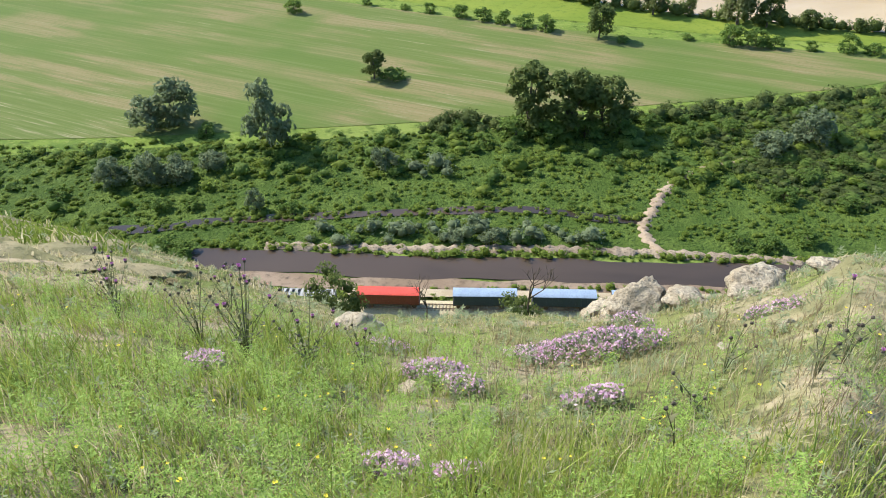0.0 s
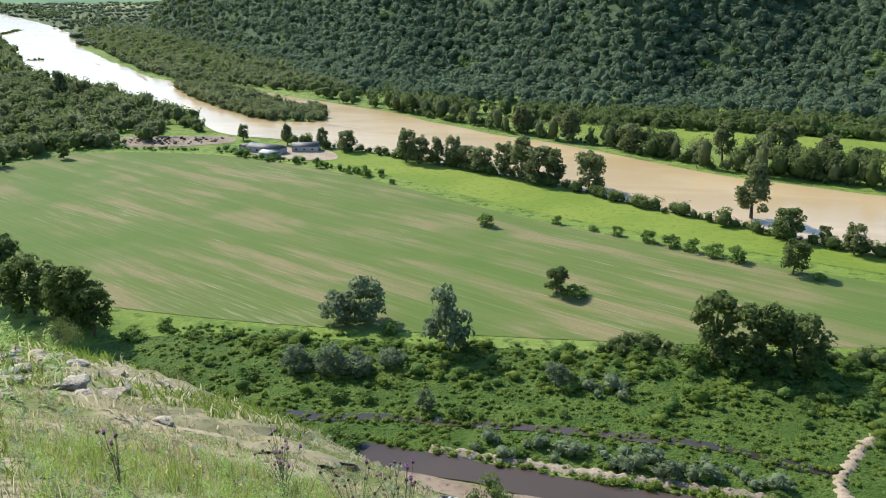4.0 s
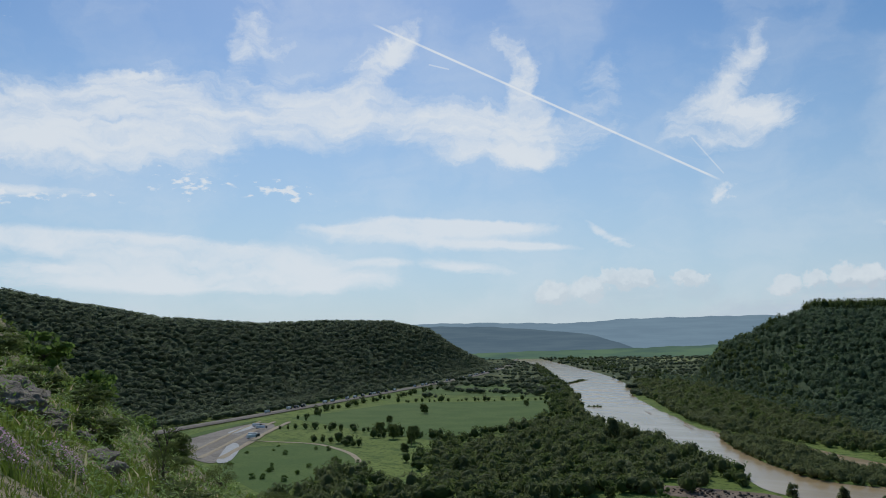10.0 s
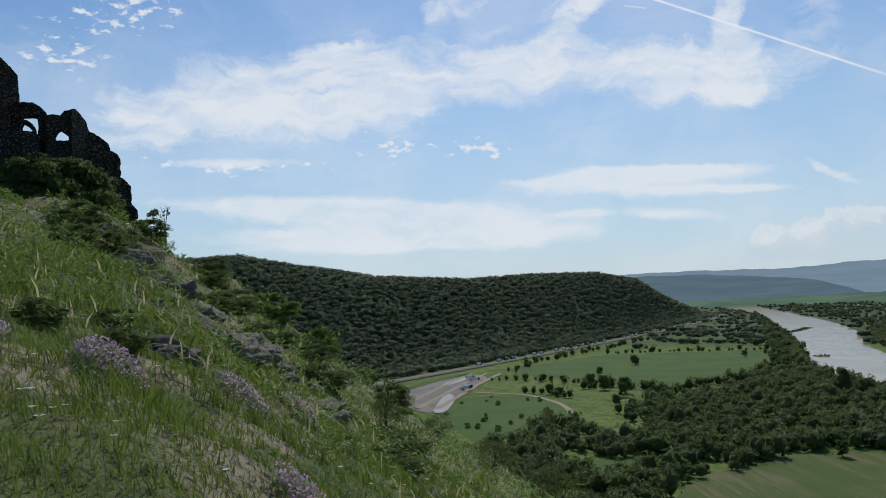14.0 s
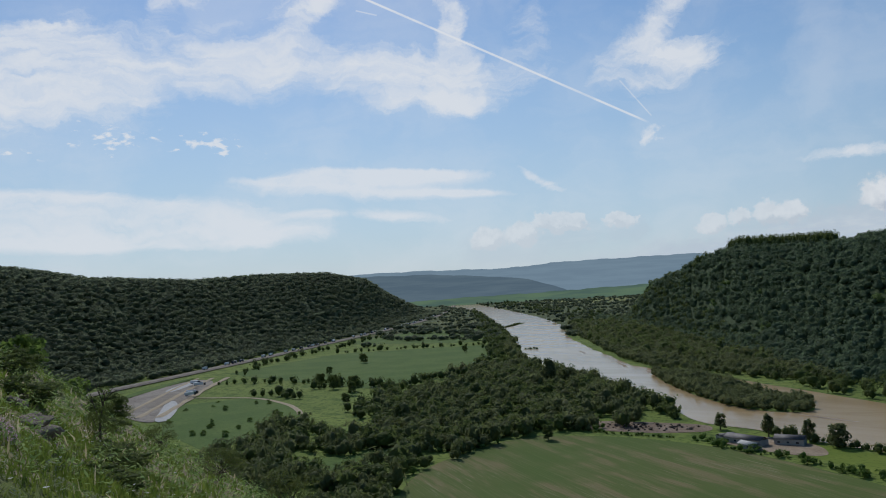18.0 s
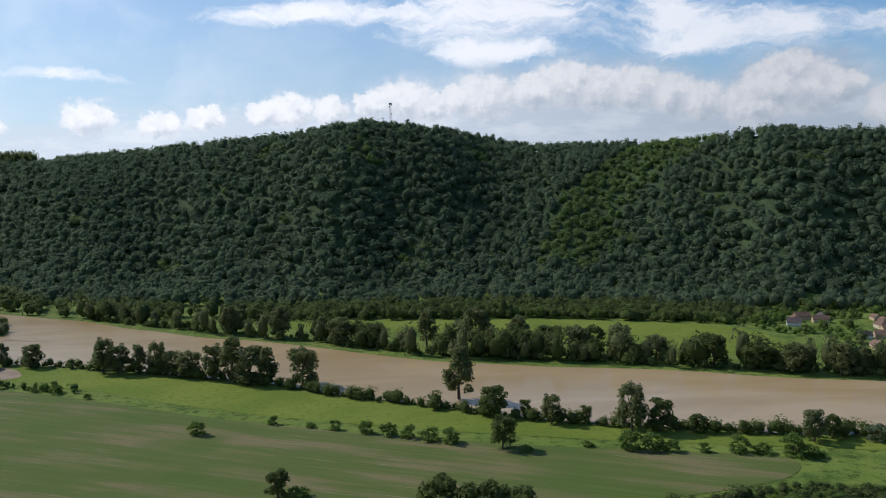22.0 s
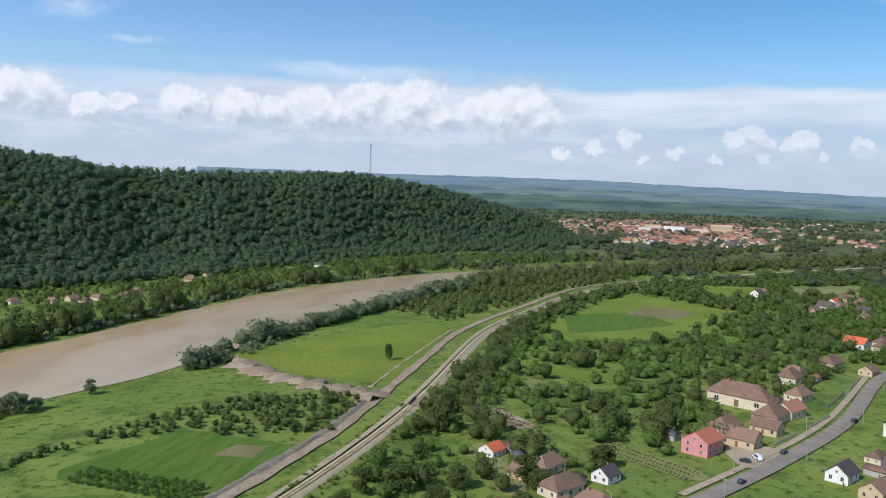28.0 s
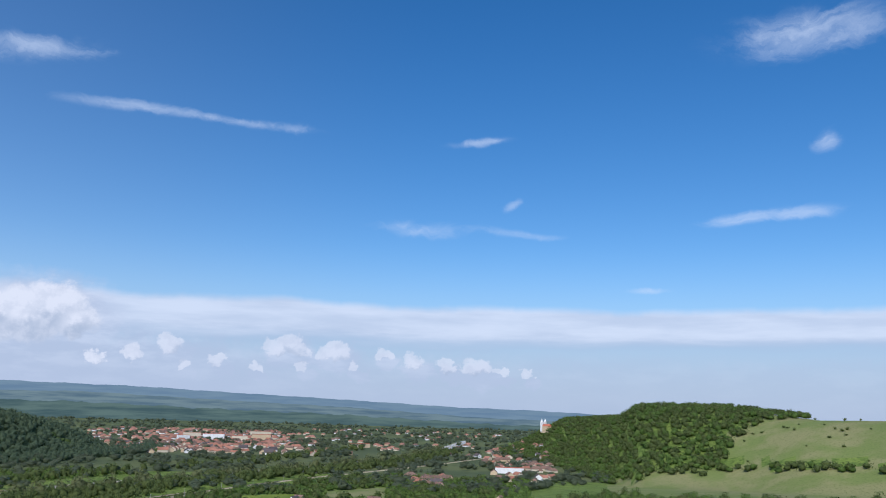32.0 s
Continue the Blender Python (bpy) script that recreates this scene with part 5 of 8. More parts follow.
grow("bank_belt", "taller poplars along the near bank of the upper river", beside([(-900, 1090), (-665, 822), (-454, 673), (-320, 560)], 11.0, 6, -8), 12, 20, 0.6, "poplar", 34, 0.125)
grow("tree_belt", "dark hedgerow trees between two pastures", np.vstack([beside([(-724, 536), (-704, 573), (-640, 580), (-651, 656), (-630, 698)], 5.0, 9), beside([(-569, 462), (-534, 446), (-505, 430)], 4.0, 12), beside([(-750, 472), (-719, 479), (-671, 481)], 8.0, 5)]), 5, 13, 0.95, "oak", 50, 0.105)
grow("tree_belt", "tree rows across the pastures below the highway", np.vstack([beside([(-600, 560), (-700, 570), (-800, 560), (-880, 520)], 7.0, 8), beside([(-690, 790), (-930, 1060), (-1280, 1430)], 9.0, 12), beside([(-960, 600), (-1060, 700), (-1180, 900), (-1400, 1250)], 12.0, 10), beside([(-1100, 870), (-930, 1055)], 9.0, 8)]), 5, 13, 0.9, "oak", 34, 0.125)
near_left = dry(np.vstack([beside([(-600, 770), (-900, 1100), (-1060, 1280), (-1700, 1950), (-2160, 2420)], 9.0, 22, 25), beside([(-1146, 1600), (-1678, 2140), (-3116, 3500)], 12.0, 60, -70)]))
grow("bank_belt", "wooded banks of the river far up the valley", near_left, 8, 16, 1.0, "oak", 34, 0.125)
far = dry(np.column_stack(xy(rng.uniform(24, 50, 5200), rng.uniform(1500, 4700, 5200))))
far = far[(wave(far[:, 0] + far[:, 1] * 0.4, far[:, 1] * 1.9, 420) > -0.05) & (land(far[:, 0], far[:, 1]) < 3)]
grow("far_woods", "hazy clumps of trees far up the valley", far, 7, 13, 2.0, "hazed_oak", 14, 0.165)
west = dry(np.column_stack(xy(rng.uniform(-128, -66, 8200), rng.uniform(1000, 4700, 8200) ** 1.0)))
west = west[(wave(west[:, 0] * 0.7, west[:, 1] * 1.4, 300) > -0.15) & (land(west[:, 0], west[:, 1]) < 3) & ~inside(west[:, 0], west[:, 1], [(900, -150), (1010, -170), (1060, -260), (930, -230)])]
west = west[~((np.abs(west[:, 0] - 2550) < 700) & (np.abs(west[:, 1] + 60) < 320) & (rng.random(len(west)) < 0.10))]
grow("far_woods", "green woods and gardens round the far town", west, 7, 14, 1.7, "hazed_oak", 13, 0.165)
grow("bank_belt", "trees along the river below the town", np.vstack([beside([(760, 195), (823, 182), (1030, 55), (1424, -310), (1866, -580)], 4.5, 9, -10), beside([(823, 185), (1030, 58), (1424, -305), (1866, -575)], 7.0, 18, -30), beside([(930, 255), (1100, 145), (1300, 0), (1500, -170), (1950, -420)], 7.0, 22, 26)]), 8, 16, 1.0, "oak", 30, 0.13)
grow("bank_belt", "tall trees along the water below the town", beside([(860, 170), (1030, 62), (1200, -90), (1424, -300), (1650, -450), (1866, -570)], 6.0, 5, -4), 13, 20, 0.85, "poplar", 30, 0.13)

# scrub below the lookout, between ditch and meadow
scr = spread([(-135, 172), (-60, 178), (20, 180), (90, 178), (140, 184), (150, 240), (75, 232), (20, 224), (-60, 214), (-120, 208)], 4.2)
scr = scr[(wave(scr[:, 0], scr[:, 1], 26) + 0.04 * (scr[:, 1] - 195) + rng.normal(0, 0.4, len(scr)) > -0.12)]
grow("scrub", "rough green bushes between the ditch and the meadow", scr[::2], 1.0, 3.2, 1.9, "weed", 60, 0.095)
grow("scrub", "darker bushes between the ditch and the meadow", scr[1::2], 1.2, 3.6, 1.7, "shrub", 70, 0.09)
grow("scrub", "grey-green willow scrub by the ditch", np.vstack([beside([(-30, 163), (10, 162), (34, 161)], 1.8, 3.5), beside([(-72, 195), (-88, 190)], 1.5, 6), beside([(-8, 195), (2, 192)], 2.0, 4)]), 2.2, 4.6, 1.2, "willow", 34, 0.125)
grow("scrub", "dark vine-covered scrub along the meadow's edge", beside([(-5, 221), (30, 222), (75, 230), (110, 236), (150, 246)], 1.7, 3.5), 2.2, 4.8, 1.4, "oak", 70, 0.09)
field_scrub = spread([(70, 205), (85, 228), (150, 246), (190, 230), (212, 190), (196, 186), (128, 193), (100, 170), (80, 180)], 2.2)
grow("field_scrub", "dense low dark green brush on fallow land", field_scrub, 0.7, 2.2, 2.3, "oak", 40, 0.115)
grow("field_scrub", "lighter brush and brambles on fallow land", field_scrub[rng.random(len(field_scrub)) < 0.4] + 1.1, 0.7, 2.4, 2.0, "shrub", 40, 0.115)
grow("field_scrub", "low brush and young trees by the fields", np.vstack([spread([(296, 172), (262, 200), (280, 206), (340, 180), (372, 140), (366, 122), (310, 118), (292, 150)], 5.0), beside([(190, 225), (230, 212), (262, 204)], 2.5, 4)]), 2.0, 4.5, 1.2, "oak", 34, 0.125)
tuft = spread([(-140, 160), (150, 158), (160, 200), (150, 236), (20, 220), (-130, 212)], 1.9)
tuft = tuft[wave(tuft[:, 0], tuft[:, 1], 14) + rng.normal(0, 0.4, len(tuft)) > -0.25]
grow("weeds", "tall rank weeds in the wet grass", tuft, 0.35, 1.1, 2.6, "weed", 22, 0.14)
grow("weeds", "rank weeds on the ditch banks", np.vstack([beside(DITCH, 1.2, 1.4, 5.6), beside([(-60, 141.5), (-20, 138.6), (28, 136.6), (90, 132.5)], 0.7, 1.3), beside([(-95, 160), (-66, 166), (-45, 172), (-22, 173), (22, 172), (47, 168)], 1.5, 2.6)]), 0.7, 1.7, 1.7, "weed", 22, 0.16)
grow("weeds", "weeds along the railway and works track", np.vstack([beside([(-90, 140), (28, 140), (90, 135), (175, 124)], 1.5, 0.8), beside([(175, 122.3), (246, 108.5), (313, 105), (368, 102)], 2.0, 1.0), beside([(150, 118), (246, 98), (368, 91), (480, 93)], 2.2, 2.5)]), 0.6, 1.6, 1.8, "weed", 18, 0.17)
lv = np.vstack([beside([(350, 92), (480, 92), (560, 93), (683, 76), (841, 42), (1000, -42)], 4.0, 6, -9), spread([(600, 140), (720, 100), (850, 75), (990, 10), (1010, 60), (860, 150), (640, 195)], 9.0)])
grow("levee_trees", "willows and green trees along the railway bend", dry(lv), 4, 10, 1.0, "oak", 34, 0.125)
grow("levee_willows", "silvery willows inside the flood bank", dry(np.vstack([beside([(395, 230), (414, 228)], 2.5, 3), beside([(440, 232), (545, 212), (640, 196), (760, 178), (850, 150)], 2.6, 6, 6)])), 7, 14, 1.1, "willow", 70, 0.09)
patch("crop_field", [(588, 46), (676, 59), (716, -2), (660, -30), (616, 10)], 0.22, M["crop"], "darker green strip of young crops among orchards", "field")
for pts in ([(590, 57), (567, 15), (547, 24), (550, 55)], [(570, 12), (671, -48), (640, -62), (604, -36)], [(470, 72), (486, 60), (455, 8), (436, 14)]):
    patch("pasture", pts, 0.17, M["lush"], "small bright green meadow among orchard trees", "field")
FIELDS = [[(590, 57), (567, 15), (547, 24), (550, 55)], [(570, 12), (671, -48), (640, -62), (604, -36)], [(470, 72), (486, 60), (455, 8), (436, 14)], [(560, 62), (637, 62), (851, 8), (752, -86), (640, -36), (556, 10)], [(420, 58), (440, 52), (436, 12), (412, 22)], [(840, -60), (960, -70), (980, -130), (850, -120)], [(900, -150), (1010, -170), (1060, -260), (930, -230)]]
GARDEN = [(262, 92), (380, 88), (560, 90), (700, 70), (850, 34), (1000, -70), (1200, -230), (1150, -440), (900, -330), (700, -232), (606, -170), (513, -113), (405, -66), (335, -22), (300, 10), (262, 30)]
gd = spread(GARDEN, 8.2)
gd = gd[wave(gd[:, 0], gd[:, 1], 33) > -0.45]
for f in FIELDS:
    gd = gd[~inside(gd[:, 0], gd[:, 1], f)]
HOUSES = [(335, -27, 13, 11, 0), (417, -50, 30, 9, 1), (392, -60, 16, 11, 1), (366, -38, 14, 10, 1), (350, -43, 14, 9, 2), (440, -80, 13, 9, 1), (480, -82, 14, 11, 1), (500, -88, 10, 8, 1), (532, -113, 13, 10, 1), (545, -118, 9, 8, 2), (612, -146, 14, 10, 3), (404, -70, 14, 9, 6), (518, -131, 10, 8, 2), (372, -56, 12, 8, 2),
          (305, 51, 8, 7, 3), (293, 29, 13, 8, 1), (283, 36, 9, 7, 2), (290, 8, 8, 7, 4), (272, 22, 13, 9, 1), (262, 10, 11, 8, 1), (250, 22, 12, 8, 2), (246, 40, 10, 7, 1), (238, 30, 9, 7, 4), (232, 45, 13, 9, 2), (225, 34, 11, 8, 1), (255, 4, 9, 6, 2),
          (318, -74, 11, 8, 4), (303, -82, 12, 8, 2), (330, -96, 10, 7, 4), (345, -92, 8, 6, 1), (268, -48, 13, 9, 2), (372, -118, 9, 6, 1),
          (603, -160, 13, 10, 1), (625, -165, 12, 9, 1), (660, -180, 12, 9, 2), (700, -215, 12, 10, 3), (720, -225, 13, 9, 1), (809, -165, 13, 10, 5), (780, -150, 12, 9, 2), (830, -180, 12, 9, 1), (800, -195, 11, 8, 4), (850, -200, 11, 8, 1), (889, -117, 12, 9, 4),
          (915, -125, 10, 8, 2), (760, -185, 10, 8, 2), (870, -230, 12, 9, 1), (760, -260, 14, 9, 1), (790, -280, 13, 9, 2), (830, -300, 14, 9, 1), (700, -240, 12, 9, 3),
          (867, -307, 12, 9, 1), (899, -345, 13, 9, 2), (701, -234, 14, 9, 6), (629, -192, 12, 9, 1), (610, -174, 13, 9, 3), (747, -243, 14, 9, 2), (795, -250, 12, 9, 1), (956, -380, 13, 9, 2), (1099, -305, 14, 9, 6), (1175, -343, 12, 9, 1), (1090, -330, 13, 9, 3), (1482, -632, 14, 9, 2), (1323, -579, 12, 9, 1), (1421, -638, 13, 9, 2), (1181, -522, 14, 9, 6), (1131, -487, 12, 9, 1), (849, -180, 13, 9, 3), (887, -200, 14, 9, 2), (868, -208, 12, 9, 1)]
for hx, hy, hl, hw, hs in HOUSES:
    gd = gd[np.hypot(gd[:, 0] - hx, gd[:, 1] - hy) > 0.62 * hl + 2.0]
gd = gd[~inside(gd[:, 0], gd[:, 1], [(365, 76), (372, 66), (322, -4), (303, -30), (290, -18), (305, 20), (340, 50)])]
m1 = rng.random(len(gd)) < 0.28
close = np.hypot(gd[:, 0], gd[:, 1]) < 560
for sel, cnt, sz in ((close, 100, 0.075), (~close, 34, 0.125)):
    grow("garden_trees", "dense fruit trees and walnut trees of the village gardens", gd[m1 & sel], 6, 13, 1.1, "oak", cnt, sz)
    grow("garden_trees", "bright green orchard trees and bushes", gd[~m1 & sel], 3.5, 9, 1.25, "shrub", cnt, sz)
under_spur = np.column_stack(xy(rng.uniform(-113, -103.5, 900), rng.uniform(560, 1250, 900)))
for hx, hy, hl, hw, hs in HOUSES:
    under_spur = under_spur[np.hypot(under_spur[:, 0] - hx, under_spur[:, 1] - hy) > 14]
under_spur = under_spur[(land(under_spur[:, 0], under_spur[:, 1]) < 30) & (np.abs(bearing(under_spur[:, 0], under_spur[:, 1]) + 106.9) > 0.6)]
grow("garden_trees", "green trees and gardens below the wooded spur", under_spur, 5, 10, 1.1, "shrub", 28, 0.13)
slope = spread([(150, 100), (262, 88), (258, 50), (220, 55), (170, 85)], 7.0)
grow("garden_trees", "garden trees below the lookout hill", slope[rng.random(len(slope)) < 0.7], 4, 8, 1.1, "shrub", 100, 0.075)

# single trees and bushes that stand out
for kind, x, y, sc, wd, lab in (
        ("broadleaf_tree", -327, 422, 0.85, 1.25, "round bright green tree at the corner of the meadow"), ("bush", -59, 336, 1.5, 1.1, "lone light green bush on the hedge line"), ("broadleaf_tree", -22, 261, 0.85, 1.25, "dark round tree alone in the meadow"),
        ("bush", -15.5, 260, 1.2, 1.6, "dark low bush beside a lone meadow tree"), ("willow_tree", -47, 210, 2.9, 0.62, "upright grey-green tree with a dark leaning trunk by the meadow"), ("willow_tree", -84, 224, 1.35, 1.35, "silvery willow at the meadow's edge"), ("willow_tree", -77, 226, 1.9, 1.0, "silvery willow at the meadow's edge"),
        ("bush", -67, 218, 1.0, 1.2, "dark bush beside a silvery willow"), ("bush", -41, 212, 1.0, 0.9, "small dark bush beside a tree"), ("broadleaf_tree", 25, 218, 1.75, 1.0, "vine-covered dark tree clump at the meadow's edge"), ("broadleaf_tree", 35, 216, 1.7, 1.1, "vine-covered dark tree clump at the meadow's edge"),
        ("broadleaf_tree", 46, 219, 1.6, 1.1, "vine-covered dark tree clump at the meadow's edge"), ("broadleaf_tree", -180, 208, 1.95, 1.0, "tall dark tree at the foot of the hill"), ("broadleaf_tree", -163, 203, 1.75, 1.0, "tall dark tree at the foot of the hill"), ("broadleaf_tree", -196, 214, 2.0, 1.0, "tall dark tree at the foot of the hill"),
        ("broadleaf_tree", -152, 198, 1.45, 1.15, "broad dark tree at the foot of the hill"), ("broadleaf_tree", -160, 201, 1.8, 1.1, "tall dark tree at the foot of the hill"), ("bush", 21, 215, 1.6, 1.4, "dense dark bush under a vine-covered clump"), ("bush", 30, 213, 1.6, 1.4, "dense dark bush under a vine-covered clump"), ("bush", 40, 214, 1.6, 1.4, "dense dark bush under a vine-covered clump"), ("bush", 50, 216, 1.5, 1.4, "dense dark bush under a vine-covered clump"), ("bush", -140, 199, 1.1, 1.4, "dark bush beside tall trees below the hill"), ("broadleaf_tree", 58, 299, 1.25, 0.95, "single full tree on the hedge line"), ("willow_tree", -60, 197, 0.95, 1.0, "low silvery willow in the wet grass"), ("willow_tree", -68, 190, 1.0, 1.1, "low silvery willow in the wet grass"), ("broadleaf_tree", 454, 138, 0.95, 0.55, "dark upright tree alone in the pasture")):
    plant(kind, x, y, sc, wd, lab)
for x, y, sc, wd in ((-15, 196, 1.0, 1.0), (-84, 189, 1.05, 1.15), (-75, 190, 1.1, 1.1), (-68, 193, 0.9, 1.1), (-45, 175, 0.8, 0.8), (88, 201, 1.2, 1.2), (101, 208, 1.35, 1.2), (11, 159, 0.6, 1.3), (3, 160, 0.5, 1.3), (-50, 214, 0.5, 0.8)):
    plant("willow_tree", x, y, sc, wd, "grey-green willow bush in the wet ground", "willow bushes")
for x, y, sc, wd in ((-2, 199, 0.8, 1.2), (12, 210, 0.9, 1.3), (5, 216, 0.9, 1.4), (45, 197, 0.8, 1.3), (52, 201, 0.7, 1.2), (31, 174, 0.8, 0.6), (-37, 174, 0.9, 1.2), (-68, 176, 0.9, 1.3), (-61, 177, 0.8, 1.3), (-134, 207, 0.9, 1.2), (-123, 204, 0.8, 1.2), (-113, 206, 0.8, 1.2), (33, 156, 0.6, 1.3), (67, 211, 1.2, 1.2), (74, 214, 1.1, 1.3), (82, 216, 1.1, 1.2), (66, 157, 0.9, 1.3),
                     (72, 155, 0.9, 1.4), (81, 157, 1.0, 1.4), (83, 177, 1.0, 1.5), (92, 186, 1.0, 1.4), (-64, 207, 1.0, 1.0), (-58, 156, 0.9, 1.5), (-57, 150, 0.8, 1.6), (-58, 153, 0.8, 1.5), (-62, 158, 0.9, 1.4), (19, 158, 0.6, 1.3), (-20, 160, 0.6, 1.4), (-30, 161, 0.5, 1.4), (60, 222, 1.0, 1.4), (-95, 182, 0.9, 1.4), (104, 192, 1.1, 1.4), (97, 172, 0.9, 1.4)):
    plant("bush", x, y, sc, wd, "rounded green bush in the rank grass", "bushes in the wet ground")
for x, y, h in ((-127, 456, 20), (-118, 452, 17), (-108, 452, 15), (-98, 449, 18), (-90, 446, 16), (-80, 440, 17), (-66, 432, 19), (-56, 426, 22), (-47, 420, 23), (-38, 416, 18), (-20, 410, 24), (-190, 487, 12), (-171, 478, 16), (52, 371, 25),
                (113, 313, 20), (84, 327, 13), (231, 273, 24), (175, 288, 13), (-498, 650, 24), (-481, 659, 20), (-465, 655, 14), (-250, 500, 11), (-215, 490, 13)):
    plant("poplar_tree", x, y, h / 15.0, rng.uniform(1.15, 1.5), group="poplars on the river bank")
FAR_TALL = ((-2, 512, 21), (20, 503, 18), (50, 494, 22), (78, 480, 24), (102, 474, 20), (131, 452, 22), (154, 447, 19), (170, 434, 18), (195, 415, 17), (212, 404, 15), (230, 394, 19), (248, 384, 18), (300, 372, 13), (352, 374, 15), (390, 364, 15), (425, 354, 14), (-40, 540, 20), (-75, 562, 18), (118, 466, 17), (142, 455, 16))
YARD = ((219, 85, 9), (251, 84, 9), (256, 74, 10), (329, 77, 11), (320, 84, 8), (241, 30, 10), (277, 34, 10), (272, 29, 8), (304, 10, 10), (246, 58, 9), (266, 55, 8), (235, 86, 8), (290, 75, 7), (226, 76, 9))
for x, y, h in YARD:
    plant("broadleaf_tree", x, y, h / 11.0, rng.uniform(1.1, 1.4), "tall dark leafy tree among the village yards", "trees in the village yards")
for x, y, h in FAR_TALL:
    plant("poplar_tree" if h > 17 else "broadleaf_tree", x, y, h / (15.0 if h > 17 else 11.0), rng.uniform(1.2, 1.6), "tall full tree on the far river bank", "tall trees on the far bank")
for x, y, h in ((63, 342, 14), (123, 309, 13), (242, 268, 14), (138, 306, 8), (184, 290, 9), (76, 340, 7), (98, 326, 7), (155, 302, 6)):
    plant("broadleaf_tree", x, y, h / 11.0, 1.15, group="broad trees on the river bank")
for x, y, h in ((206, 280, 12), (199, 284, 9), (276, 258, 12), (292, 252, 12), (300, 248, 7), (330, 243, 7), (391, 228, 9), (404, 226, 10), (416, 225, 9), (250, 268, 5)):
    plant("willow_tree", x, y, h / 7.0, 0.85, group="willows on the river bank")
for x, y, h in ((-228, 458, 4), (-205, 448, 5), (-188, 440, 4), (-170, 430, 4.5), (-150, 420, 3), (-138, 415, 5), (-120, 402, 3), (-30, 345, 3.6), (-14, 338, 3), (-4, 333, 4), (8, 327, 5), (17, 322, 5.5), (24, 318, 5), (32, 314, 6), (40, 309, 6), (66, 294, 3.5), (90, 296, 3),
                (104, 291, 7), (112, 288, 7), (118, 286, 5), (130, 283, 3.5), (142, 281, 6), (150, 279, 5), (160, 275, 8), (166, 272, 5), (262, 244, 5)):
    plant("bush", x, y, h / 3.6, 1.0, group="bushes along the hedge")
for q in range(3):
    for p in range(13):
        u = p / 12
        plant("fruit_tree", 231 - 3 * u + q * 5.0, 178 - 44 * u + rng.uniform(-0.6, 0.6), rng.uniform(0.5, 0.68), 1.0, "young orchard tree in a planted row", "orchard rows")
for x, y in zip(rng.uniform(-735, -540, 26), rng.uniform(310, 460, 26)):
    if inside(x, y, [(-759, 388), (-731, 479), (-585, 425), (-496, 282), (-622, 312)]):
        plant("bush", x, y, rng.uniform(0.7, 1.3), 1.0, "small bush in the grazed pasture", "pasture bushes")
for x, y, sc in ((-905, 760, 1.5), (-830, 640, 1.0), (-870, 930, 1.0), (-700, 545, 1.5), (-735, 555, 1.4), (-660, 540, 1.6), (-640, 520, 1.2), (-600, 480, 1.0)):
    plant("broadleaf_tree", x, y, sc, 1.0, group="single trees in the pastures")

# ---- houses ----
for nm, cc in (("wall_cream", (0.62, 0.53, 0.38)), ("wall_white", (0.74, 0.72, 0.67)), ("wall_pink", (0.60, 0.26, 0.25)), ("wall_brick", (0.30, 0.16, 0.11)), ("wall_grey", (0.42, 0.39, 0.34)), ("wall_ochre", (0.55, 0.42, 0.26))):
    M[nm] = two_scale(nm, cc, tuple(v * 0.9 for v in cc), tuple(v * 0.72 for v in cc), 0.4, 3.0, 0.9, 0.15, 0.03)


def tile_material(name, a, b, c):
    m, t = material(name)
    g = t.t.nodes.new("ShaderNodeTexCoord")
    o = t.t.nodes.new("ShaderNodeObjectInfo")
    rows = t.n("ShaderNodeTexWave", {"Vector": t.n("ShaderNodeMapping", {"Vector": g.outputs["Object"], "Scale": (1, 1, 1)}), "Scale": 1.6, "Distortion": 0.6, "Detail": 1.0}, out=1)
    wide, fine = t.noise(g.outputs["Object"], 0.5, 4.0), t.noise(g.outputs["Object"], 3.5, 5.0, 0.7)
    col = t.mix(t.ramp(t.m("ADD", t.m("MULTIPLY", wide, 0.6), t.m("MULTIPLY", o.outputs["Random"], 0.4)), 0.3, 0.7), rgb(*a), rgb(*b))
    col = t.mix(t.ramp(fine, 0.5, 0.72), col, rgb(*c))
    surface(t, col, 0.85, t.m("ADD", rows, fine), 0.5, 0.06)
    return m


M["tile_brown"] = tile_material("weathered_roof_tiles", (0.165, 0.100, 0.068), (0.255, 0.155, 0.105), (0.105, 0.070, 0.053))
M["tile_red"] = tile_material("red_roof_tiles", (0.42, 0.12, 0.065), (0.48, 0.155, 0.085), (0.30, 0.085, 0.05))
M["tile_terra"] = tile_material("terracotta_roof_tiles", (0.34, 0.150, 0.090), (0.40, 0.190, 0.120), (0.24, 0.105, 0.065))
M["tile_orange"] = tile_material("orange_roof_tiles", (0.60, 0.125, 0.05), (0.62, 0.15, 0.06), (0.46, 0.10, 0.045))
M["tile_dark"] = tile_material("dark_roof_tiles", (0.085, 0.07, 0.065), (0.12, 0.095, 0.085), (0.06, 0.05, 0.05))
M["pane"], pt = material("window_glass")
surface(pt, rgb(0.03, 0.035, 0.04), 0.12, spec=0.6)
M["joinery"] = two_scale("painted_joinery", (0.50, 0.46, 0.40), (0.56, 0.52, 0.46), (0.38, 0.34, 0.30), 1.0, 8.0, 0.6, 0.1, 0.01)
M["door_wood"] = two_scale("brown_door_wood", (0.17, 0.10, 0.06), (0.22, 0.13, 0.08), (0.11, 0.065, 0.04), 2.0, 9.0, 0.6, 0.2, 0.01)


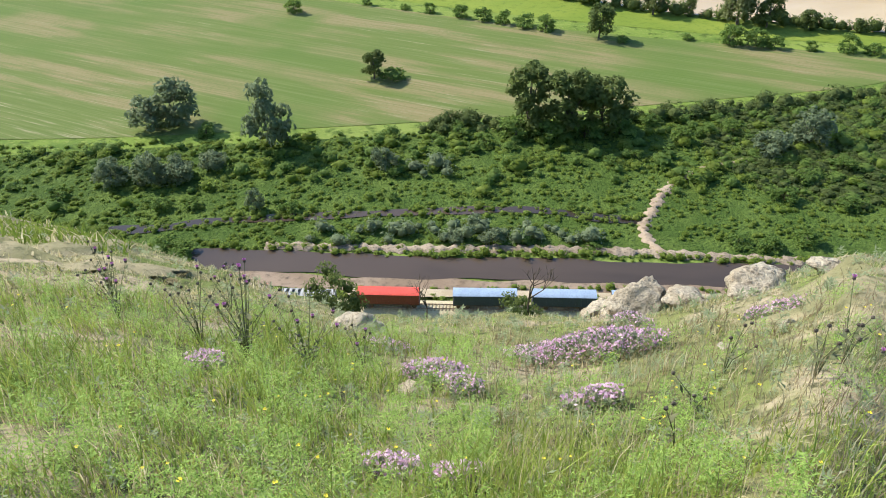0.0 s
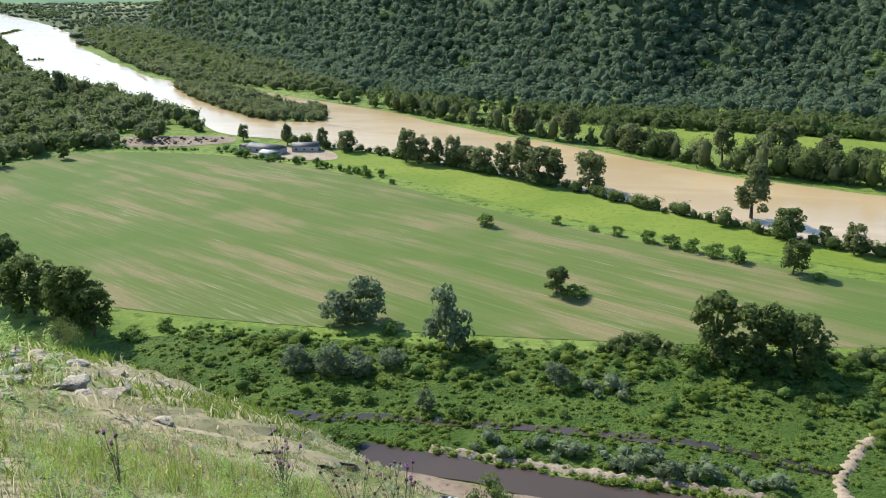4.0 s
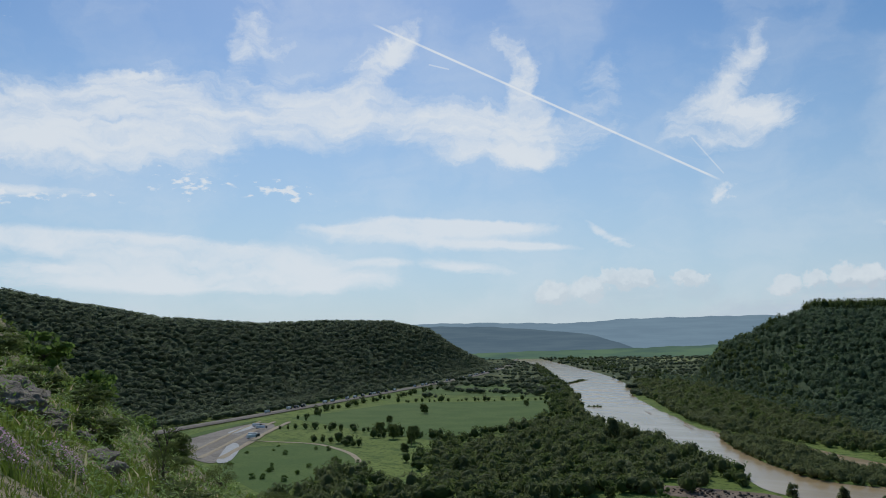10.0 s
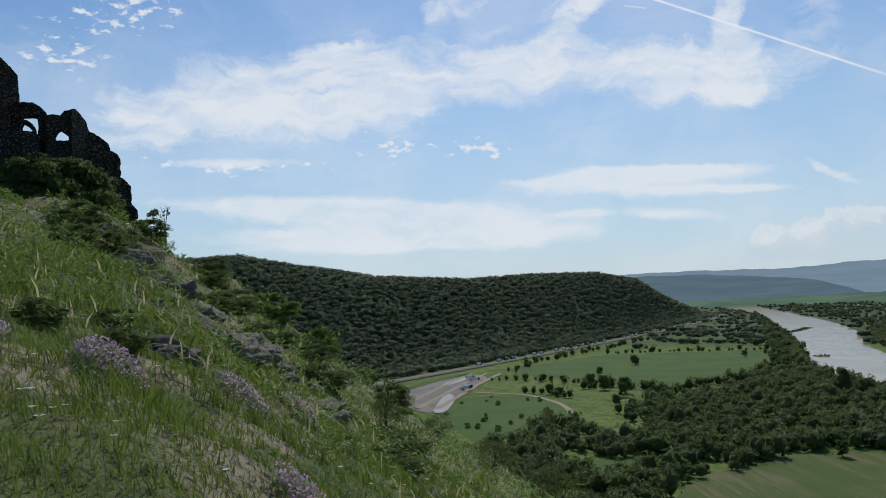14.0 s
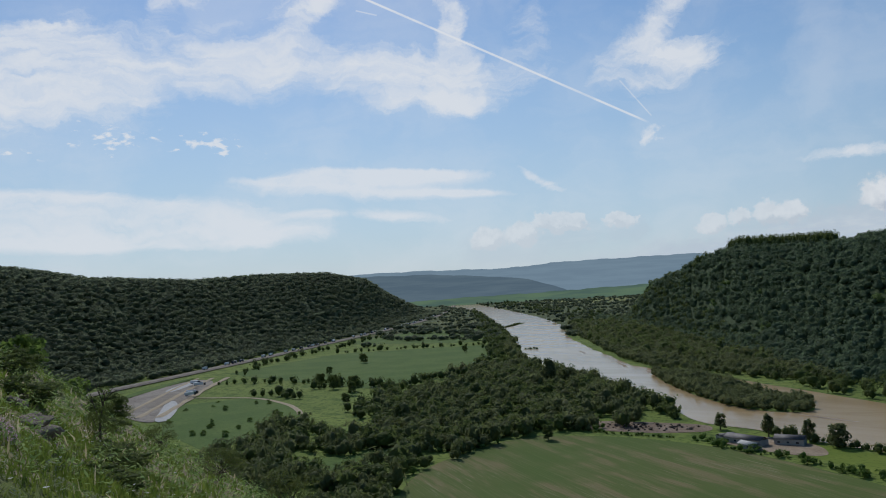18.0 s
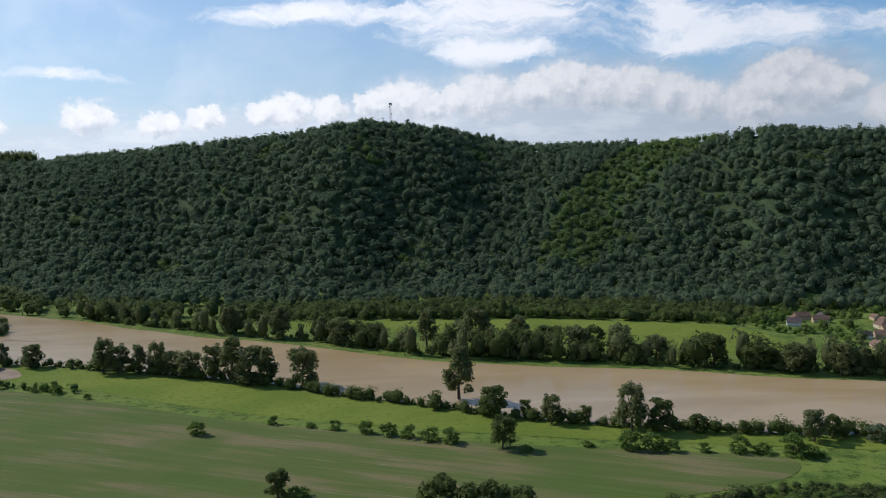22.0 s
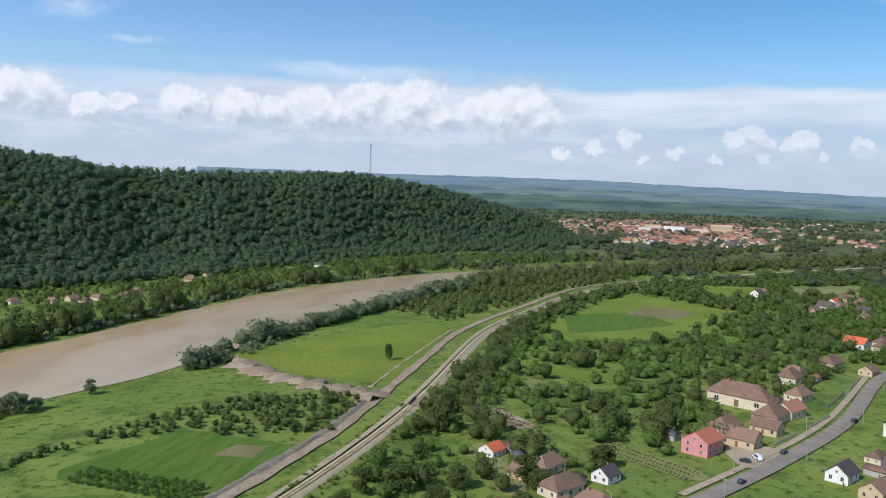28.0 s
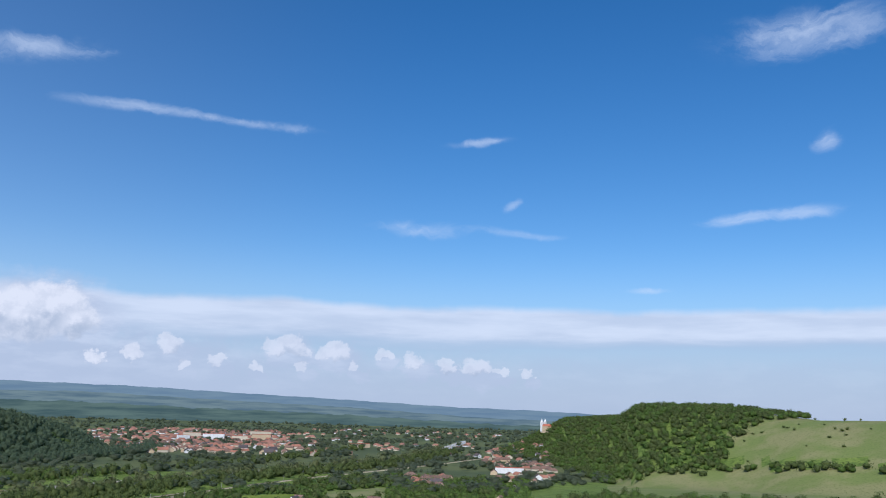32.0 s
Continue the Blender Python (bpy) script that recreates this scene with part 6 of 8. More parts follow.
def make_house(label, l, w, h, pitch, wall, roof, hip=0.0, seed=0, far=False):
    """A house at the origin, its ridge along x: walls, tiled roof with eaves, chimney, framed windows and a door."""
    root = thing("house", label, "house")
    bm = bmesh.new()
    box(bm, -l / 2, l / 2, -w / 2, w / 2, -0.6, h)
    top = h + pitch * w / 2
    if not hip:
        for sx in (-1, 1):
            x0 = sx * l / 2
            vs = [bm.verts.new(p) for p in ((x0, -w / 2, h), (x0, w / 2, h), (x0, 0, top - 0.1))]
            ws = [bm.verts.new((x0 - sx * 0.3, v.co.y, v.co.z)) for v in vs]
            bm.faces.new(vs), bm.faces.new(ws[::-1])
            for q in range(3):
                bm.faces.new((vs[q], vs[(q + 1) % 3], ws[(q + 1) % 3], ws[q]))
    bmesh.ops.recalc_face_normals(bm, faces=bm.faces)
    part("wall", bm, M[wall], root)
    e, th = 0.5, 0.16
    bm = bmesh.new()
    lo = h - e * pitch
    hx = l / 2 + 0.35
    ring = [(-hx, -w / 2 - e, lo), (hx, -w / 2 - e, lo), (hx, w / 2 + e, lo), (-hx, w / 2 + e, lo)]
    rid = [(-hx + hip * w / 2, 0, top), (hx - hip * w / 2, 0, top)]
    for up in (0, th):
        vs = [bm.verts.new((p[0], p[1], p[2] + up)) for p in ring + rid]
        for q in ((0, 1, 5, 4), (2, 3, 4, 5), (1, 2, 5), (3, 0, 4)):
            if len(q) == 3 and not hip:
                continue
            bm.faces.new([vs[k] for k in (q if up else q[::-1])])
        if not up:
            low = vs
    bound = (0, 1, 2, 3) if hip else (0, 1, 5, 2, 3, 4)
    for q in range(len(bound)):
        a_, b_ = bound[q], bound[(q + 1) % len(bound)]
        bm.faces.new((low[a_], low[b_], vs[b_], vs[a_]))
    bmesh.ops.recalc_face_normals(bm, faces=bm.faces)
    roof_ob = part("roof", bm, M[roof], root)
    bm = bmesh.new()
    box(bm, l * 0.18, l * 0.18 + 0.5, -0.25 + w * 0.1, 0.25 + w * 0.1, top - 1.0, top + 0.55, 0.03)
    box(bm, l * 0.18 - 0.06, l * 0.18 + 0.56, -0.31 + w * 0.1, 0.31 + w * 0.1, top + 0.55, top + 0.65)
    part("chimney", bm, M["wall_brick"], roof_ob)
    if far:
        return root

    def window(x, y, z, ax, dx_, ww=1.0, hh=1.25):
        bm = bmesh.new()
        if ax == "y":
            box(bm, x - ww / 2 - 0.08, x + ww / 2 + 0.08, min(y, y + dx_ * 0.07), max(y, y + dx_ * 0.07), z - 0.08, z + hh + 0.08, 0.01)
        else:
            box(bm, min(y, y + dx_ * 0.07), max(y, y + dx_ * 0.07), x - ww / 2 - 0.08, x + ww / 2 + 0.08, z - 0.08, z + hh + 0.08, 0.01)
        win = part("window", bm, M["joinery"], root)
        for k in (-0.25, 0.25):
            bm = bmesh.new()
            if ax == "y":
                box(bm, x + k * ww - ww * 0.21, x + k * ww + ww * 0.21, min(y + dx_ * 0.05, y + dx_ * 0.085), max(y + dx_ * 0.05, y + dx_ * 0.085), z, z + hh)
            else:
                box(bm, min(y + dx_ * 0.05, y + dx_ * 0.085), max(y + dx_ * 0.05, y + dx_ * 0.085), x + k * ww - ww * 0.21, x + k * ww + ww * 0.21, z, z + hh)
            part("pane", bm, M["pane"], win)

    n = max(2, int(l / 3.6))
    for sy in (-1, 1):
        for q in range(n):
            x = -l / 2 + (q + 0.5) * l / n
            if sy == 1 and q == n // 2:
                bm = bmesh.new()
                box(bm, x - 0.5, x + 0.5, w / 2, w / 2 + 0.06, 0.05, 2.1, 0.01)
                part("door", bm, M["door_wood"], root)
            else:
                window(x, sy * w / 2, 1.0, "y", sy)
            if h > 4.5:
                window(x, sy * w / 2, 3.6, "y", sy)
    for sx in (-1, 1):
        for y in (-w / 4, w / 4):
            window(y, sx * l / 2, 1.0, "x", sx)
            if h > 4.5:
                window(y, sx * l / 2, 3.6, "x", sx)
        if not hip:
            window(0, sx * l / 2, h + 0.35, "x", sx, 0.7, 0.8)
    return root


STYLES = [("two-storey pink house with a red-brown tiled roof", 13, 11, 5.6, 0.62, "wall_pink", "tile_red", 0), ("old plastered house with a weathered brown tiled roof", 13, 9, 3.4, 0.75, "wall_cream", "tile_brown", 0.7),
          ("low village house with a dark weathered tiled roof", 12, 8, 3.2, 0.72, "wall_ochre", "tile_brown", 0), ("white house with a bright orange tiled roof", 13, 10, 3.6, 0.7, "wall_white", "tile_orange", 0),
          ("pale gabled cottage with a grey-brown roof", 10, 7.5, 3.0, 0.8, "wall_white", "tile_dark", 0), ("white house with a dark roof", 13, 10, 4.0, 0.8, "wall_white", "tile_dark", 0), ("cream house with a terracotta tiled roof", 12, 9, 3.6, 0.7, "wall_cream", "tile_terra", 0)]
PROTO = {}


def house(x, y, l, w, style, turn, group, far=False, z=0.15):
    lab, pl, pw, ph, pp, wl, rf, hp = STYLES[style]
    key = (style, far)
    m = pose(x, y, z, 0, 0, turn)
    if key in PROTO:
        ob = copy_thing(PROTO[key], m)
    else:
        ob = PROTO[key] = make_house(lab, pl, pw, ph, pp, wl, rf, hp, style, far)
        ob.matrix_basis = m
    ob.scale = (l / pl, w / pw, (l / pl + w / pw) / 2)
    tagged(ob, group=group)
    return ob


for i, (hx, hy, hl, hw, hs) in enumerate(HOUSES):
    turn = -32 + (90 if i % 3 == 1 else 0) + rng.uniform(-6, 6)
    house(hx, hy, hl, hw, hs, turn, "houses of the village", False)
for i, (hx, hy) in enumerate(HAM + HAM_MORE):
    house(hx, hy, rng.uniform(6.5, 10.5), rng.uniform(5.5, 7.5), int(rng.choice([1, 2, 4, 2, 5, 2])), -15 + 90 * (i % 2) + rng.uniform(-12, 12), "hamlet across the river", True)


def joined_houses(name, label, pts, sizes, turns, heights):
    """Far houses past counting, each with walls and a pitched roof, joined by look."""
    root = thing(name, label, "houses", kind="stuff")
    c, sn = np.cos(turns)[:, None], np.sin(turns)[:, None]
    z = heights[:, None]
    l, w_ = sizes[:, :1], sizes[:, 1:]
    kx, ky = np.array([[-1, 1, 1, -1]]) * 0.5, np.array([[-1, -1, 1, 1]]) * 0.5

    def spin(x, y, h):
        return np.stack([x * c - y * sn + pts[:, :1], x * sn + y * c + pts[:, 1:], h + z], -1)

    one = np.ones_like(kx)
    wall_v = np.concatenate([spin(kx * l, ky * w_, -0.8 * one), spin(kx * l, ky * w_, 3.5 * one)], 1)
    wall_f = np.array([(0, 1, 5, 4), (1, 2, 6, 5), (2, 3, 7, 6), (3, 0, 4, 7)])
    top = 3.3 + 0.36 * w_
    roof_v = np.concatenate([spin(kx * (l + 0.8), ky * (w_ + 1.0), 3.2 * one), spin(np.array([[-0.5, 0.5]]) * (l - w_ * 0.5), np.zeros((1, 2)), top * np.ones((1, 2)))], 1)
    roof_f = np.array([(0, 1, 5), (0, 5, 4), (2, 3, 4), (2, 4, 5), (1, 2, 5), (3, 0, 4)])
    for q, (wl, rf) in enumerate((("wall_cream", "tile_terra"), ("wall_white", "tile_brown"), ("wall_ochre", "tile_terra"))):
        pick = np.arange(len(pts)) % 3 == q
        for nm, vv, ff, mt in (("walls", wall_v, wall_f, wl), ("roofs", roof_v, roof_f, rf)):
            vs = vv[pick]
            tagged(solid(nm, vs.reshape(-1, 3), (ff[None] + vs.shape[1] * np.arange(len(vs))[:, None, None]).reshape(-1, ff.shape[1]), M[mt], root), kind="stuff")


town = np.column_stack(xy(-rng.uniform(84.5, 99, 1500), rng.uniform(1700, 3800, 1500)))
town = town[(rng.random(1500) < np.exp(-((bearing(town[:, 0], town[:, 1]) + 91.5) / 5.5) ** 2)) & ~inside(town[:, 0], town[:, 1], RIVER)]
town = town[land(town[:, 0], town[:, 1]) < 3]
town = town[np.argsort(np.hypot(town[:, 0], town[:, 1]))][:620]
for p in town[:120]:
    house(p[0], p[1], rng.uniform(12, 20), rng.uniform(9, 13), int(rng.choice([1, 2, 6, 6, 4, 6])), rng.uniform(-20, 20) + 90 * int(rng.integers(2)), "houses of the far town", True)
rest = town[120:]
joined_houses("town_houses", "crowded red-roofed houses of the far town", rest, np.column_stack([rng.uniform(12, 20, len(rest)), rng.uniform(9, 13, len(rest))]), rng.uniform(-0.35, 0.35, len(rest)) + 1.571 * rng.integers(2, size=len(rest)), np.full(len(rest), 0.15))
vil = np.vstack([np.column_stack(xy(rng.uniform(-114.5, -110.0, 90), rng.uniform(1230, 2300, 90))), np.column_stack(xy(rng.uniform(-107.5, -105.0, 18), rng.uniform(1080, 1250, 18))), np.column_stack(xy(rng.uniform(-111, -98, 90), rng.uniform(1700, 3600, 90)))])
vil = vil[(land(vil[:, 0], vil[:, 1]) < 25) & ~inside(vil[:, 0], vil[:, 1], RIVER)]
near_v = np.hypot(vil[:, 0], vil[:, 1]) < 1900
for p in vil[near_v][:85]:
    house(p[0], p[1], rng.uniform(11, 18), rng.uniform(9, 12), int(rng.choice([1, 2, 6, 6, 1, 4])), rng.uniform(-30, 30) + 90 * int(rng.integers(2)), "houses of the next village", True, float(land(p[0], p[1])))
rest = np.vstack([vil[~near_v], vil[near_v][85:]])
joined_houses("village_houses", "scattered red-roofed houses of far villages", rest, np.column_stack([rng.uniform(11, 18, len(rest)), rng.uniform(9, 12, len(rest))]), rng.uniform(0, 3.14, len(rest)), land(rest[:, 0], rest[:, 1]))


def make_block(x, y, l, w, floors, turn, wall, label, z=0.15):
    """A long block of flats with rows of windows and a flat roof with a parapet."""
    root = thing("apartment_block", label, "apartment block", at=pose(x, y, z, 0, 0, turn))
    h = floors * 3.0
    bm = bmesh.new()
    box(bm, -l / 2, l / 2, -w / 2, w / 2, -0.5, h)
    part("wall", bm, M[wall], root)
    bm = bmesh.new()
    box(bm, -l / 2 - 0.3, l / 2 + 0.3, -w / 2 - 0.3, w / 2 + 0.3, h, h + 0.7, 0.05)
    part("roof", bm, M["tile_red"], root)
    n = int(l / 4)
    bm = bmesh.new()
    for f in range(floors):
        for q in range(n):
            xx = -l / 2 + (q + 0.5) * l / n
            me_ = bmesh.new()
            box(me_, xx - 0.9, xx + 0.9, -w / 2 - 0.05, -w / 2 + 0.02, f * 3 + 0.9, f * 3 + 2.3)
            part("window", me_, M["pane"], root)
    bm.free()


for q, (bx, by, bl, bf, bw) in enumerate(((2330, -85, 55, 5, "wall_white"), (2300, -150, 40, 4, "wall_cream"), (2350, -210, 50, 5, "wall_ochre"), (2400, -30, 45, 5, "wall_cream"), (2600, -230, 60, 5, "wall_cream"), (2050, -420, 50, 3, "wall_ochre"), (2280, -8, 30, 4, "wall_white"))):
    make_block(bx, by, bl, 13, bf, 84 + 4 * q, bw, "pale flat-roofed apartment block in the far town" if bf > 2 else "long low ochre building by the river")
sx_, sy_ = xy(-111.6, 1400)
make_block(sx_, sy_, 46, 14, 3, 70, "wall_white", "long white school building in the village", float(land(sx_, sy_)))

# ---- farm by the river, debris, poles, bridge ----
M["shed_roof"] = two_scale("dark_sheet_roof", (0.10, 0.09, 0.085), (0.14, 0.125, 0.115), (0.06, 0.055, 0.05), 0.3, 2.0, 0.6, 0.2, 0.05)


def shed(x, y, l, w_, h, turn, roof, label):
    root = thing("farm_shed", label, "shed", "farm by the river", at=pose(x, y, 0.1, 0, 0, turn))
    bm = bmesh.new()
    box(bm, -l / 2, l / 2, -w_ / 2, w_ / 2, -0.4, h)
    part("wall", bm, M["wall_grey"], root)
    t_ = h + w_ * 0.22
    V = [(-l / 2 - 0.4, -w_ / 2 - 0.5, h - 0.1), (l / 2 + 0.4, -w_ / 2 - 0.5, h - 0.1), (l / 2 + 0.4, 0, t_), (-l / 2 - 0.4, 0, t_), (-l / 2 - 0.4, w_ / 2 + 0.5, h - 0.1), (l / 2 + 0.4, w_ / 2 + 0.5, h - 0.1)]
    V = V + [(a, b, c + 0.12) for a, b, c in V]
    solid("roof", V, [(3, 2, 1, 0), (2, 3, 4, 5), (6, 7, 8, 9), (11, 10, 9, 8), (0, 1, 7, 6), (4, 10, 11, 5), (0, 6, 9, 3), (3, 9, 10, 4), (1, 2, 8, 7), (2, 5, 11, 8)], M[roof], root)
    for q in range(int(l / 5)):
        bm = bmesh.new()
        xx = -l / 2 + 2.5 + q * 5
        box(bm, xx - 0.7, xx + 0.7, -w_ / 2 - 0.05, -w_ / 2 + 0.02, 1.0, 2.0)
        part("window", bm, M["pane"], root)


shed(-218, 466, 24, 8, 3.2, -12, "shed_roof", "long dark-roofed farm shed by the river")
shed(-196, 475, 16, 8, 3.4, 10, "shed_roof", "dark-roofed farm building by the river")
shed(-210, 453, 12, 6, 2.6, -20, "concrete", "pale-roofed farm shelter by the meadow")
shed(-232, 470, 10, 6, 2.8, 60, "shed_roof", "small dark farm shed")
patch("farm_yard", [(-236, 462), (-190, 446), (-165, 452), (-180, 478), (-215, 490), (-240, 485)], 0.20, M["soil"], "trodden bare earth of a farm yard", "yard")
patch("mud_bank", [(-360, 470), (-318, 462), (-280, 470), (-250, 490), (-262, 512), (-300, 505), (-350, 490)], 0.20, M["wet_mud"], "brown mud and flood debris by the river", "mud bank")
grow("flood_debris", "heaps of dark driftwood and brushwood", spread([(-345, 478), (-300, 470), (-262, 486), (-262, 505), (-300, 498)], 5.0), 0.8, 2.2, 2.0, "bark", 20, 0.2, category="debris")
grow("farm_hedge", "bushes and garden trees round the farm", beside([(-250, 470), (-235, 455), (-200, 442), (-170, 436), (-130, 415)], 3.0, 4), 2, 5.5, 1.1, "shrub", 34, 0.125)
grow("bank_scrub", "bushes between the mud bank and the meadow", beside([(-318, 458), (-290, 458), (-262, 462)], 2.5, 2), 1.5, 3.2, 1.4, "shrub", 34, 0.125)
for x, y, l, w_, h, turn, roof, lab in ((381, -38, 9, 6, 2.6, -32, "tile_brown", "small tiled shed behind the long house"), (350, -14, 10, 5, 2.5, 58, "shed_roof", "grey sheet-roofed shed in a garden"), (384, -30, 8, 5, 2.4, -30, "tile_terra", "small terracotta-roofed outbuilding behind a house"), (300, 40, 7, 5, 2.4, 10, "shed_roof", "low grey shed in a yard"), (311, 44, 6, 4, 2.2, 40, "tile_brown", "little brown-roofed hut in a yard"), (281, 18, 8, 5, 2.4, -20, "tile_brown", "brown-roofed outbuilding between houses"), (424, -66, 9, 5, 2.4, -30, "tile_brown", "brown-roofed outbuilding by the road"), (327, -88, 8, 5, 2.4, 50, "tile_brown", "small outbuilding beside a cottage"), (490, -97, 8, 5, 2.4, -30, "tile_terra", "small tiled outbuilding in a garden")):
    shed(x, y, l, w_, h, turn, roof, lab)


def fence(a, b, label):
    """A garden fence: posts with boards between them."""
    a, b = Vector((*a, 0.25)), Vector((*b, 0.25))
    d = b - a
    root = thing("garden_fence", label, "fence", "garden fences", at=pose(a.x, a.y, a.z, 0, 0, math.degrees(math.atan2(d.y, d.x))))
    n = max(2, int(d.length / 2.5))
    for q in range(n + 1):
        bm = bmesh.new()
        box(bm, q * d.length / n - 0.09, q * d.length / n + 0.09, -0.09, 0.09, -0.4, 1.55, 0.02)
        part("post", bm, M["wall_grey"], root)
    for q in range(n):
        bm = bmesh.new()
        box(bm, q * d.length / n + 0.1, (q + 1) * d.length / n - 0.1, -0.03, 0.03, 0.1, 1.4, 0.01)
        part("panel", bm, M["wall_ochre"] if "wooden" in label else M["wall_cream"], root)


for a_, b_, lab in (((352, -56), (372, -68), "cream plastered garden wall along the road"), ((384, -75), (408, -88), "cream plastered garden wall along the road"), ((425, -90), (462, -106), "wooden garden fence along the road"), ((470, -110), (505, -124), "cream plastered garden wall along the road"), ((308, -72), (332, -78), "wooden fence beside a cottage")):
    fence(a_, b_, lab)
M["pole_wood"] = two_scale("grey_pole_wood", (0.30, 0.28, 0.25), (0.36, 0.34, 0.30), (0.20, 0.18, 0.16), 0.8, 5.0)


def pole(x, y, h, turn, group, label, lamp=False):
    root = thing("utility_pole", label, "pole", group, at=pose(x, y, 0.2, 0, 0, turn))
    bm = bmesh.new()
    rod(bm, (0, 0, -0.5), (0, 0, h), 0.17, 0.11, 8)
    part("shaft", bm, M["pole_wood"], root)
    bm = bmesh.new()
    if lamp:
        rod(bm, (0, 0, h - 0.3), (0, 1.6, h + 0.2), 0.05, 0.04, 5)
        box(bm, -0.12, 0.12, 1.4, 2.0, h + 0.14, h + 0.28, 0.02)
        part("lamp_arm", bm, M["grey_metal_pole"], root)
    else:
        box(bm, -0.06, 0.06, -0.9, 0.9, h - 0.6, h - 0.45, 0.01)
        for k_ in (-0.8, 0, 0.8):
            rod(bm, (0, k_, h - 0.45), (0, k_, h - 0.2), 0.05, 0.04, 5)
        part("crossarm", bm, M["grey_metal_pole"], root)


M["grey_metal_pole"] = two_scale("galvanised_steel", (0.36, 0.35, 0.33), (0.42, 0.41, 0.39), (0.28, 0.27, 0.26), 0.8, 5.0, 0.5, 0.1, metal=0.3)
for q, u in enumerate(np.linspace(0.30, 0.66, 13)):
    k_ = int(u * len(RP))
    pole(RP[k_, 0] + RN[k_, 0] * -4.2, RP[k_, 1] + RN[k_, 1] * -4.2, 8.0, math.degrees(math.atan2(RT[k_, 1], RT[k_, 0])), "poles along the railway", "grey telegraph pole beside the railway")
RDP = spline(ROAD, 30.0)
for q in range(2, 20):
    d_ = RDP[q + 1] - RDP[q]
    d_ = d_ / np.linalg.norm(d_)
    s_ = 1 if q % 2 else -1
    pole(RDP[q, 0] - d_[1] * 6.3 * s_, RDP[q, 1] + d_[0] * 6.3 * s_, 8.5, math.degrees(math.atan2(d_[1], d_[0])), "poles along the village road", "concrete street lamp pole beside the road", q % 3 == 0)
bridge = thing("rail_bridge", "short dark steel railway bridge over a drain", "bridge", at=pose(366, 97, 0.2, 0, 0, 2))
for sy in (-2.4, 2.4):
    bm = bmesh.new()
    box(bm, -6, 6, sy - 0.25, sy + 0.25, 0.2, 1.9, 0.03)
    for k_ in range(-5, 6):
        box(bm, k_ * 1.1 - 0.06, k_ * 1.1 + 0.06, sy - 0.35, sy + 0.35, 0.2, 1.9)
    part("girder", bm, M["rust"], bridge)
for sx in (-6.5, 6.5):
    bm = bmesh.new()
    box(bm, sx - 0.6, sx + 0.6, -3.4, 3.4, -0.6, 1.0, 0.05)
    part("abutment", bm, M["dark_rock"], bridge)
for (x0, y0), (x1, y1) in (((364, 74), (345, 45)), ((331, 12), (303, -22))):
    rows_n = 22 if x0 > 350 else 26
    C, Tn, S = [], [], []
    for q in range(rows_n):
        u = (q + 0.5) / rows_n
        cx, cy = x0 + (x1 - x0) * u, y0 + (y1 - y0) * u
        for k_ in (-4.0, 0.0, 4.0):
            C.append((cx + k_ * 0.85 + rng.normal(0, 0.2), cy - k_ * 0.55 + rng.normal(0, 0.2), 0.32))
            Tn.append(math.radians(-33) + rng.normal(0, 0.05))
            S.append((3.2 * rng.uniform(0.6, 1.0), 0.5, rng.uniform(0.25, 0.5)))
    tagged(cubes("vegetable_rows", np.array(C), np.array(Tn), np.array(S), M["stubble_row"] if "stubble_row" in M else M["stubble"]), "rows of pale dry bean stakes in a kitchen garden", "garden", kind="stuff")
patch("kitchen_garden", [(372, 78), (376, 66), (350, 38), (338, 44), (355, 70)], 0.22, M["soil"], "dug earth of a narrow kitchen garden", "garden")
patch("kitchen_garden", [(338, 12), (334, 2), (306, -30), (296, -22), (322, 10)], 0.22, M["pale"], "grassy kitchen garden behind the houses", "garden")
patch("farm_yard", [(318, 60), (300, 62), (286, 46), (268, 44), (262, 34), (285, 32), (300, 42), (315, 48)], 0.18, M["pale"], "dry yellow grass between houses", "yard")
patch("house_yard", [(344, -34), (318, -40), (322, -50), (345, -60), (352, -52)], 0.30, M["gravel"], "gravel forecourt by the pink house", "yard")

# ---- far hills that close the valley: glowing backdrops, haze put into their colour ----


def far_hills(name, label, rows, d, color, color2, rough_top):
    """A distant skyline glowing in a haze-tinted colour: bearing and height above eye level in degrees, at one
    distance.
    """
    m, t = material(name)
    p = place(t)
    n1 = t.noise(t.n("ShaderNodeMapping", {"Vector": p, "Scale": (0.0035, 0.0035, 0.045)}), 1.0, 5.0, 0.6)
    # plain emission: the two colours hold the distance haze
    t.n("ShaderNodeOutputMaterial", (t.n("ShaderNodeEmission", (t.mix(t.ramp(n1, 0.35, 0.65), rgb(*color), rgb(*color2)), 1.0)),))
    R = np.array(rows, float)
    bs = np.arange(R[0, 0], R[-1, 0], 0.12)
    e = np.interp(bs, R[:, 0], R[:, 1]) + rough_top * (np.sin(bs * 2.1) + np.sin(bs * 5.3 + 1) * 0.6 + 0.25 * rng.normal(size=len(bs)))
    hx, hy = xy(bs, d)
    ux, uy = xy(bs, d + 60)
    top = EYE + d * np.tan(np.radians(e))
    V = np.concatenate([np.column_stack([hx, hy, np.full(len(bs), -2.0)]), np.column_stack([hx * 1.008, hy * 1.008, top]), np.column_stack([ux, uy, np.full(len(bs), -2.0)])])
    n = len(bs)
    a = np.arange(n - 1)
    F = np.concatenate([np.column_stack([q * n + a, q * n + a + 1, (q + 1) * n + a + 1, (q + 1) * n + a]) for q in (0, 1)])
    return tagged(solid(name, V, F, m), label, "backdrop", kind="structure")


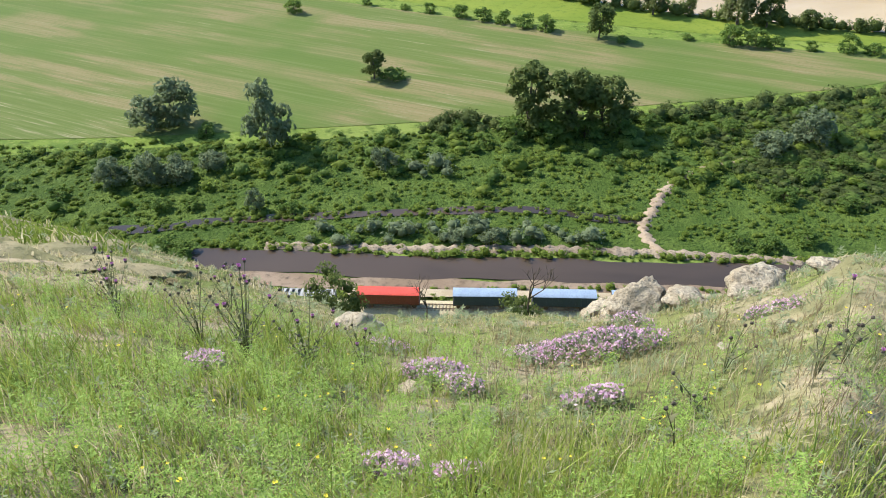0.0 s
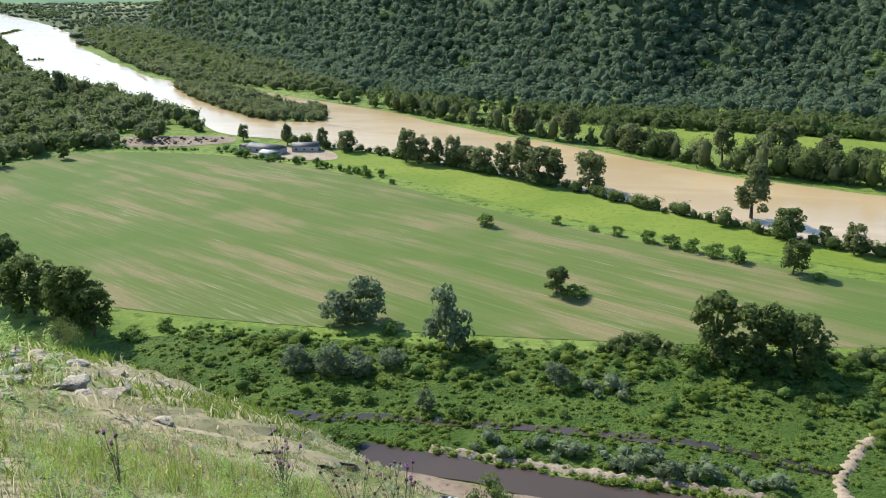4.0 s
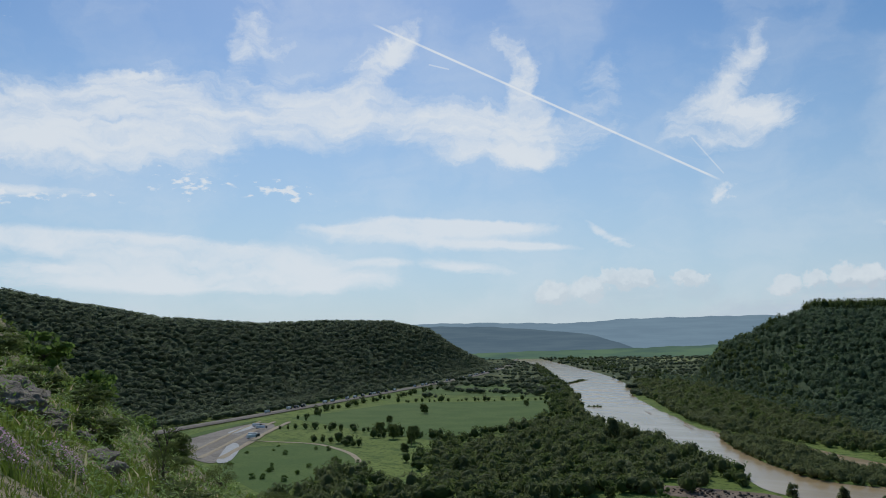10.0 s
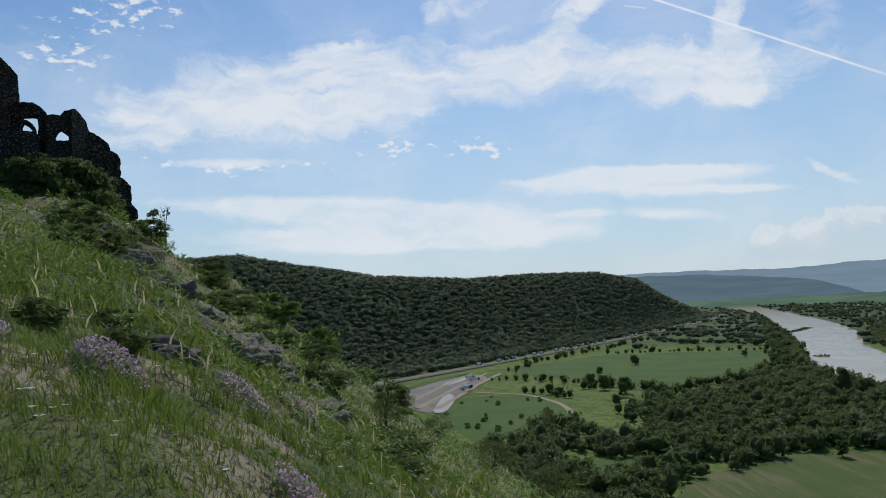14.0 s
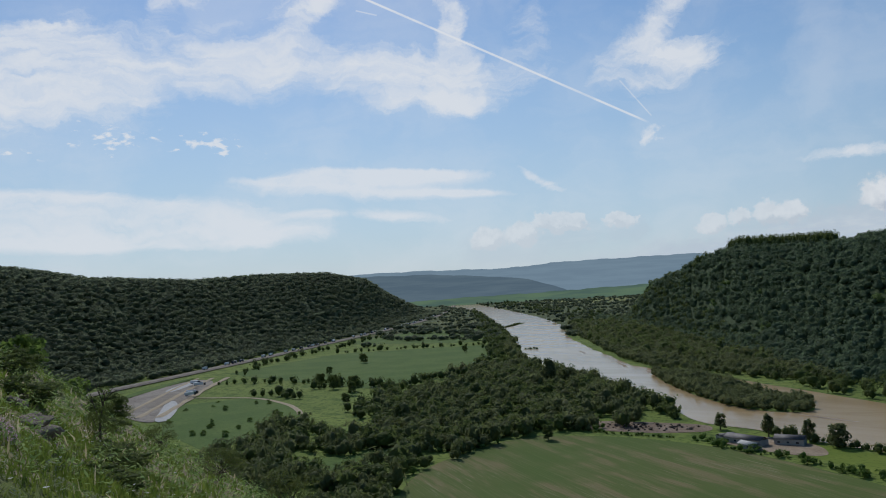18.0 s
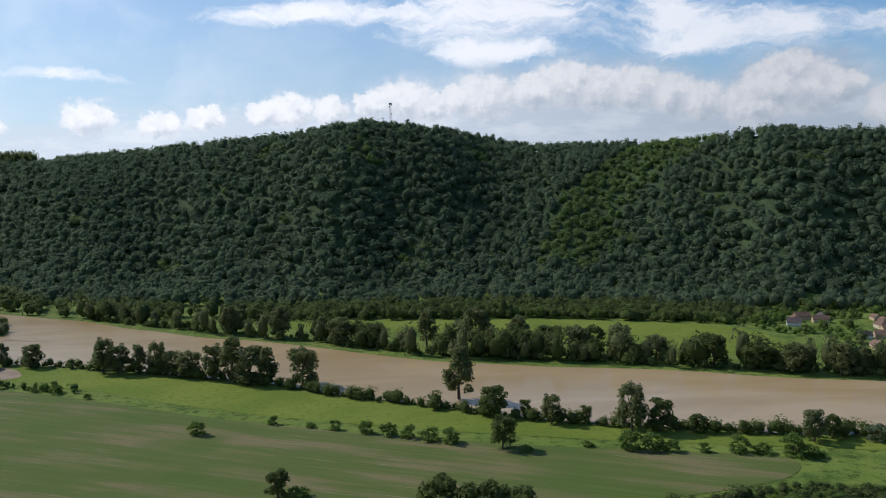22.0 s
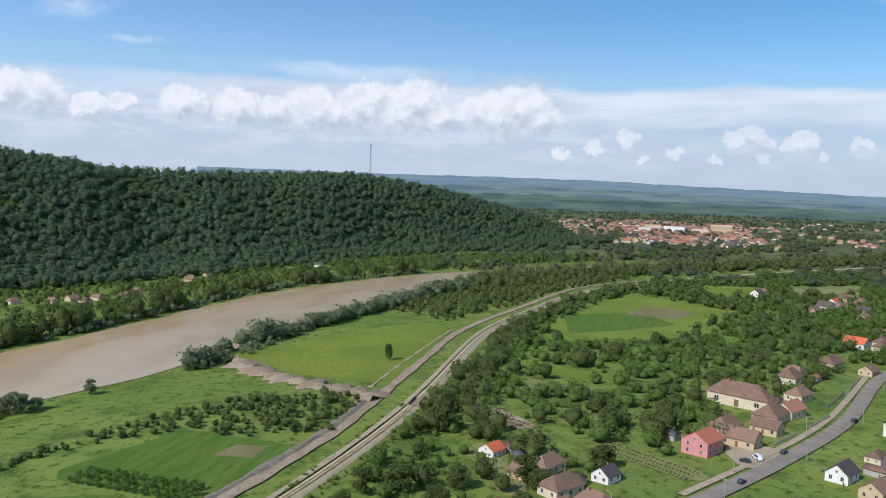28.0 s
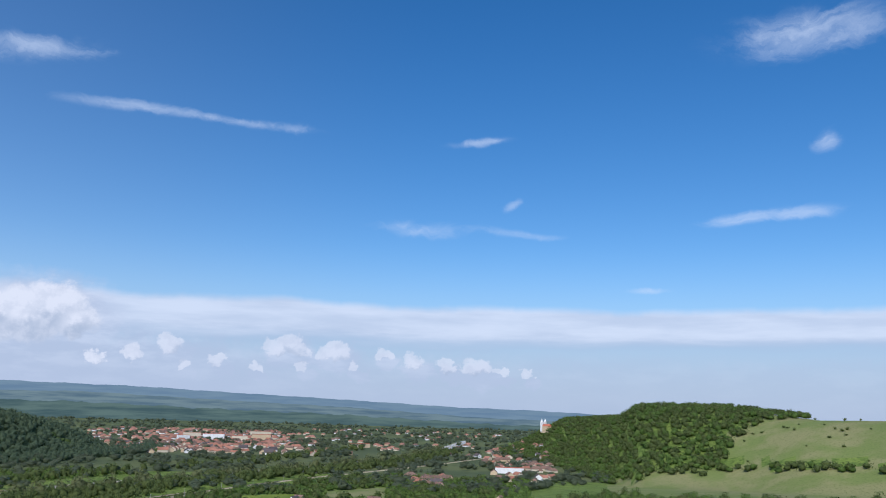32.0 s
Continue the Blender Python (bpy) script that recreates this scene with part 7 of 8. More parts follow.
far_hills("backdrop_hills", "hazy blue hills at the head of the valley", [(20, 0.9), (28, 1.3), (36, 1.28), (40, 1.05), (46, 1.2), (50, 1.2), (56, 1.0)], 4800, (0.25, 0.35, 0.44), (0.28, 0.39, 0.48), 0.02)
far_hills("backdrop_spur", "wooded spur far up the valley, dark blue with haze", [(35, -1.6), (36, -0.6), (38.5, 0.25), (41, 0.55), (45, 0.9), (49, 1.0), (56, 0.8)], 4500, (0.14, 0.205, 0.26), (0.17, 0.24, 0.29), 0.015)
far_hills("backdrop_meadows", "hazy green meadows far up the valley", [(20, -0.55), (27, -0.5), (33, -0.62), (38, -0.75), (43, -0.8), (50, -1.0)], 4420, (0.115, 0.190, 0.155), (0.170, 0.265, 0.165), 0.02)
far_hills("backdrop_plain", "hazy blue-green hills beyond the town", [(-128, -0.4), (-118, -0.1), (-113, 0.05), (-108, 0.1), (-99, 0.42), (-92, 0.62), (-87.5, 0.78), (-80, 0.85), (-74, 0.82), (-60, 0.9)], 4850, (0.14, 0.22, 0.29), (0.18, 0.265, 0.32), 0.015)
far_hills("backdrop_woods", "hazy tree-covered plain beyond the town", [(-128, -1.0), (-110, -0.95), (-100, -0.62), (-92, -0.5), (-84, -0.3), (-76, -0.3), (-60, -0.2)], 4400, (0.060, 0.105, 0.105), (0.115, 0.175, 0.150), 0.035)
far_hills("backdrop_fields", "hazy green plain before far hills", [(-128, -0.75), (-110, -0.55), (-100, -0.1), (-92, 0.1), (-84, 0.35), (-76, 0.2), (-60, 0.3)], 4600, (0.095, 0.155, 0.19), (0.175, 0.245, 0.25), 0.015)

# ---- castle ruin on the shoulder of the hill ----
M["rubble"], rt_ = material("rubble_masonry")
rp = place(rt_)
stone = rt_.n("ShaderNodeTexVoronoi", {"Vector": rt_.n("ShaderNodeMapping", {"Vector": rp, "Scale": (1, 1, 1.5)}), "Scale": 2.6}, out=1)
joint = rt_.n("ShaderNodeTexVoronoi", {"Vector": rt_.n("ShaderNodeMapping", {"Vector": rp, "Scale": (1, 1, 1.5)}), "Scale": 2.6})
tone = rt_.n("ShaderNodeSeparateColor", (stone,))
rcol = rt_.mix(tone, rgb(0.150, 0.120, 0.088), rgb(0.320, 0.262, 0.195))
rcol = rt_.mix(rt_.ramp(rt_.noise(rp, 0.3, 4.0), 0.42, 0.66), rcol, rgb(0.125, 0.102, 0.080))
surface(rt_, rt_.mix(rt_.ramp(joint, 0.26, 0.44), rcol, rgb(0.045, 0.038, 0.030)), 0.95, rt_.m("MULTIPLY", joint, -1.0), 1.0, 0.3)
castle = thing("castle_ruin", "roofless medieval castle ruin of brown rubble stone with broken arches", "castle ruin")


def at_castle(px, py, d):
    """A place on the castle's front from its column and row on the drawn elevation (about 6 cm each)."""
    b = 91.05 - 0.0322 * px
    x, y = xy(b, d)
    return np.array([x, y, 115.2 + (330 - py) * 0.0604 + (d - 100) * 0.14])


def masonry(name, outline, d, thick, holes=(), turn=0.0, jag=0.25):
    """A wall slab with its outline and holes drawn on the elevation, thickened away from the lookout."""
    bm = bmesh.new()

    def ring(pts, close):
        P = []
        for (x0, y0), (x1, y1) in zip(pts, pts[1:] + pts[:1]):
            n = max(1, int(math.hypot(x1 - x0, y1 - y0) / 5))
            for q in range(n):
                u = q / n
                P.append((x0 + (x1 - x0) * u + rng.uniform(-1, 1) * jag * 4 * (q > 0), y0 + (y1 - y0) * u + rng.uniform(-1, 1) * jag * 4 * (q > 0)))
        vs = [bm.verts.new(at_castle(px, py, d + turn * (px - outline[0][0]))) for px, py in P]
        return [bm.edges.new((vs[q], vs[(q + 1) % len(vs)])) for q in range(len(vs))]

    edges = ring(outline, True)
    for hole in holes:
        edges += ring(list(hole), True)
    bmesh.ops.triangle_fill(bm, use_beauty=True, edges=edges)
    made = bmesh.ops.extrude_face_region(bm, geom=bm.faces[:])
    away = Vector((*xy(89.0, thick), 0))
    bmesh.ops.translate(bm, verts=[v for v in made["geom"] if isinstance(v, bmesh.types.BMVert)], vec=away)
    bmesh.ops.recalc_face_normals(bm, faces=bm.faces)
    return part(name, bm, M["rubble"], castle)


ARCH = [(52, 240), (53, 222), (56, 212), (60, 205), (82, 204), (84, 222), (83, 240)]
masonry("tower", [(-95, 345), (-95, 92), (-60, 84), (-30, 96), (-5, 92), (2, 86), (12, 86), (18, 100), (30, 112), (44, 128), (49, 134), (51, 175), (20, 205), (18, 340)], 104, 5.0)
masonry("tower", [(17, 340), (18, 200), (34, 192), (36, 340)], 105, 3.5, turn=0.06)
masonry("arch", [(22, 285), (22, 205), (34, 192), (46, 182), (58, 177), (74, 177), (86, 184), (96, 194), (101, 206), (104, 290)], 108, 1.6, (ARCH,))
masonry("arch", [(48, 262), (46, 215), (52, 206), (64, 208), (74, 216), (80, 228), (84, 262)], 112, 1.2, ([(56, 240), (56, 222), (60, 214), (68, 219), (74, 230), (76, 240)],))
masonry("wall", [(24, 300), (26, 237), (72, 237), (86, 246), (84, 300)], 106, 1.2)
masonry("wall", [(95, 320), (96, 204), (108, 200), (122, 202), (130, 192), (144, 188), (146, 320)], 107, 1.8, ([(115, 252), (114, 242), (120, 232), (125, 228), (131, 232), (138, 238), (137, 250), (128, 252)],))
masonry("pier", [(143, 330), (143, 189), (150, 188), (160, 198), (170, 212), (175, 230), (172, 330)], 106, 4.0, turn=0.10)
masonry("wall", [(172, 350), (174, 230), (184, 233), (196, 242), (208, 252), (212, 262), (213, 350)], 109, 1.8)
masonry("wall", [(210, 350), (214, 264), (226, 272), (231, 282), (232, 345)], 113, 1.6)
masonry("buttress", [(200, 380), (206, 300), (216, 306), (230, 325), (240, 352), (252, 385), (258, 410), (210, 412)], 108, 3.0)
masonry("wall", [(226, 400), (228, 318), (240, 328), (250, 340), (251, 378), (262, 392), (262, 408)], 112, 1.6)
masonry("wall", [(-95, 345), (-95, 300), (60, 300), (150, 300), (215, 330), (240, 400), (200, 420), (60, 360)], 109.5, 2.0)

# ---- things on the hillside ----


def stand(x, y, dz=0.0):
    return float(land(x, y)) + dz


ICO3 = ico(4)


def boulder(name, label, x, y, size, seed, mat, squash=0.55, sink=0.25, group=""):
    r = np.random.default_rng(seed)
    V, F = ICO3 if size > 0.4 else (ICO2 if size > 0.15 else ICO1)
    V = V.copy()
    for q in range(11):
        d = r.normal(size=3)
        d /= np.linalg.norm(d)
        cut = r.uniform(0.45, 0.85)
        over = np.clip(V @ d - cut, 0, None)
        V -= over[:, None] * d
    f = np.sin(V @ r.normal(size=3) * 5) * 0.05 + np.sin(V @ r.normal(size=3) * 11) * 0.05 + np.sin(V[:, 2] * 14 + V[:, 0] * 3) * 0.05 + np.abs(np.sin(V @ r.normal(size=3) * 7)) * 0.08 + r.normal(size=len(V)) * 0.015
    V = V * (1 + f)[:, None] * np.array([size, size * r.uniform(0.6, 0.9), size * squash])
    a = r.uniform(0, 6.28)
    V = np.column_stack([V[:, 0] * math.cos(a) - V[:, 1] * math.sin(a), V[:, 0] * math.sin(a) + V[:, 1] * math.cos(a), V[:, 2]])
    ob = solid(name, V, F, M[mat])
    ob.matrix_basis = Matrix.Translation((x, y, stand(x, y, size * squash * (0.5 - sink))))
    return tagged(ob, label, "rock", group)


for q, (x, y, s) in enumerate(((3.05, 10.6, 0.75), (3.75, 10.3, 0.5), (2.6, 11.0, 0.45), (4.5, 9.6, 0.55), (5.2, 9.3, 0.3), (5.7, 8.4, 0.3), (6.3, 8.0, 0.3), (4.7, 6.6, 0.25), (7.0, 8.3, 0.4))):
    boulder("outcrop_rock", "pale weathered limestone outcrop on the brow of the hill", x, y, s, 50 + q, "rock", 0.36, 0.2, "limestone outcrop")
for q, (x, y, s) in enumerate(((-0.25, 5.4, 0.20), (-1.35, 9.6, 0.40), (-1.1, 9.9, 0.25), (0.7, 5.3, 0.08), (1.9, 6.9, 0.10), (2.7, 6.2, 0.12), (3.5, 6.7, 0.12))):
    boulder("stone", "lichen-grey stone lying in the grass", x, y, s, 80 + q, "rock", 0.5, 0.3, "loose stones")
for q in range(70):
    u = rng.random()
    x, y = -8.5 - 7 * u + rng.normal(0, 1.4), 11.5 + 5.5 * u + rng.normal(0, 1.4)
    boulder("scree_stone", "flat brown scree stone on the bare slope", x, y, rng.uniform(0.10, 0.36), 200 + q, "rock", 0.3, 0.1, "scree on the slope")
for q in range(110):
    u = rng.random()
    x, y = -17.5 - 21 * u + rng.normal(0, 1.2), 4.2 + 2.2 * rng.random() - 2.2 * u * rng.random() + rng.normal(0, 0.8)
    boulder("crag", "dark weathered rock sticking out of the grassy slope", x, y, 0.14 + 0.75 * rng.random() ** 2.5, 400 + q, "dark_rock", 0.45, 0.38, "rock band on the slope")
for q in range(16):
    x, y = -12.8 + rng.normal(0, 0.5), 1.9 + rng.normal(0, 0.4)
    boulder("crag", "dark weathered rock sticking out of the grassy slope", x, y, rng.uniform(0.12, 0.3), 500 + q, "dark_rock", 0.5, 0.3, "rock band on the slope")


def drape(name, label, outline, mat, category, step=0.35, lift=0.03):
    """A thin uneven skin of earth or turf that follows the slope, thick in its middle and sunk at its rim."""
    P = np.array(outline, float)
    lo, hi = P.min(0), P.max(0)
    gx, gy = np.meshgrid(np.arange(lo[0], hi[0] + step, step), np.arange(lo[1], hi[1] + step, step), indexing="ij")
    px, py = gx.ravel(), gy.ravel()
    wob = 0.6 * step * np.column_stack([wave(px, py, step * 3), wave(py, px, step * 3)])
    hit = inside(px + wob[:, 0] * 3, py + wob[:, 1] * 3, [tuple(p) for p in outline]).reshape(gx.shape)
    zz = land(px, py) + lift + 0.5 * lift * wave(px, py, step * 2)
    V = np.column_stack([px + wob[:, 0], py + wob[:, 1], zz])
    n1 = gx.shape[1]
    i_, j_ = np.nonzero(hit[:-1, :-1] & hit[1:, 1:] & hit[1:, :-1] & hit[:-1, 1:])
    F = np.column_stack([i_ * n1 + j_, (i_ + 1) * n1 + j_, (i_ + 1) * n1 + j_ + 1, i_ * n1 + j_ + 1])
    used, share = np.unique(F, return_counts=True)
    V[used[share < 4], 2] -= 2.2 * lift
    back = np.zeros(len(V), int)
    back[used] = np.arange(len(used))
    return tagged(solid(name, V[used], back[F], M[mat], smooth=True), label, category, kind="structure")


M["scree_soil"] = two_scale("stony_brown_soil", (0.15, 0.115, 0.085), (0.22, 0.175, 0.13), (0.07, 0.055, 0.042), 0.5, 2.5, bump=1.0, dist=0.25)
M["parched"] = two_scale("parched_turf", (0.18, 0.165, 0.075), (0.27, 0.225, 0.125), (0.085, 0.085, 0.035), 1.2, 7.0, bump=0.8, dist=0.06)
drape("scree_bed", "stony brown earth of a scree band on the slope", [(-32, 5.3), (-26.4, 5.6), (-25.7, 6.8), (-21.5, 7.0), (-18.4, 5.0), (-17.6, 3.6), (-20.5, 2.8), (-26, 2.6), (-32, 3.2)], "scree_soil", "bare ground", 0.5, 0.06)
drape("bare_patch", "parched bare turf on the brow of the slope", [(-3.2, 11.6), (-3.6, 9.6), (-5.0, 9.4), (-7.5, 8.8), (-12, 12), (-15, 17), (-14, 21), (-10, 19), (-6, 15)], "parched", "bare ground", 0.35, 0.03)
drape("bare_patch", "dry stony soil on the brow beside the outcrop", [(2.6, 8.2), (3.6, 9.6), (5.6, 9.4), (7.0, 8.2), (5.6, 5.8), (3.9, 4.9), (3.0, 5.6)], "parched", "bare ground", 0.25, 0.03)
drape("bare_patch", "small patch of dry bare soil in the grass", [(-1.4, 5.2), (-0.4, 5.6), (0.6, 5.4), (0.9, 4.9), (0.2, 4.5), (-0.9, 4.4)], "parched", "bare ground", 0.12, 0.02)


def blades(name, label, x, y, height, width, mat, bend=0.35, tall=None):
    """Tapered, bent grass blades, joined: places, heights, widths."""
    n = len(x)
    z = land(x, y) - 0.03
    a = rng.uniform(0, 6.283, n)
    side = np.column_stack([np.cos(a), np.sin(a), np.zeros(n)])
    lean = np.column_stack([rng.normal(0, bend, n), rng.normal(0, bend, n) - 0.1, np.zeros(n)])
    base = np.column_stack([x, y, z])
    up = np.array([0, 0, 1.0])
    h = height[:, None]
    w_ = width[:, None]
    mid = base + up * h * 0.55 + lean * h * 0.25
    tip = base + up * h * 0.95 + lean * h * 0.85
    V = np.stack([base - side * w_, base + side * w_, mid + side * w_ * 0.75, mid - side * w_ * 0.75, tip], 1).reshape(-1, 3)
    k_ = 5 * np.arange(n)[:, None]
    F = np.concatenate([k_ + np.array([[0, 1, 2]]), k_ + np.array([[0, 2, 3]]), k_ + np.array([[3, 2, 4]])])
    return tagged(solid(name, V, F, M[mat]), label, "grass", kind="stuff")


def sow(n, b0, b1, r0, r1, power=1.0):
    r = r0 + (r1 - r0) * rng.random(n) ** power
    return xy(rng.uniform(b0, b1, n), r)


x, y = sow(62000, -42, 44, 1.5, 15)
dens = wave(x, y, 3.1) + 0.6 * wave(x, y, 1.1)
k1 = dens > -0.55
x, y, dens = x[k1], y[k1], dens[k1]
turf = smooth((x + 0.5) / 1.5) * smooth((np.hypot(x, y) - 3.2) / 1.6)
turf = np.maximum(turf, 0.95 * smooth((np.hypot(x, y) - 7.5) / 2.5))
k1 = rng.random(len(x)) > 0.45 * turf
x, y, dens, turf = x[k1], y[k1], dens[k1], turf[k1]
hgt = (0.15 + 0.17 * np.clip(dens, 0, 1.3)) * rng.uniform(0.5, 1.5, len(x)) * (1 - 0.70 * turf)
dryer = rng.random(len(x)) < 0.12 + 0.75 * turf
wid = 0.0026 + 0.0006 * np.hypot(x, y)
blades("grass", "lush green meadow grass on the hilltop slope", x[~dryer], y[~dryer], hgt[~dryer], wid[~dryer], "grass_blade")
blades("dry_grass", "short parched turf on the brow of the hill", x[dryer], y[dryer], hgt[dryer], wid[dryer], "turf_blade", 0.45)
x, y = sow(6500, -42, 46, 1.6, 16)
k1 = (wave(x, y, 2.0) + 0.5 * smooth(x + 1.0) > 0.1) | (rng.random(len(x)) < 0.25)
x, y = x[k1], y[k1]
blades("dry_grass", "dry straw-coloured grass stalks among the green", x, y, rng.uniform(0.12, 0.36, len(x)) * (1 - 0.5 * smooth((np.hypot(x, y) - 5) / 3)), 0.0018 + 0.0006 * np.hypot(x, y), "dry_blade", 0.25)
x, y = sow(9000, 14, 42, 8, 22)
blades("dry_grass", "short dry tufts on the bare brow", x, y, rng.uniform(0.04, 0.14, len(x)), 0.004 + 0.0009 * np.hypot(x, y), "turf_blade", 0.6)
x, y = sow(60000, 44, 100, 1.5, 26)
hgt = (0.12 + 0.11 * np.clip(wave(x, y, 3.1), 0, 1.3)) * rng.uniform(0.5, 1.5, len(x))
blades("grass", "lush green grass on the slope below the castle", x, y, hgt, 0.0025 + 0.0006 * np.hypot(x, y), "slope_blade", 0.5)
x, y = sow(42000, 24, 97, 14, 105, 1.3)
hgt = (0.2 + 0.16 * np.clip(wave(x, y, 11), -0.6, 1.3)) * rng.uniform(0.6, 1.4, len(x))
blades("grass", "tufted grass on the long hillside", x, y, hgt, 0.010 + 0.0010 * np.hypot(x, y), "slope_blade", 0.5)
x, y = sow(1600, 24, 95, 12, 60, 1.2)
blades("dry_grass", "dry grass on the long hillside", x, y, rng.uniform(0.2, 0.5, len(x)), 0.006 + 0.001 * np.hypot(x, y), "dry_blade", 0.4)


def herbs(name, label, x, y, tall, size, leaf, per):
    """Leafy weeds: each a bunch of small leaves round upright stems, joined."""
    n = len(x)
    px = np.repeat(x, per) + rng.normal(0, 0.05, n * per) * np.repeat(tall, per) * 2.0
    py = np.repeat(y, per) + rng.normal(0, 0.05, n * per) * np.repeat(tall, per) * 2.0
    pz = land(px, py) + rng.uniform(0.02, 1.0, n * per) * np.repeat(tall, per)
    P = np.column_stack([px, py, pz])
    a = rng.uniform(0, 6.283, n * per)
    u = np.column_stack([np.cos(a), np.sin(a), rng.uniform(-0.2, 0.7, n * per)])
    v = np.column_stack([-np.sin(a), np.cos(a), rng.uniform(-0.3, 0.3, n * per)])
    s = np.repeat(size, per)[:, None] * rng.uniform(0.6, 1.4, (n * per, 1))
    V = np.stack([P, P + u * s + v * s * 0.28, P + u * s * 2.1, P + u * s - v * s * 0.28], 1).reshape(-1, 3)
    return tagged(solid(name, V, np.arange(len(V)).reshape(-1, 4), M[leaf]), label, "plants", kind="stuff")


M["herb"] = leafy("herb_leaves", (0.070, 0.145, 0.024), (0.17, 0.275, 0.050), (0.37, 0.48, 0.118), 0.30, "thing")
M["stalk"] = leafy("brown_seed_stalks", (0.20, 0.150, 0.09), (0.27, 0.20, 0.125), (0.36, 0.28, 0.18), 0.3, "thing")
M["russet"] = leafy("russet_grass", (0.22, 0.155, 0.085), (0.31, 0.225, 0.13), (0.42, 0.33, 0.20), 0.4, "thing")
M["sage"] = leafy("grey_herb_leaves", (0.20, 0.25, 0.12), (0.26, 0.30, 0.15), (0.34, 0.37, 0.22), 0.4, "thing")
x, y = sow(5200, -42, 44, 1.6, 9.5)
k1 = wave(x, y, 1.3) + 0.6 * (x < 0.3) - 0.25 * (x > 1) - 0.4 * smooth((np.hypot(x, y) - 5) / 3) > 0.15
herbs("herbs", "fresh green leafy weeds in the grass", x[k1], y[k1], rng.uniform(0.10, 0.38, k1.sum()), rng.uniform(0.006, 0.013, k1.sum()), "herb", 64)
x, y = sow(700, -42, 95, 2.0, 18)
herbs("herbs", "grey-green low herbs in the turf", x, y, rng.uniform(0.08, 0.22, len(x)), 0.012 + 0.002 * np.hypot(x, y), "sage", 26)
x, y = sow(3000, -42, 20, 3.2, 10.5)
k1 = wave(x, y, 1.1) + 0.5 * wave(x, y, 0.5) > 0.0
herbs("herbs", "low grey-green cushions on the dry brow", x[k1], y[k1], rng.uniform(0.04, 0.12, k1.sum()), rng.uniform(0.007, 0.013, k1.sum()), "sage", 22)
x, y = sow(1300, -42, 20, 3.0, 9.5)
k1 = wave(x, y, 1.4) > 0.25
herbs("herbs", "small bright green leafy plants on the dry brow", x[k1], y[k1], rng.uniform(0.06, 0.2, k1.sum()), rng.uniform(0.008, 0.014, k1.sum()), "herb", 26)
x, y = sow(14000, -42, 42, 2.6, 11)
blades("dry_grass", "fine short parched grass on the brow", x, y, rng.uniform(0.03, 0.13, len(x)), 0.002 + 0.0004 * np.hypot(x, y), "turf_blade", 0.7)
x, y = sow(11000, -42, 42, 2.0, 9)
k1 = wave(x, y, 0.9) + 0.4 * wave(y, x, 0.4) - 0.35 * (x < -0.5) + 0.3 * smooth((np.hypot(x, y) - 4) / 3) > 0.35
blades("dry_grass", "reddish-brown tussocks of fading grass", x[k1], y[k1], rng.uniform(0.08, 0.26, k1.sum()), 0.0016 + 0.0004 * np.hypot(x[k1], y[k1]), "russet", 0.45)
x, y = sow(2600, -36, 42, 2.2, 9)
blades("dry_grass", "thin dark seed stalks standing over the grass", x, y, rng.uniform(0.15, 0.42, len(x)), 0.0012 + 0.00022 * np.hypot(x, y), "stalk", 0.22)
x, y = sow(2600, 40, 97, 10, 100)
herbs("herbs", "weeds and low shrubs along the hillside", x, y, rng.uniform(0.3, 0.9, len(x)), 0.03 + 0.002 * np.hypot(x, y), "herb", 24)

M["thyme"] = leafy("thyme_flowers", (0.62, 0.32, 0.47), (0.70, 0.42, 0.56), (0.80, 0.60, 0.70), 0.4, "thing")
M["purple"] = leafy("thistle_purple", (0.40, 0.11, 0.34), (0.47, 0.16, 0.40), (0.56, 0.26, 0.50), 0.3, "thing")
M["yellow"] = leafy("yellow_petals", (0.70, 0.55, 0.03), (0.75, 0.60, 0.05), (0.80, 0.68, 0.12), 0.3, "thing")
M["daisy"] = leafy("white_petals", (0.70, 0.70, 0.66), (0.76, 0.75, 0.70), (0.80, 0.80, 0.76), 0.3, "thing")
M["stem"] = leafy("dark_stems", (0.10, 0.12, 0.05), (0.13, 0.14, 0.06), (0.17, 0.16, 0.09), 0.1, "thing")


def thyme(x, y, rx, ry, n, seed, label="low cushion of pink wild thyme in flower"):
    r = np.random.default_rng(seed)
    root = thing("thyme_cushion", label, "flowers", "thyme cushions")
    a, d = r.uniform(0, 6.283, n), np.sqrt(r.random(n))
    px, py = x + np.cos(a) * d * rx, y + np.sin(a) * d * ry
    pz = land(px, py) + (1 - d * d) * 0.26 * min(rx, 0.8) + r.uniform(0.05, 0.18, n)
    for nm, mt, s, dz, sel in (("foliage", "sage", 0.026, -0.05, slice(0, None)), ("bloom", "thyme", 0.017, 0.0, slice(0, None))):
        P = np.column_stack([px, py, pz + dz])[sel]
        q = r.normal(size=P.shape)
        q /= np.linalg.norm(q, axis=1)[:, None]
        v = np.cross(q, r.normal(size=P.shape))
        v /= np.linalg.norm(v, axis=1)[:, None]
        V = np.stack([P - q * s, P - v * s * 0.7, P + q * s, P + v * s * 0.7], 1).reshape(-1, 3)
        tagged(solid(nm, V, np.arange(len(V)).reshape(-1, 4), M[mt], root), kind="stuff")


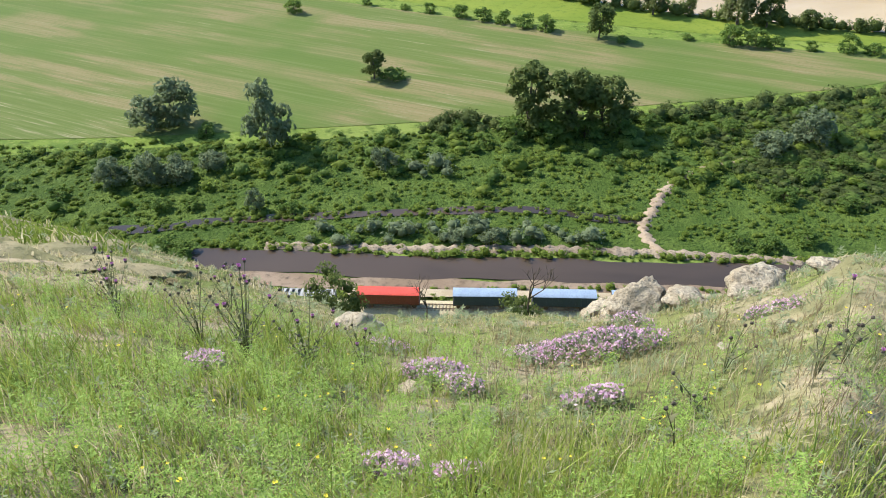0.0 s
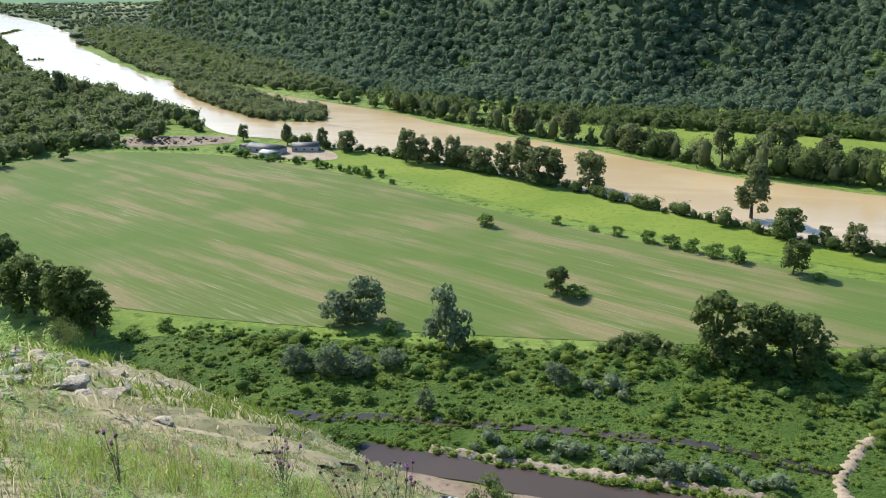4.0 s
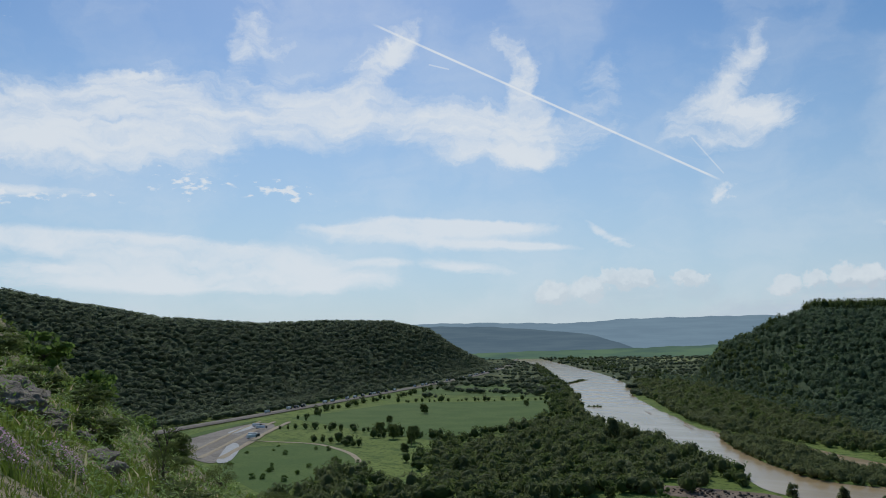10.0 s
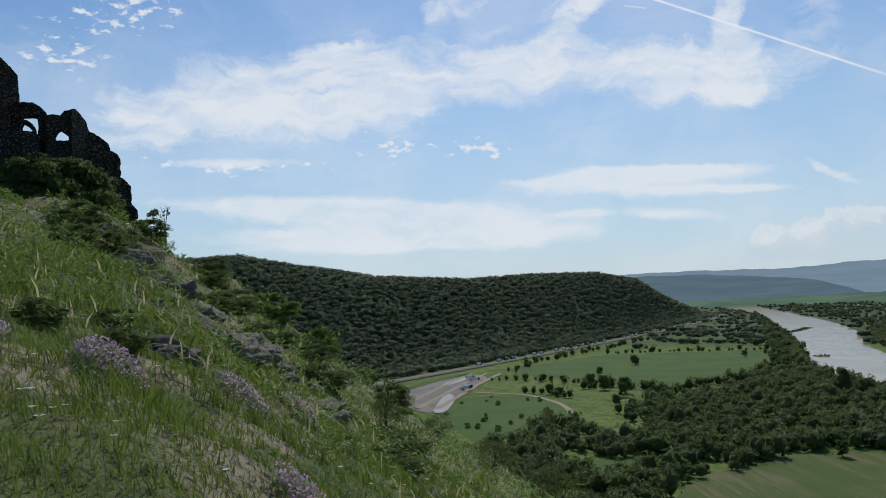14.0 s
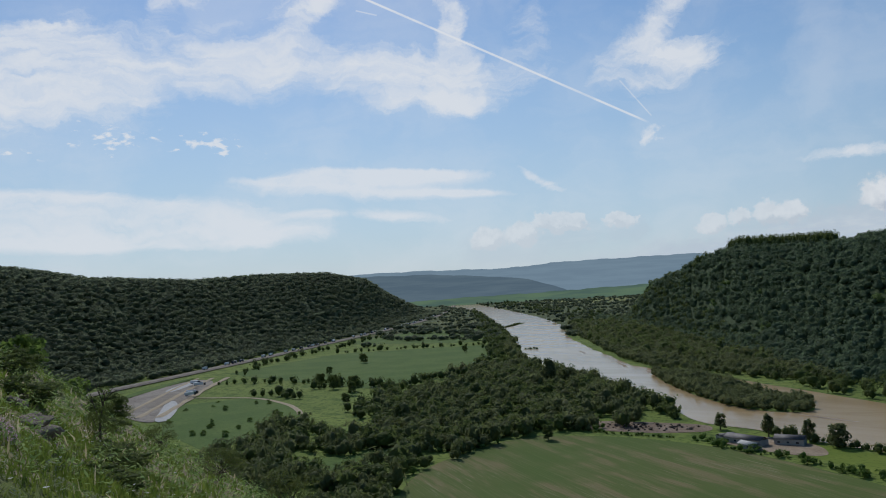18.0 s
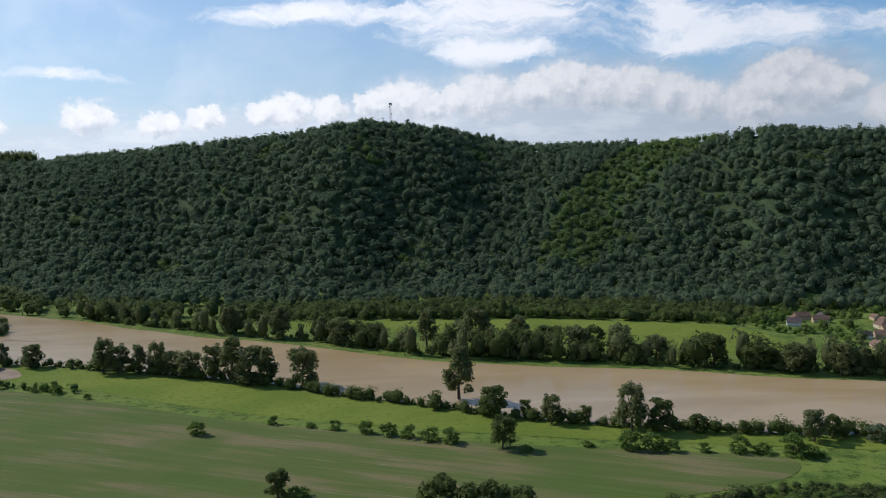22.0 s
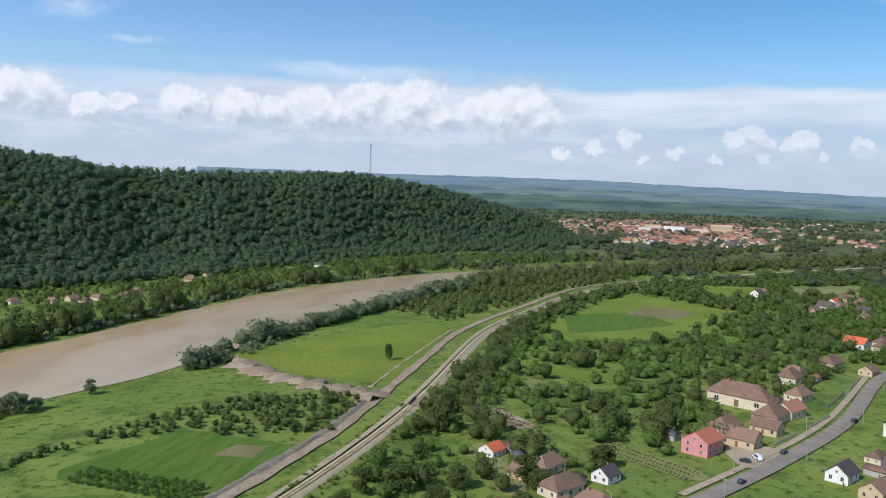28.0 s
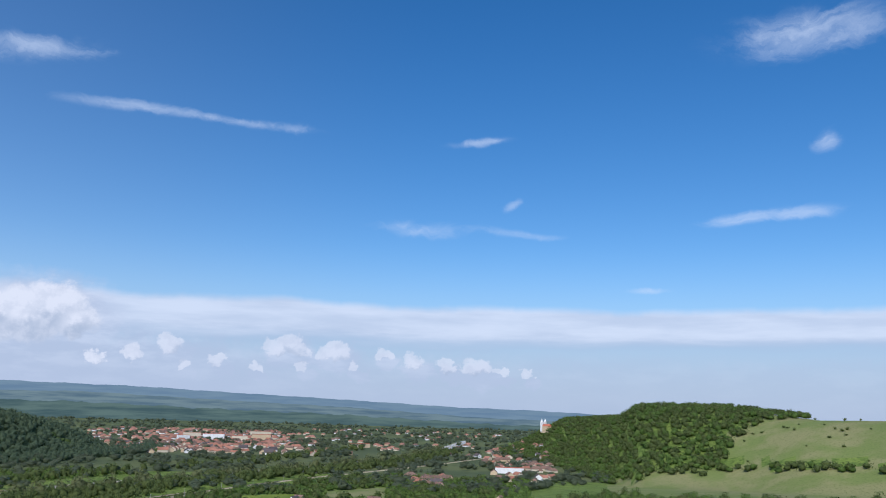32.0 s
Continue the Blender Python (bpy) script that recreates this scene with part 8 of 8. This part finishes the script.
for q, (x, y, rx, ry, n) in enumerate(((1.62, 6.9, 0.75, 0.40, 1500), (1.0, 7.2, 0.35, 0.2, 350), (-0.1, 5.9, 0.32, 0.3, 600), (0.15, 5.5, 0.2, 0.2, 250), (-1.95, 5.25, 0.14, 0.25, 300), (-0.3, 3.3, 0.18, 0.14, 350), (0.05, 3.15, 0.16, 0.12, 300), (1.1, 4.6, 0.25, 0.15, 260), (-0.62, 7.6, 0.3, 0.2, 250),
                                       (3.6, 7.3, 0.3, 0.25, 260), (2.5, 8.7, 0.3, 0.2, 250), (-9.2, 0.9, 0.5, 0.35, 700), (-11.1, 2.7, 0.45, 0.3, 450), (-9.6, -0.4, 0.5, 0.4, 600), (-7.0, 2.2, 0.35, 0.25, 350), (-13.5, 4.2, 0.5, 0.3, 350), (-5.6, 1.9, 0.25, 0.2, 260))):
    thyme(x, y, rx, ry, n, 600 + q)


def flower_heads(name, label, x, y, tall, size, mat, group_kind="stuff"):
    n = len(x)
    z = land(x, y) + tall
    P = np.column_stack([x, y, z])
    V, F = [], []
    for q in range(5):
        a = q * 1.2566 + rng.uniform(0, 1, n)
        b = a + 1.0
        s = size[:, None]
        V.append(np.stack([P, P + np.column_stack([np.cos(a), np.sin(a), np.full(n, 0.25)]) * s, P + np.column_stack([np.cos(b), np.sin(b), np.full(n, 0.25)]) * s], 1).reshape(-1, 3))
    V = np.vstack(V)
    stem_a, stem_b = np.column_stack([x - 0.002, y, land(x, y)]), np.column_stack([x + 0.002, y, land(x, y)])
    tagged(solid(name, V, np.arange(len(V)).reshape(-1, 3), M[mat]), label, "flowers", kind="stuff")
    SV = np.stack([stem_a, stem_b, P], 1).reshape(-1, 3)
    tagged(solid("flower_stems", SV, np.arange(len(SV)).reshape(-1, 3), M["stem"]), "thin green flower stems", "plants", kind="stuff")


x, y = sow(170, -35, 35, 2.0, 7)
k1 = wave(x, y, 1.7) > 0.1
flower_heads("yellow_flowers", "small yellow flowers in the grass", x[k1], y[k1], rng.uniform(0.25, 0.45, k1.sum()), rng.uniform(0.007, 0.013, k1.sum()), "yellow")
x, y = sow(420, 46, 96, 5, 24)
k1 = wave(x, y, 4.0) > 0.1
flower_heads("daisies", "scattered white daisies on the slope", x[k1], y[k1], rng.uniform(0.25, 0.45, k1.sum()), rng.uniform(0.02, 0.035, k1.sum()), "daisy")


tuft_bm = bmesh.new()
for p in range(11):
    d = Vector((math.cos(p * 2.4) * 0.55, math.sin(p * 2.4) * 0.55, 1.0 if p else 1.6)).normalized()
    rod(tuft_bm, (0, 0, 0), d * 0.030, 0.003, 0.005, 3)
TUFT = bpy.data.meshes.new("flower_head")
tuft_bm.to_mesh(TUFT)
tuft_bm.free()
TUFT.materials.append(M["purple"])


def thistle(x, y, tall, heads, seed, label="tall branched thistle with purple flower heads"):
    r = np.random.default_rng(seed)
    root = thing("thistle", label, "thistle", "thistles", at=Matrix.Translation((x, y, stand(x, y, -0.03))))
    bm, hb = bmesh.new(), bmesh.new()
    for q in range(heads):
        a = r.uniform(0, 6.283)
        sp = r.uniform(0.1, 0.42) * tall
        fork = Vector((math.cos(a) * sp * 0.25, math.sin(a) * sp * 0.25, tall * r.uniform(0.3, 0.5)))
        tip = Vector((math.cos(a) * sp, math.sin(a) * sp, tall * r.uniform(0.7, 1.05)))
        rod(bm, (0, 0, 0), fork, 0.005, 0.0035, 4)
        rod(bm, fork, tip, 0.0035, 0.002, 4)
        bmesh.ops.create_icosphere(hb, subdivisions=1, radius=0.016, matrix=Matrix.Translation(tip))
        if r.random() < 0.28:
            fh = new("flower_head", TUFT)
            fh.parent = root
            fh.matrix_basis = Matrix.Translation(tip)
        for p in range(5):
            u = r.random()
            c = fork.lerp(tip, u) * r.uniform(0.5, 1)
            d = Vector((r.normal(), r.normal(), 0.3)).normalized() * 0.07
            e = d.cross(Vector((0, 0, 1))).normalized() * 0.012
            bm.faces.new([bm.verts.new(v) for v in (c, c + d * 0.5 + e, c + d, c + d * 0.5 - e)])
    part("stem", bm, M["stem"], root)
    tagged(part("seed_head", hb, M["bark"], root), kind="stuff")


for q, (x, y, h, n) in enumerate(((-1.7, 5.6, 0.95, 16), (-1.25, 5.9, 0.85, 12), (-2.3, 6.2, 0.8, 10), (-3.2, 6.6, 0.7, 8), (-3.6, 7.4, 0.7, 8), (2.4, 4.1, 0.55, 5), (2.15, 4.9, 0.6, 4), (2.8, 4.5, 0.6, 5), (3.1, 4.2, 0.5, 4), (1.7, 4.2, 0.45, 3), (-0.8, 6.4, 0.6, 6), (-2.6, 8.2, 0.6, 6), (1.35, 3.5, 0.4, 2), (-5.5, 3.6, 0.6, 5), (-4.0, 5.2, 0.55, 5))):
    thistle(x, y, h, n, 700 + q)

# shrubs on the hillside
for kind, x, y, sc, wd, lab in (("thicket", -2.2, 13.6, 0.36, 0.62, "airy green shrub on the brow of the hill"), ("thicket", 1.55, 13.5, 0.24, 0.7, "leafy shrub at the foot of a dead sapling"), ("bush", -70, 20, 0.9, 1.0, "dark round bush on the skyline of the slope"), ("bush", -58, 19.5, 0.75, 1.0, "dark round bush on the slope"), ("bush", -52, 20.5, 0.5, 1.0, "dark round bush on the slope"),
                                ("hill_shrub", -43, 19, 0.7, 1.0, "dark bush on the lower slope"), ("hill_shrub", -40, 20, 0.6, 1.1, "dark bush on the lower slope"), ("hill_shrub", -36, 21, 0.8, 1.1, "light bush on the lower slope"), ("hill_shrub", -32, 22, 0.9, 1.2, "light bush on the lower slope"), ("hill_shrub", -30, 25, 0.9, 1.1, "light bush on the lower slope"), ("hill_shrub", -26, 24, 0.7, 1.1, "low bush on the brow"), ("hill_shrub", -33, 27, 1.1, 1.1, "light green shrub on the brow"),
                                ("hill_shrub", -13, 24, 0.6, 1.0, "dark shrub on the slope"), ("hill_shrub", -17, 26, 0.7, 1.0, "dark shrub on the slope"), ("hill_shrub", -20, 24, 0.6, 1.1, "dark shrub on the slope"),
                                ("fruit_tree", -99, 13.5, 0.95, 0.9, "small tree beside the castle wall"), ("hill_shrub", -24, 10.2, 0.5, 0.7, "thin dark sapling on the slope")):
    plant(kind, x, y, sc, wd, lab)
for x, y, sc, wd in ((-47.4, 11.5, 0.9, 1.2), (-51, 10.7, 0.8, 1.2), (-42, 18.2, 1.0, 1.2), (-72.8, 15.3, 1.2, 1.3), (-62, 13, 1.0, 1.3), (-56, 8, 0.9, 1.4), (-40, 4.2, 0.8, 1.5), (-36, 3.4, 0.7, 1.5), (-33, 2.0, 0.7, 1.6), (-45, 5.5, 0.9, 1.5), (-50, 4.5, 1.0, 1.5), (-54, 3.4, 1.1, 1.5), (-30, 6.8, 0.6, 1.5), (-27, 7.4, 0.6, 1.5), (-24, 8.2, 0.6, 1.5), (-11.8, 0.3, 0.26, 1.5), (-12.8, 1.3, 0.24, 1.6), (-10.2, 1.1, 0.22, 1.6), (-22, 9.5, 0.5, 1.4), (-18, 8, 0.45, 1.5), (-15, 6.5, 0.4, 1.5), (-38, 12.5, 0.7, 1.4), (-33, 14, 0.7, 1.4), (-46, 15.5, 0.8, 1.3)):
    plant("thicket", x, y, sc * 0.42, wd, "low dark green shrub on the grassy slope", "shrubs on the slope")
for q in range(60):
    u = rng.random()
    x, y = -34 - 22 * u + rng.normal(0, 1.2), 3.8 + 1.6 * u + rng.normal(0, 0.9)
    boulder("crag", "dark weathered rock sticking out of the grassy slope", x, y, 0.3 + 0.9 * rng.random() ** 2, 900 + q, "dark_rock", 0.5, 0.35, "rock band on the slope")
for px, py, d, s in ((60, 330, 101, 1.2), (95, 345, 101, 1.5), (130, 350, 101, 1.6), (160, 365, 101, 1.4), (180, 385, 101, 1.1), (75, 310, 103, 1.1), (120, 315, 103, 1.2), (150, 330, 103, 1.2), (110, 375, 99, 1.1), (150, 395, 99, 1.1), (70, 365, 99, 1.1), (30, 345, 99, 1.0), (45, 335, 101, 0.8)):
    c = at_castle(px, py, d)
    ob = plant("thicket", float(c[0]), float(c[1]), s * 1.35, 1.0, "dense dark shrub below the castle wall", "shrubs below the castle")
    ob.location.z = float(c[2]) - 2.4 * s


def bare_tree(x, y, h, seed, label, leaf_n, z=None):
    """A thin half-dead tree with bare twigs."""
    r = np.random.default_rng(seed)
    root = thing("bare_tree", label, "tree", at=Matrix.Translation((x, y, stand(x, y, -0.1) if z is None else z)))
    bm = bmesh.new()
    tips = []

    def grow_limb(p, d, length, rad, depth):
        e = p + d * length
        rod(bm, p, e, rad, rad * 0.6, 5)
        if depth == 0:
            tips.append(e)
            return
        for q in range(3):
            nd = (d + Vector((r.normal(0, 0.5), r.normal(0, 0.5), r.normal(0.1, 0.3)))).normalized()
            grow_limb(e, nd, length * r.uniform(0.55, 0.8), rad * 0.55, depth - 1)

    grow_limb(Vector((0, 0, 0)), Vector((0.05, 0, 1)), h * 0.36, h * 0.018, 3)
    part("trunk", bm, M["bark"], root)
    if leaf_n:
        C = np.array([t[:] for t in tips if t.z < h * 0.75][:12] or [tips[0][:]])
        V, F = leaves(r, C, np.full((len(C), 3), h * 0.07), leaf_n, h * 0.022)
        solid("crown", V, F, M["oak"], root)


bare_tree(-102.5, 16.3, 6.5, 31, "half-dead tree with bare twigs beside the castle", 260, 107.2)
bare_tree(1.65, 13.3, 1.7, 33, "dead bare sapling on the brow of the hill", 0)
bare_tree(-0.35, 13.2, 1.2, 35, "thin dead sapling on the brow of the hill", 0)
bare_tree(-24.5, 10.4, 2.2, 34, "small bare sapling on the slope", 30)

# ---- goods train, masts, churches, cars ----
for nm, cc in (("paint_blue", (0.035, 0.05, 0.075)), ("roof_blue", (0.27, 0.34, 0.43)), ("paint_red", (0.20, 0.045, 0.035)), ("roof_red", (0.62, 0.07, 0.04)), ("grey_metal", (0.36, 0.35, 0.32))):
    M[nm] = two_scale(nm, cc, tuple(v * 0.88 for v in cc), tuple(v * 0.6 for v in cc), 0.5, 3.0, 0.5, 0.1, 0.02, 0.4)


def rail_at(x):
    i_ = int(np.argmin(np.abs(RP[:, 0] - x)))
    return RP[i_], math.degrees(math.atan2(RT[i_, 1], RT[i_, 0]))


def wagon(x, length, body, roof, label, covered=True):
    (cx, cy), turn = rail_at(x)
    root = thing("goods_wagon", label, "wagon", "goods train", at=pose(cx, cy, 1.3, 0, 0, turn))
    l = length / 2
    bm = bmesh.new()
    box(bm, -l, l, -1.25, 1.25, 0.95, 1.2, 0.03)
    part("chassis", bm, M["rust"], root)
    bm = bmesh.new()
    if covered:
        box(bm, -l + 0.1, l - 0.1, -1.35, 1.35, 1.2, 3.5, 0.04)
        shell = part("body", bm, M[body], root)
        for q in range(-5, 6):
            for sy in (-1, 1):
                bm = bmesh.new()
                box(bm, q * l / 5.6 - 0.05, q * l / 5.6 + 0.05, sy * 1.37 - 0.04, sy * 1.37 + 0.04, 1.2, 3.45)
                part("rib", bm, M[body], shell)
        V = []
        for sx in (-l, l):
            for q in range(7):
                a = math.pi * q / 6
                V.append((sx, math.cos(a) * 1.5, 3.46 + math.sin(a) * 0.24))
        F = [(q, q + 1, q + 8, q + 7) for q in range(6)]
        solid("roof", V, F, M[roof], root)
    else:
        for y0, y1 in ((-1.35, -1.25), (1.25, 1.35)):
            box(bm, -l + 0.1, l - 0.1, y0, y1, 1.2, 2.5)
        for sx in (-l + 0.1, l - 0.2):
            box(bm, sx, sx + 0.1, -1.25, 1.25, 1.2, 2.5)
        box(bm, -l + 0.2, l - 0.2, -1.25, 1.25, 1.2, 1.9)
        part("body", bm, M[body], root)
        for q in range(-4, 5):
            bm = bmesh.new()
            box(bm, q * l / 4.6 - 0.3, q * l / 4.6 + 0.3, -1.3, 1.3, 2.45, 2.6, 0.02)
            part("crate", bm, M["grey_metal"], root)
    for sx in (-l * 0.68, l * 0.68):
        for k_ in (-0.9, 0.9):
            bm = bmesh.new()
            bmesh.ops.create_cone(bm, cap_ends=True, segments=16, radius1=0.46, radius2=0.46, depth=1.62, matrix=Matrix.Translation((sx + k_, 0, 0.46)) @ Matrix.Rotation(math.pi / 2, 4, "X"))
            part("wheelset", bm, M["rust"], root)


BLUE, RED = ("paint_blue", "roof_blue", "dark blue covered goods wagon with a pale blue roof", True), ("paint_red", "roof_red", "brown-red covered goods wagon with a bright red roof", True)
FLAT = ("grey_metal", "roof_blue", "short grey open wagon with slatted load", False)
for x, ln, (bd, rf, lab, cov) in ((-41.0, 12.4, RED), (-27.5, 11.0, FLAT), (-9.4, 12.4, RED), (7.5, 12.6, BLUE), (24.7, 12.6, BLUE), (38.6, 12.6, BLUE)):
    wagon(x, ln, bd, rf, lab, cov)


def lattice_mast(b, d, foot, top, label):
    """A slim lattice mast with guy ropes, dishes and a head frame."""
    x, y = xy(b, d)
    z0, z1 = float(land(x, y)), EYE + d * math.tan(radians(top))
    root = thing("radio_mast", label, "radio mast", at=Matrix.Translation((x, y, z0)))
    h = z1 - z0
    wd = 1.1
    for sx, sy in ((-1, -1), (1, -1), (1, 1), (-1, 1)):
        bm = bmesh.new()
        rod(bm, (sx * wd, sy * wd, -0.5), (sx * wd * 0.6, sy * wd * 0.6, h), 0.16, 0.12, 5)
        part("leg", bm, M["grey_metal"], root)
    bm = bmesh.new()
    n = int(h / 3)
    for q in range(n):
        za, zb = h * q / n, h * (q + 1) / n
        ca, cb = wd * (1 - 0.4 * q / n), wd * (1 - 0.4 * (q + 1) / n)
        for (ax, ay), (bx, by) in (((-1, -1), (1, -1)), ((1, -1), (1, 1)), ((1, 1), (-1, 1)), ((-1, 1), (-1, -1))):
            rod(bm, (ax * ca, ay * ca, za), (bx * cb, by * cb, zb), 0.07, 0.07, 4)
            rod(bm, (ax * cb, ay * cb, zb), (bx * cb, by * cb, zb), 0.06, 0.06, 4)
    part("bracing", bm, M["grey_metal"], root)
    for zz, off in ((h * 0.97, 1.3), (h * 0.9, -1.3), (h * 0.62, 1.2)):
        bm = bmesh.new()
        bmesh.ops.create_cone(bm, cap_ends=True, segments=12, radius1=0.9, radius2=0.9, depth=0.7, matrix=Matrix.Translation((off, -0.8, zz)) @ Matrix.Rotation(math.pi / 2, 4, "X"))
        part("dish", bm, M["wall_white"], root)
    bm = bmesh.new()
    box(bm, -1.6, 1.6, -1.6, 1.6, h - 0.2, h + 1.6, 0.1)
    part("head", bm, M["grey_metal"], root)


lattice_mast(-3.53, 1045, 4.0, 5.2, "slim radio mast on the wooded summit")
lattice_mast(-40.25, 1040, 2.8, 5.1, "tall slim lattice radio mast on the ridge")
lattice_mast(-71.5, 1455, 0.9, 2.75, "tall lattice radio mast with white dishes on the ridge")

M["zinc"] = two_scale("dark_church_roof", (0.075, 0.055, 0.06), (0.10, 0.075, 0.08), (0.05, 0.04, 0.045), 0.4, 3.0, 0.6, 0.1, 0.03)
church = thing("village_church", "small white village church with a baroque steeple and dark roof", "church", at=pose(389, -112, 0.2, 0, 0, -32))
bm = bmesh.new()
box(bm, -8, 8, -4, 4, -0.5, 6)
part("wall", bm, M["wall_white"], church)
solid("roof", [(-8.4, -4.6, 5.6), (8.4, -4.6, 5.6), (8.4, 4.6, 5.6), (-8.4, 4.6, 5.6), (-8.4, 0, 10.5), (6.0, 0, 10.5)], [(0, 1, 5), (0, 5, 4), (2, 3, 4), (2, 4, 5), (1, 2, 5), (3, 0, 4)], M["zinc"], church)
bm = bmesh.new()
box(bm, 6.2, 9.8, -1.8, 1.8, -0.5, 14.0, 0.1)
box(bm, 5.9, 10.1, -2.1, 2.1, 13.6, 14.4, 0.1)
part("steeple", bm, M["wall_white"], church)
bm = bmesh.new()
for z0, z1, r0, r1 in ((14.4, 15.4, 1.9, 2.1), (15.4, 16.8, 2.1, 1.2), (16.8, 18.2, 1.2, 0.8), (18.2, 20.4, 0.85, 0.35), (20.4, 24.0, 0.3, 0.05)):
    rod(bm, (8, 0, z0), (8, 0, z1), r0, r1, 12)
part("spire", bm, M["wall_white"], church)
for z0 in (10.5,):
    for sx, sy in ((0, -1), (0, 1)):
        bm = bmesh.new()
        box(bm, 7.5, 8.5, sy * 1.8 - 0.06, sy * 1.8 + 0.06, z0, z0 + 2.0, 0.02)
        part("louvre", bm, M["pane"], church)
rx_, ry_ = xy(-114.0, 2030)
abbey = thing("hill_church", "twin-towered pale church on the wooded hillside", "church", at=pose(rx_, ry_, float(land(rx_, ry_)) + 6, 0, 0, 20) @ Matrix.Diagonal((0.72, 0.72, 0.72, 1)))
bm = bmesh.new()
box(bm, -16, 16, -9, 9, -8, 14)
part("wall", bm, M["wall_ochre"], abbey)
bm = bmesh.new()
box(bm, -34, -16, -8, 8, -8, 9)
part("wing", bm, M["wall_cream"], abbey)
solid("roof", [(-17, -10, 14), (17, -10, 14), (17, 10, 14), (-17, 10, 14), (-17, 0, 21), (17, 0, 21)], [(0, 1, 5), (0, 5, 4), (2, 3, 4), (2, 4, 5), (1, 2, 5), (3, 0, 4)], M["tile_red"], abbey)
for sy in (-7.5, 7.5):
    bm = bmesh.new()
    box(bm, 9, 17, sy - 3.5, sy + 3.5, -4, 28, 0.2)
    rod(bm, (13, sy, 28), (13, sy, 33), 4.0, 2.0, 10)
    rod(bm, (13, sy, 33), (13, sy, 38), 1.6, 0.2, 8)
    part("tower", bm, M["wall_white"], abbey)

M["tyre"] = two_scale("rubber", (0.025, 0.025, 0.025), (0.035, 0.035, 0.035), (0.02, 0.02, 0.02), 3.0, 12.0)


def car(x, y, turn, mat, label, tall=1.45, l=4.2, z=0.82):
    root = thing("car", label, "car", at=pose(x, y, z, 0, 0, turn))
    h = l / 2
    prof = [(-h, 0.3), (-h, 0.85), (-h + 0.25, 0.95), (-h + 0.6, tall), (h - 1.6, tall), (h - 0.95, 0.95), (h - 0.1, 0.8), (h, 0.3)]
    bm = bmesh.new()
    sides = [[bm.verts.new((p[0], s, p[1])) for p in prof] for s in (-0.85, 0.85)]
    bm.faces.new(sides[0]), bm.faces.new(sides[1][::-1])
    for q in range(len(prof)):
        bm.faces.new((sides[0][q], sides[1][q], sides[1][(q + 1) % len(prof)], sides[0][(q + 1) % len(prof)]))
    bmesh.ops.recalc_face_normals(bm, faces=bm.faces)
    bmesh.ops.bevel(bm, geom=bm.edges[:], offset=0.05, segments=1, affect="EDGES")
    part("body", bm, M[mat], root)
    for sy in (-0.86, 0.86):
        bm = bmesh.new()
        box(bm, -h + 0.75, h - 1.7, min(sy, sy * 1.015), max(sy, sy * 1.015), 0.98, tall - 0.12)
        part("window", bm, M["pane"], root)
    for sx in (-h + 0.8, h - 0.8):
        for sy in (-0.8, 0.8):
            bm = bmesh.new()
            bmesh.ops.create_cone(bm, cap_ends=True, segments=14, radius1=0.32, radius2=0.32, depth=0.22, matrix=Matrix.Translation((sx, sy, 0.32)) @ Matrix.Rotation(math.pi / 2, 4, "X"))
            part("wheel", bm, M["tyre"], root)


M["car_white"] = two_scale("white_car_paint", (0.72, 0.73, 0.74), (0.70, 0.71, 0.72), (0.62, 0.63, 0.64), 1.0, 6.0, 0.3, 0.02, 0.01, 0.5)
M["car_dark"] = two_scale("dark_car_paint", (0.035, 0.04, 0.05), (0.04, 0.045, 0.055), (0.06, 0.06, 0.065), 1.0, 6.0, 0.25, 0.02, 0.01, 0.5)
car(341, -58, -32, "car_dark", "dark car driving on the village road")
car(331, -47, 20, "car_white", "white van parked by the roadside", 2.0, 5.2, 0.5)
car(326, -42, 60, "car_dark", "dark car parked by the roadside", z=0.5)
car(300, -38, -32, "car_dark", "dark car on the village road")
car(402, -97, -32, "car_dark", "dark car on the village road")


def lorry(x, y, turn, mat, label):
    root = thing("lorry", label, "lorry", "vehicles queuing on the highway", at=pose(x, y, 3.0, 0, 0, turn))
    bm = bmesh.new()
    box(bm, -7.0, 3.6, -1.25, 1.25, 0.9, 3.9, 0.08)
    part("trailer", bm, M[mat], root)
    bm = bmesh.new()
    box(bm, 4.0, 6.2, -1.2, 1.2, 0.5, 3.2, 0.25)
    part("cab", bm, M["car_dark"] if mat == "car_white" else M["car_white"], root)
    for sx in (-5.8, -4.4, 5.2):
        bm = bmesh.new()
        bmesh.ops.create_cone(bm, cap_ends=True, segments=10, radius1=0.5, radius2=0.5, depth=2.4, matrix=Matrix.Translation((sx, 0, 0.5)) @ Matrix.Rotation(math.pi / 2, 4, "X"))
        part("wheelset", bm, M["tyre"], root)


HP = spline([(-961, 413), (-1067, 594), (-1277, 941), (-1700, 1600), (-2167, 2208)], 26.0)
for q in range(8, len(HP) - 1):
    if rng.random() < 0.55:
        d_ = HP[q + 1] - HP[q]
        lorry(HP[q, 0] + 2.2, HP[q, 1] - 1.2, math.degrees(math.atan2(d_[1], d_[0])), "car_white" if rng.random() < 0.6 else "paint_blue", "lorry standing in a queue on the highway")
for x, y, t_ in ((-905, 500, 20), (-880, 492, 60), (-812, 445, 30), (-800, 436, 100)):
    lorry(x, y, t_, "car_white", "pale works lorry on the building site")
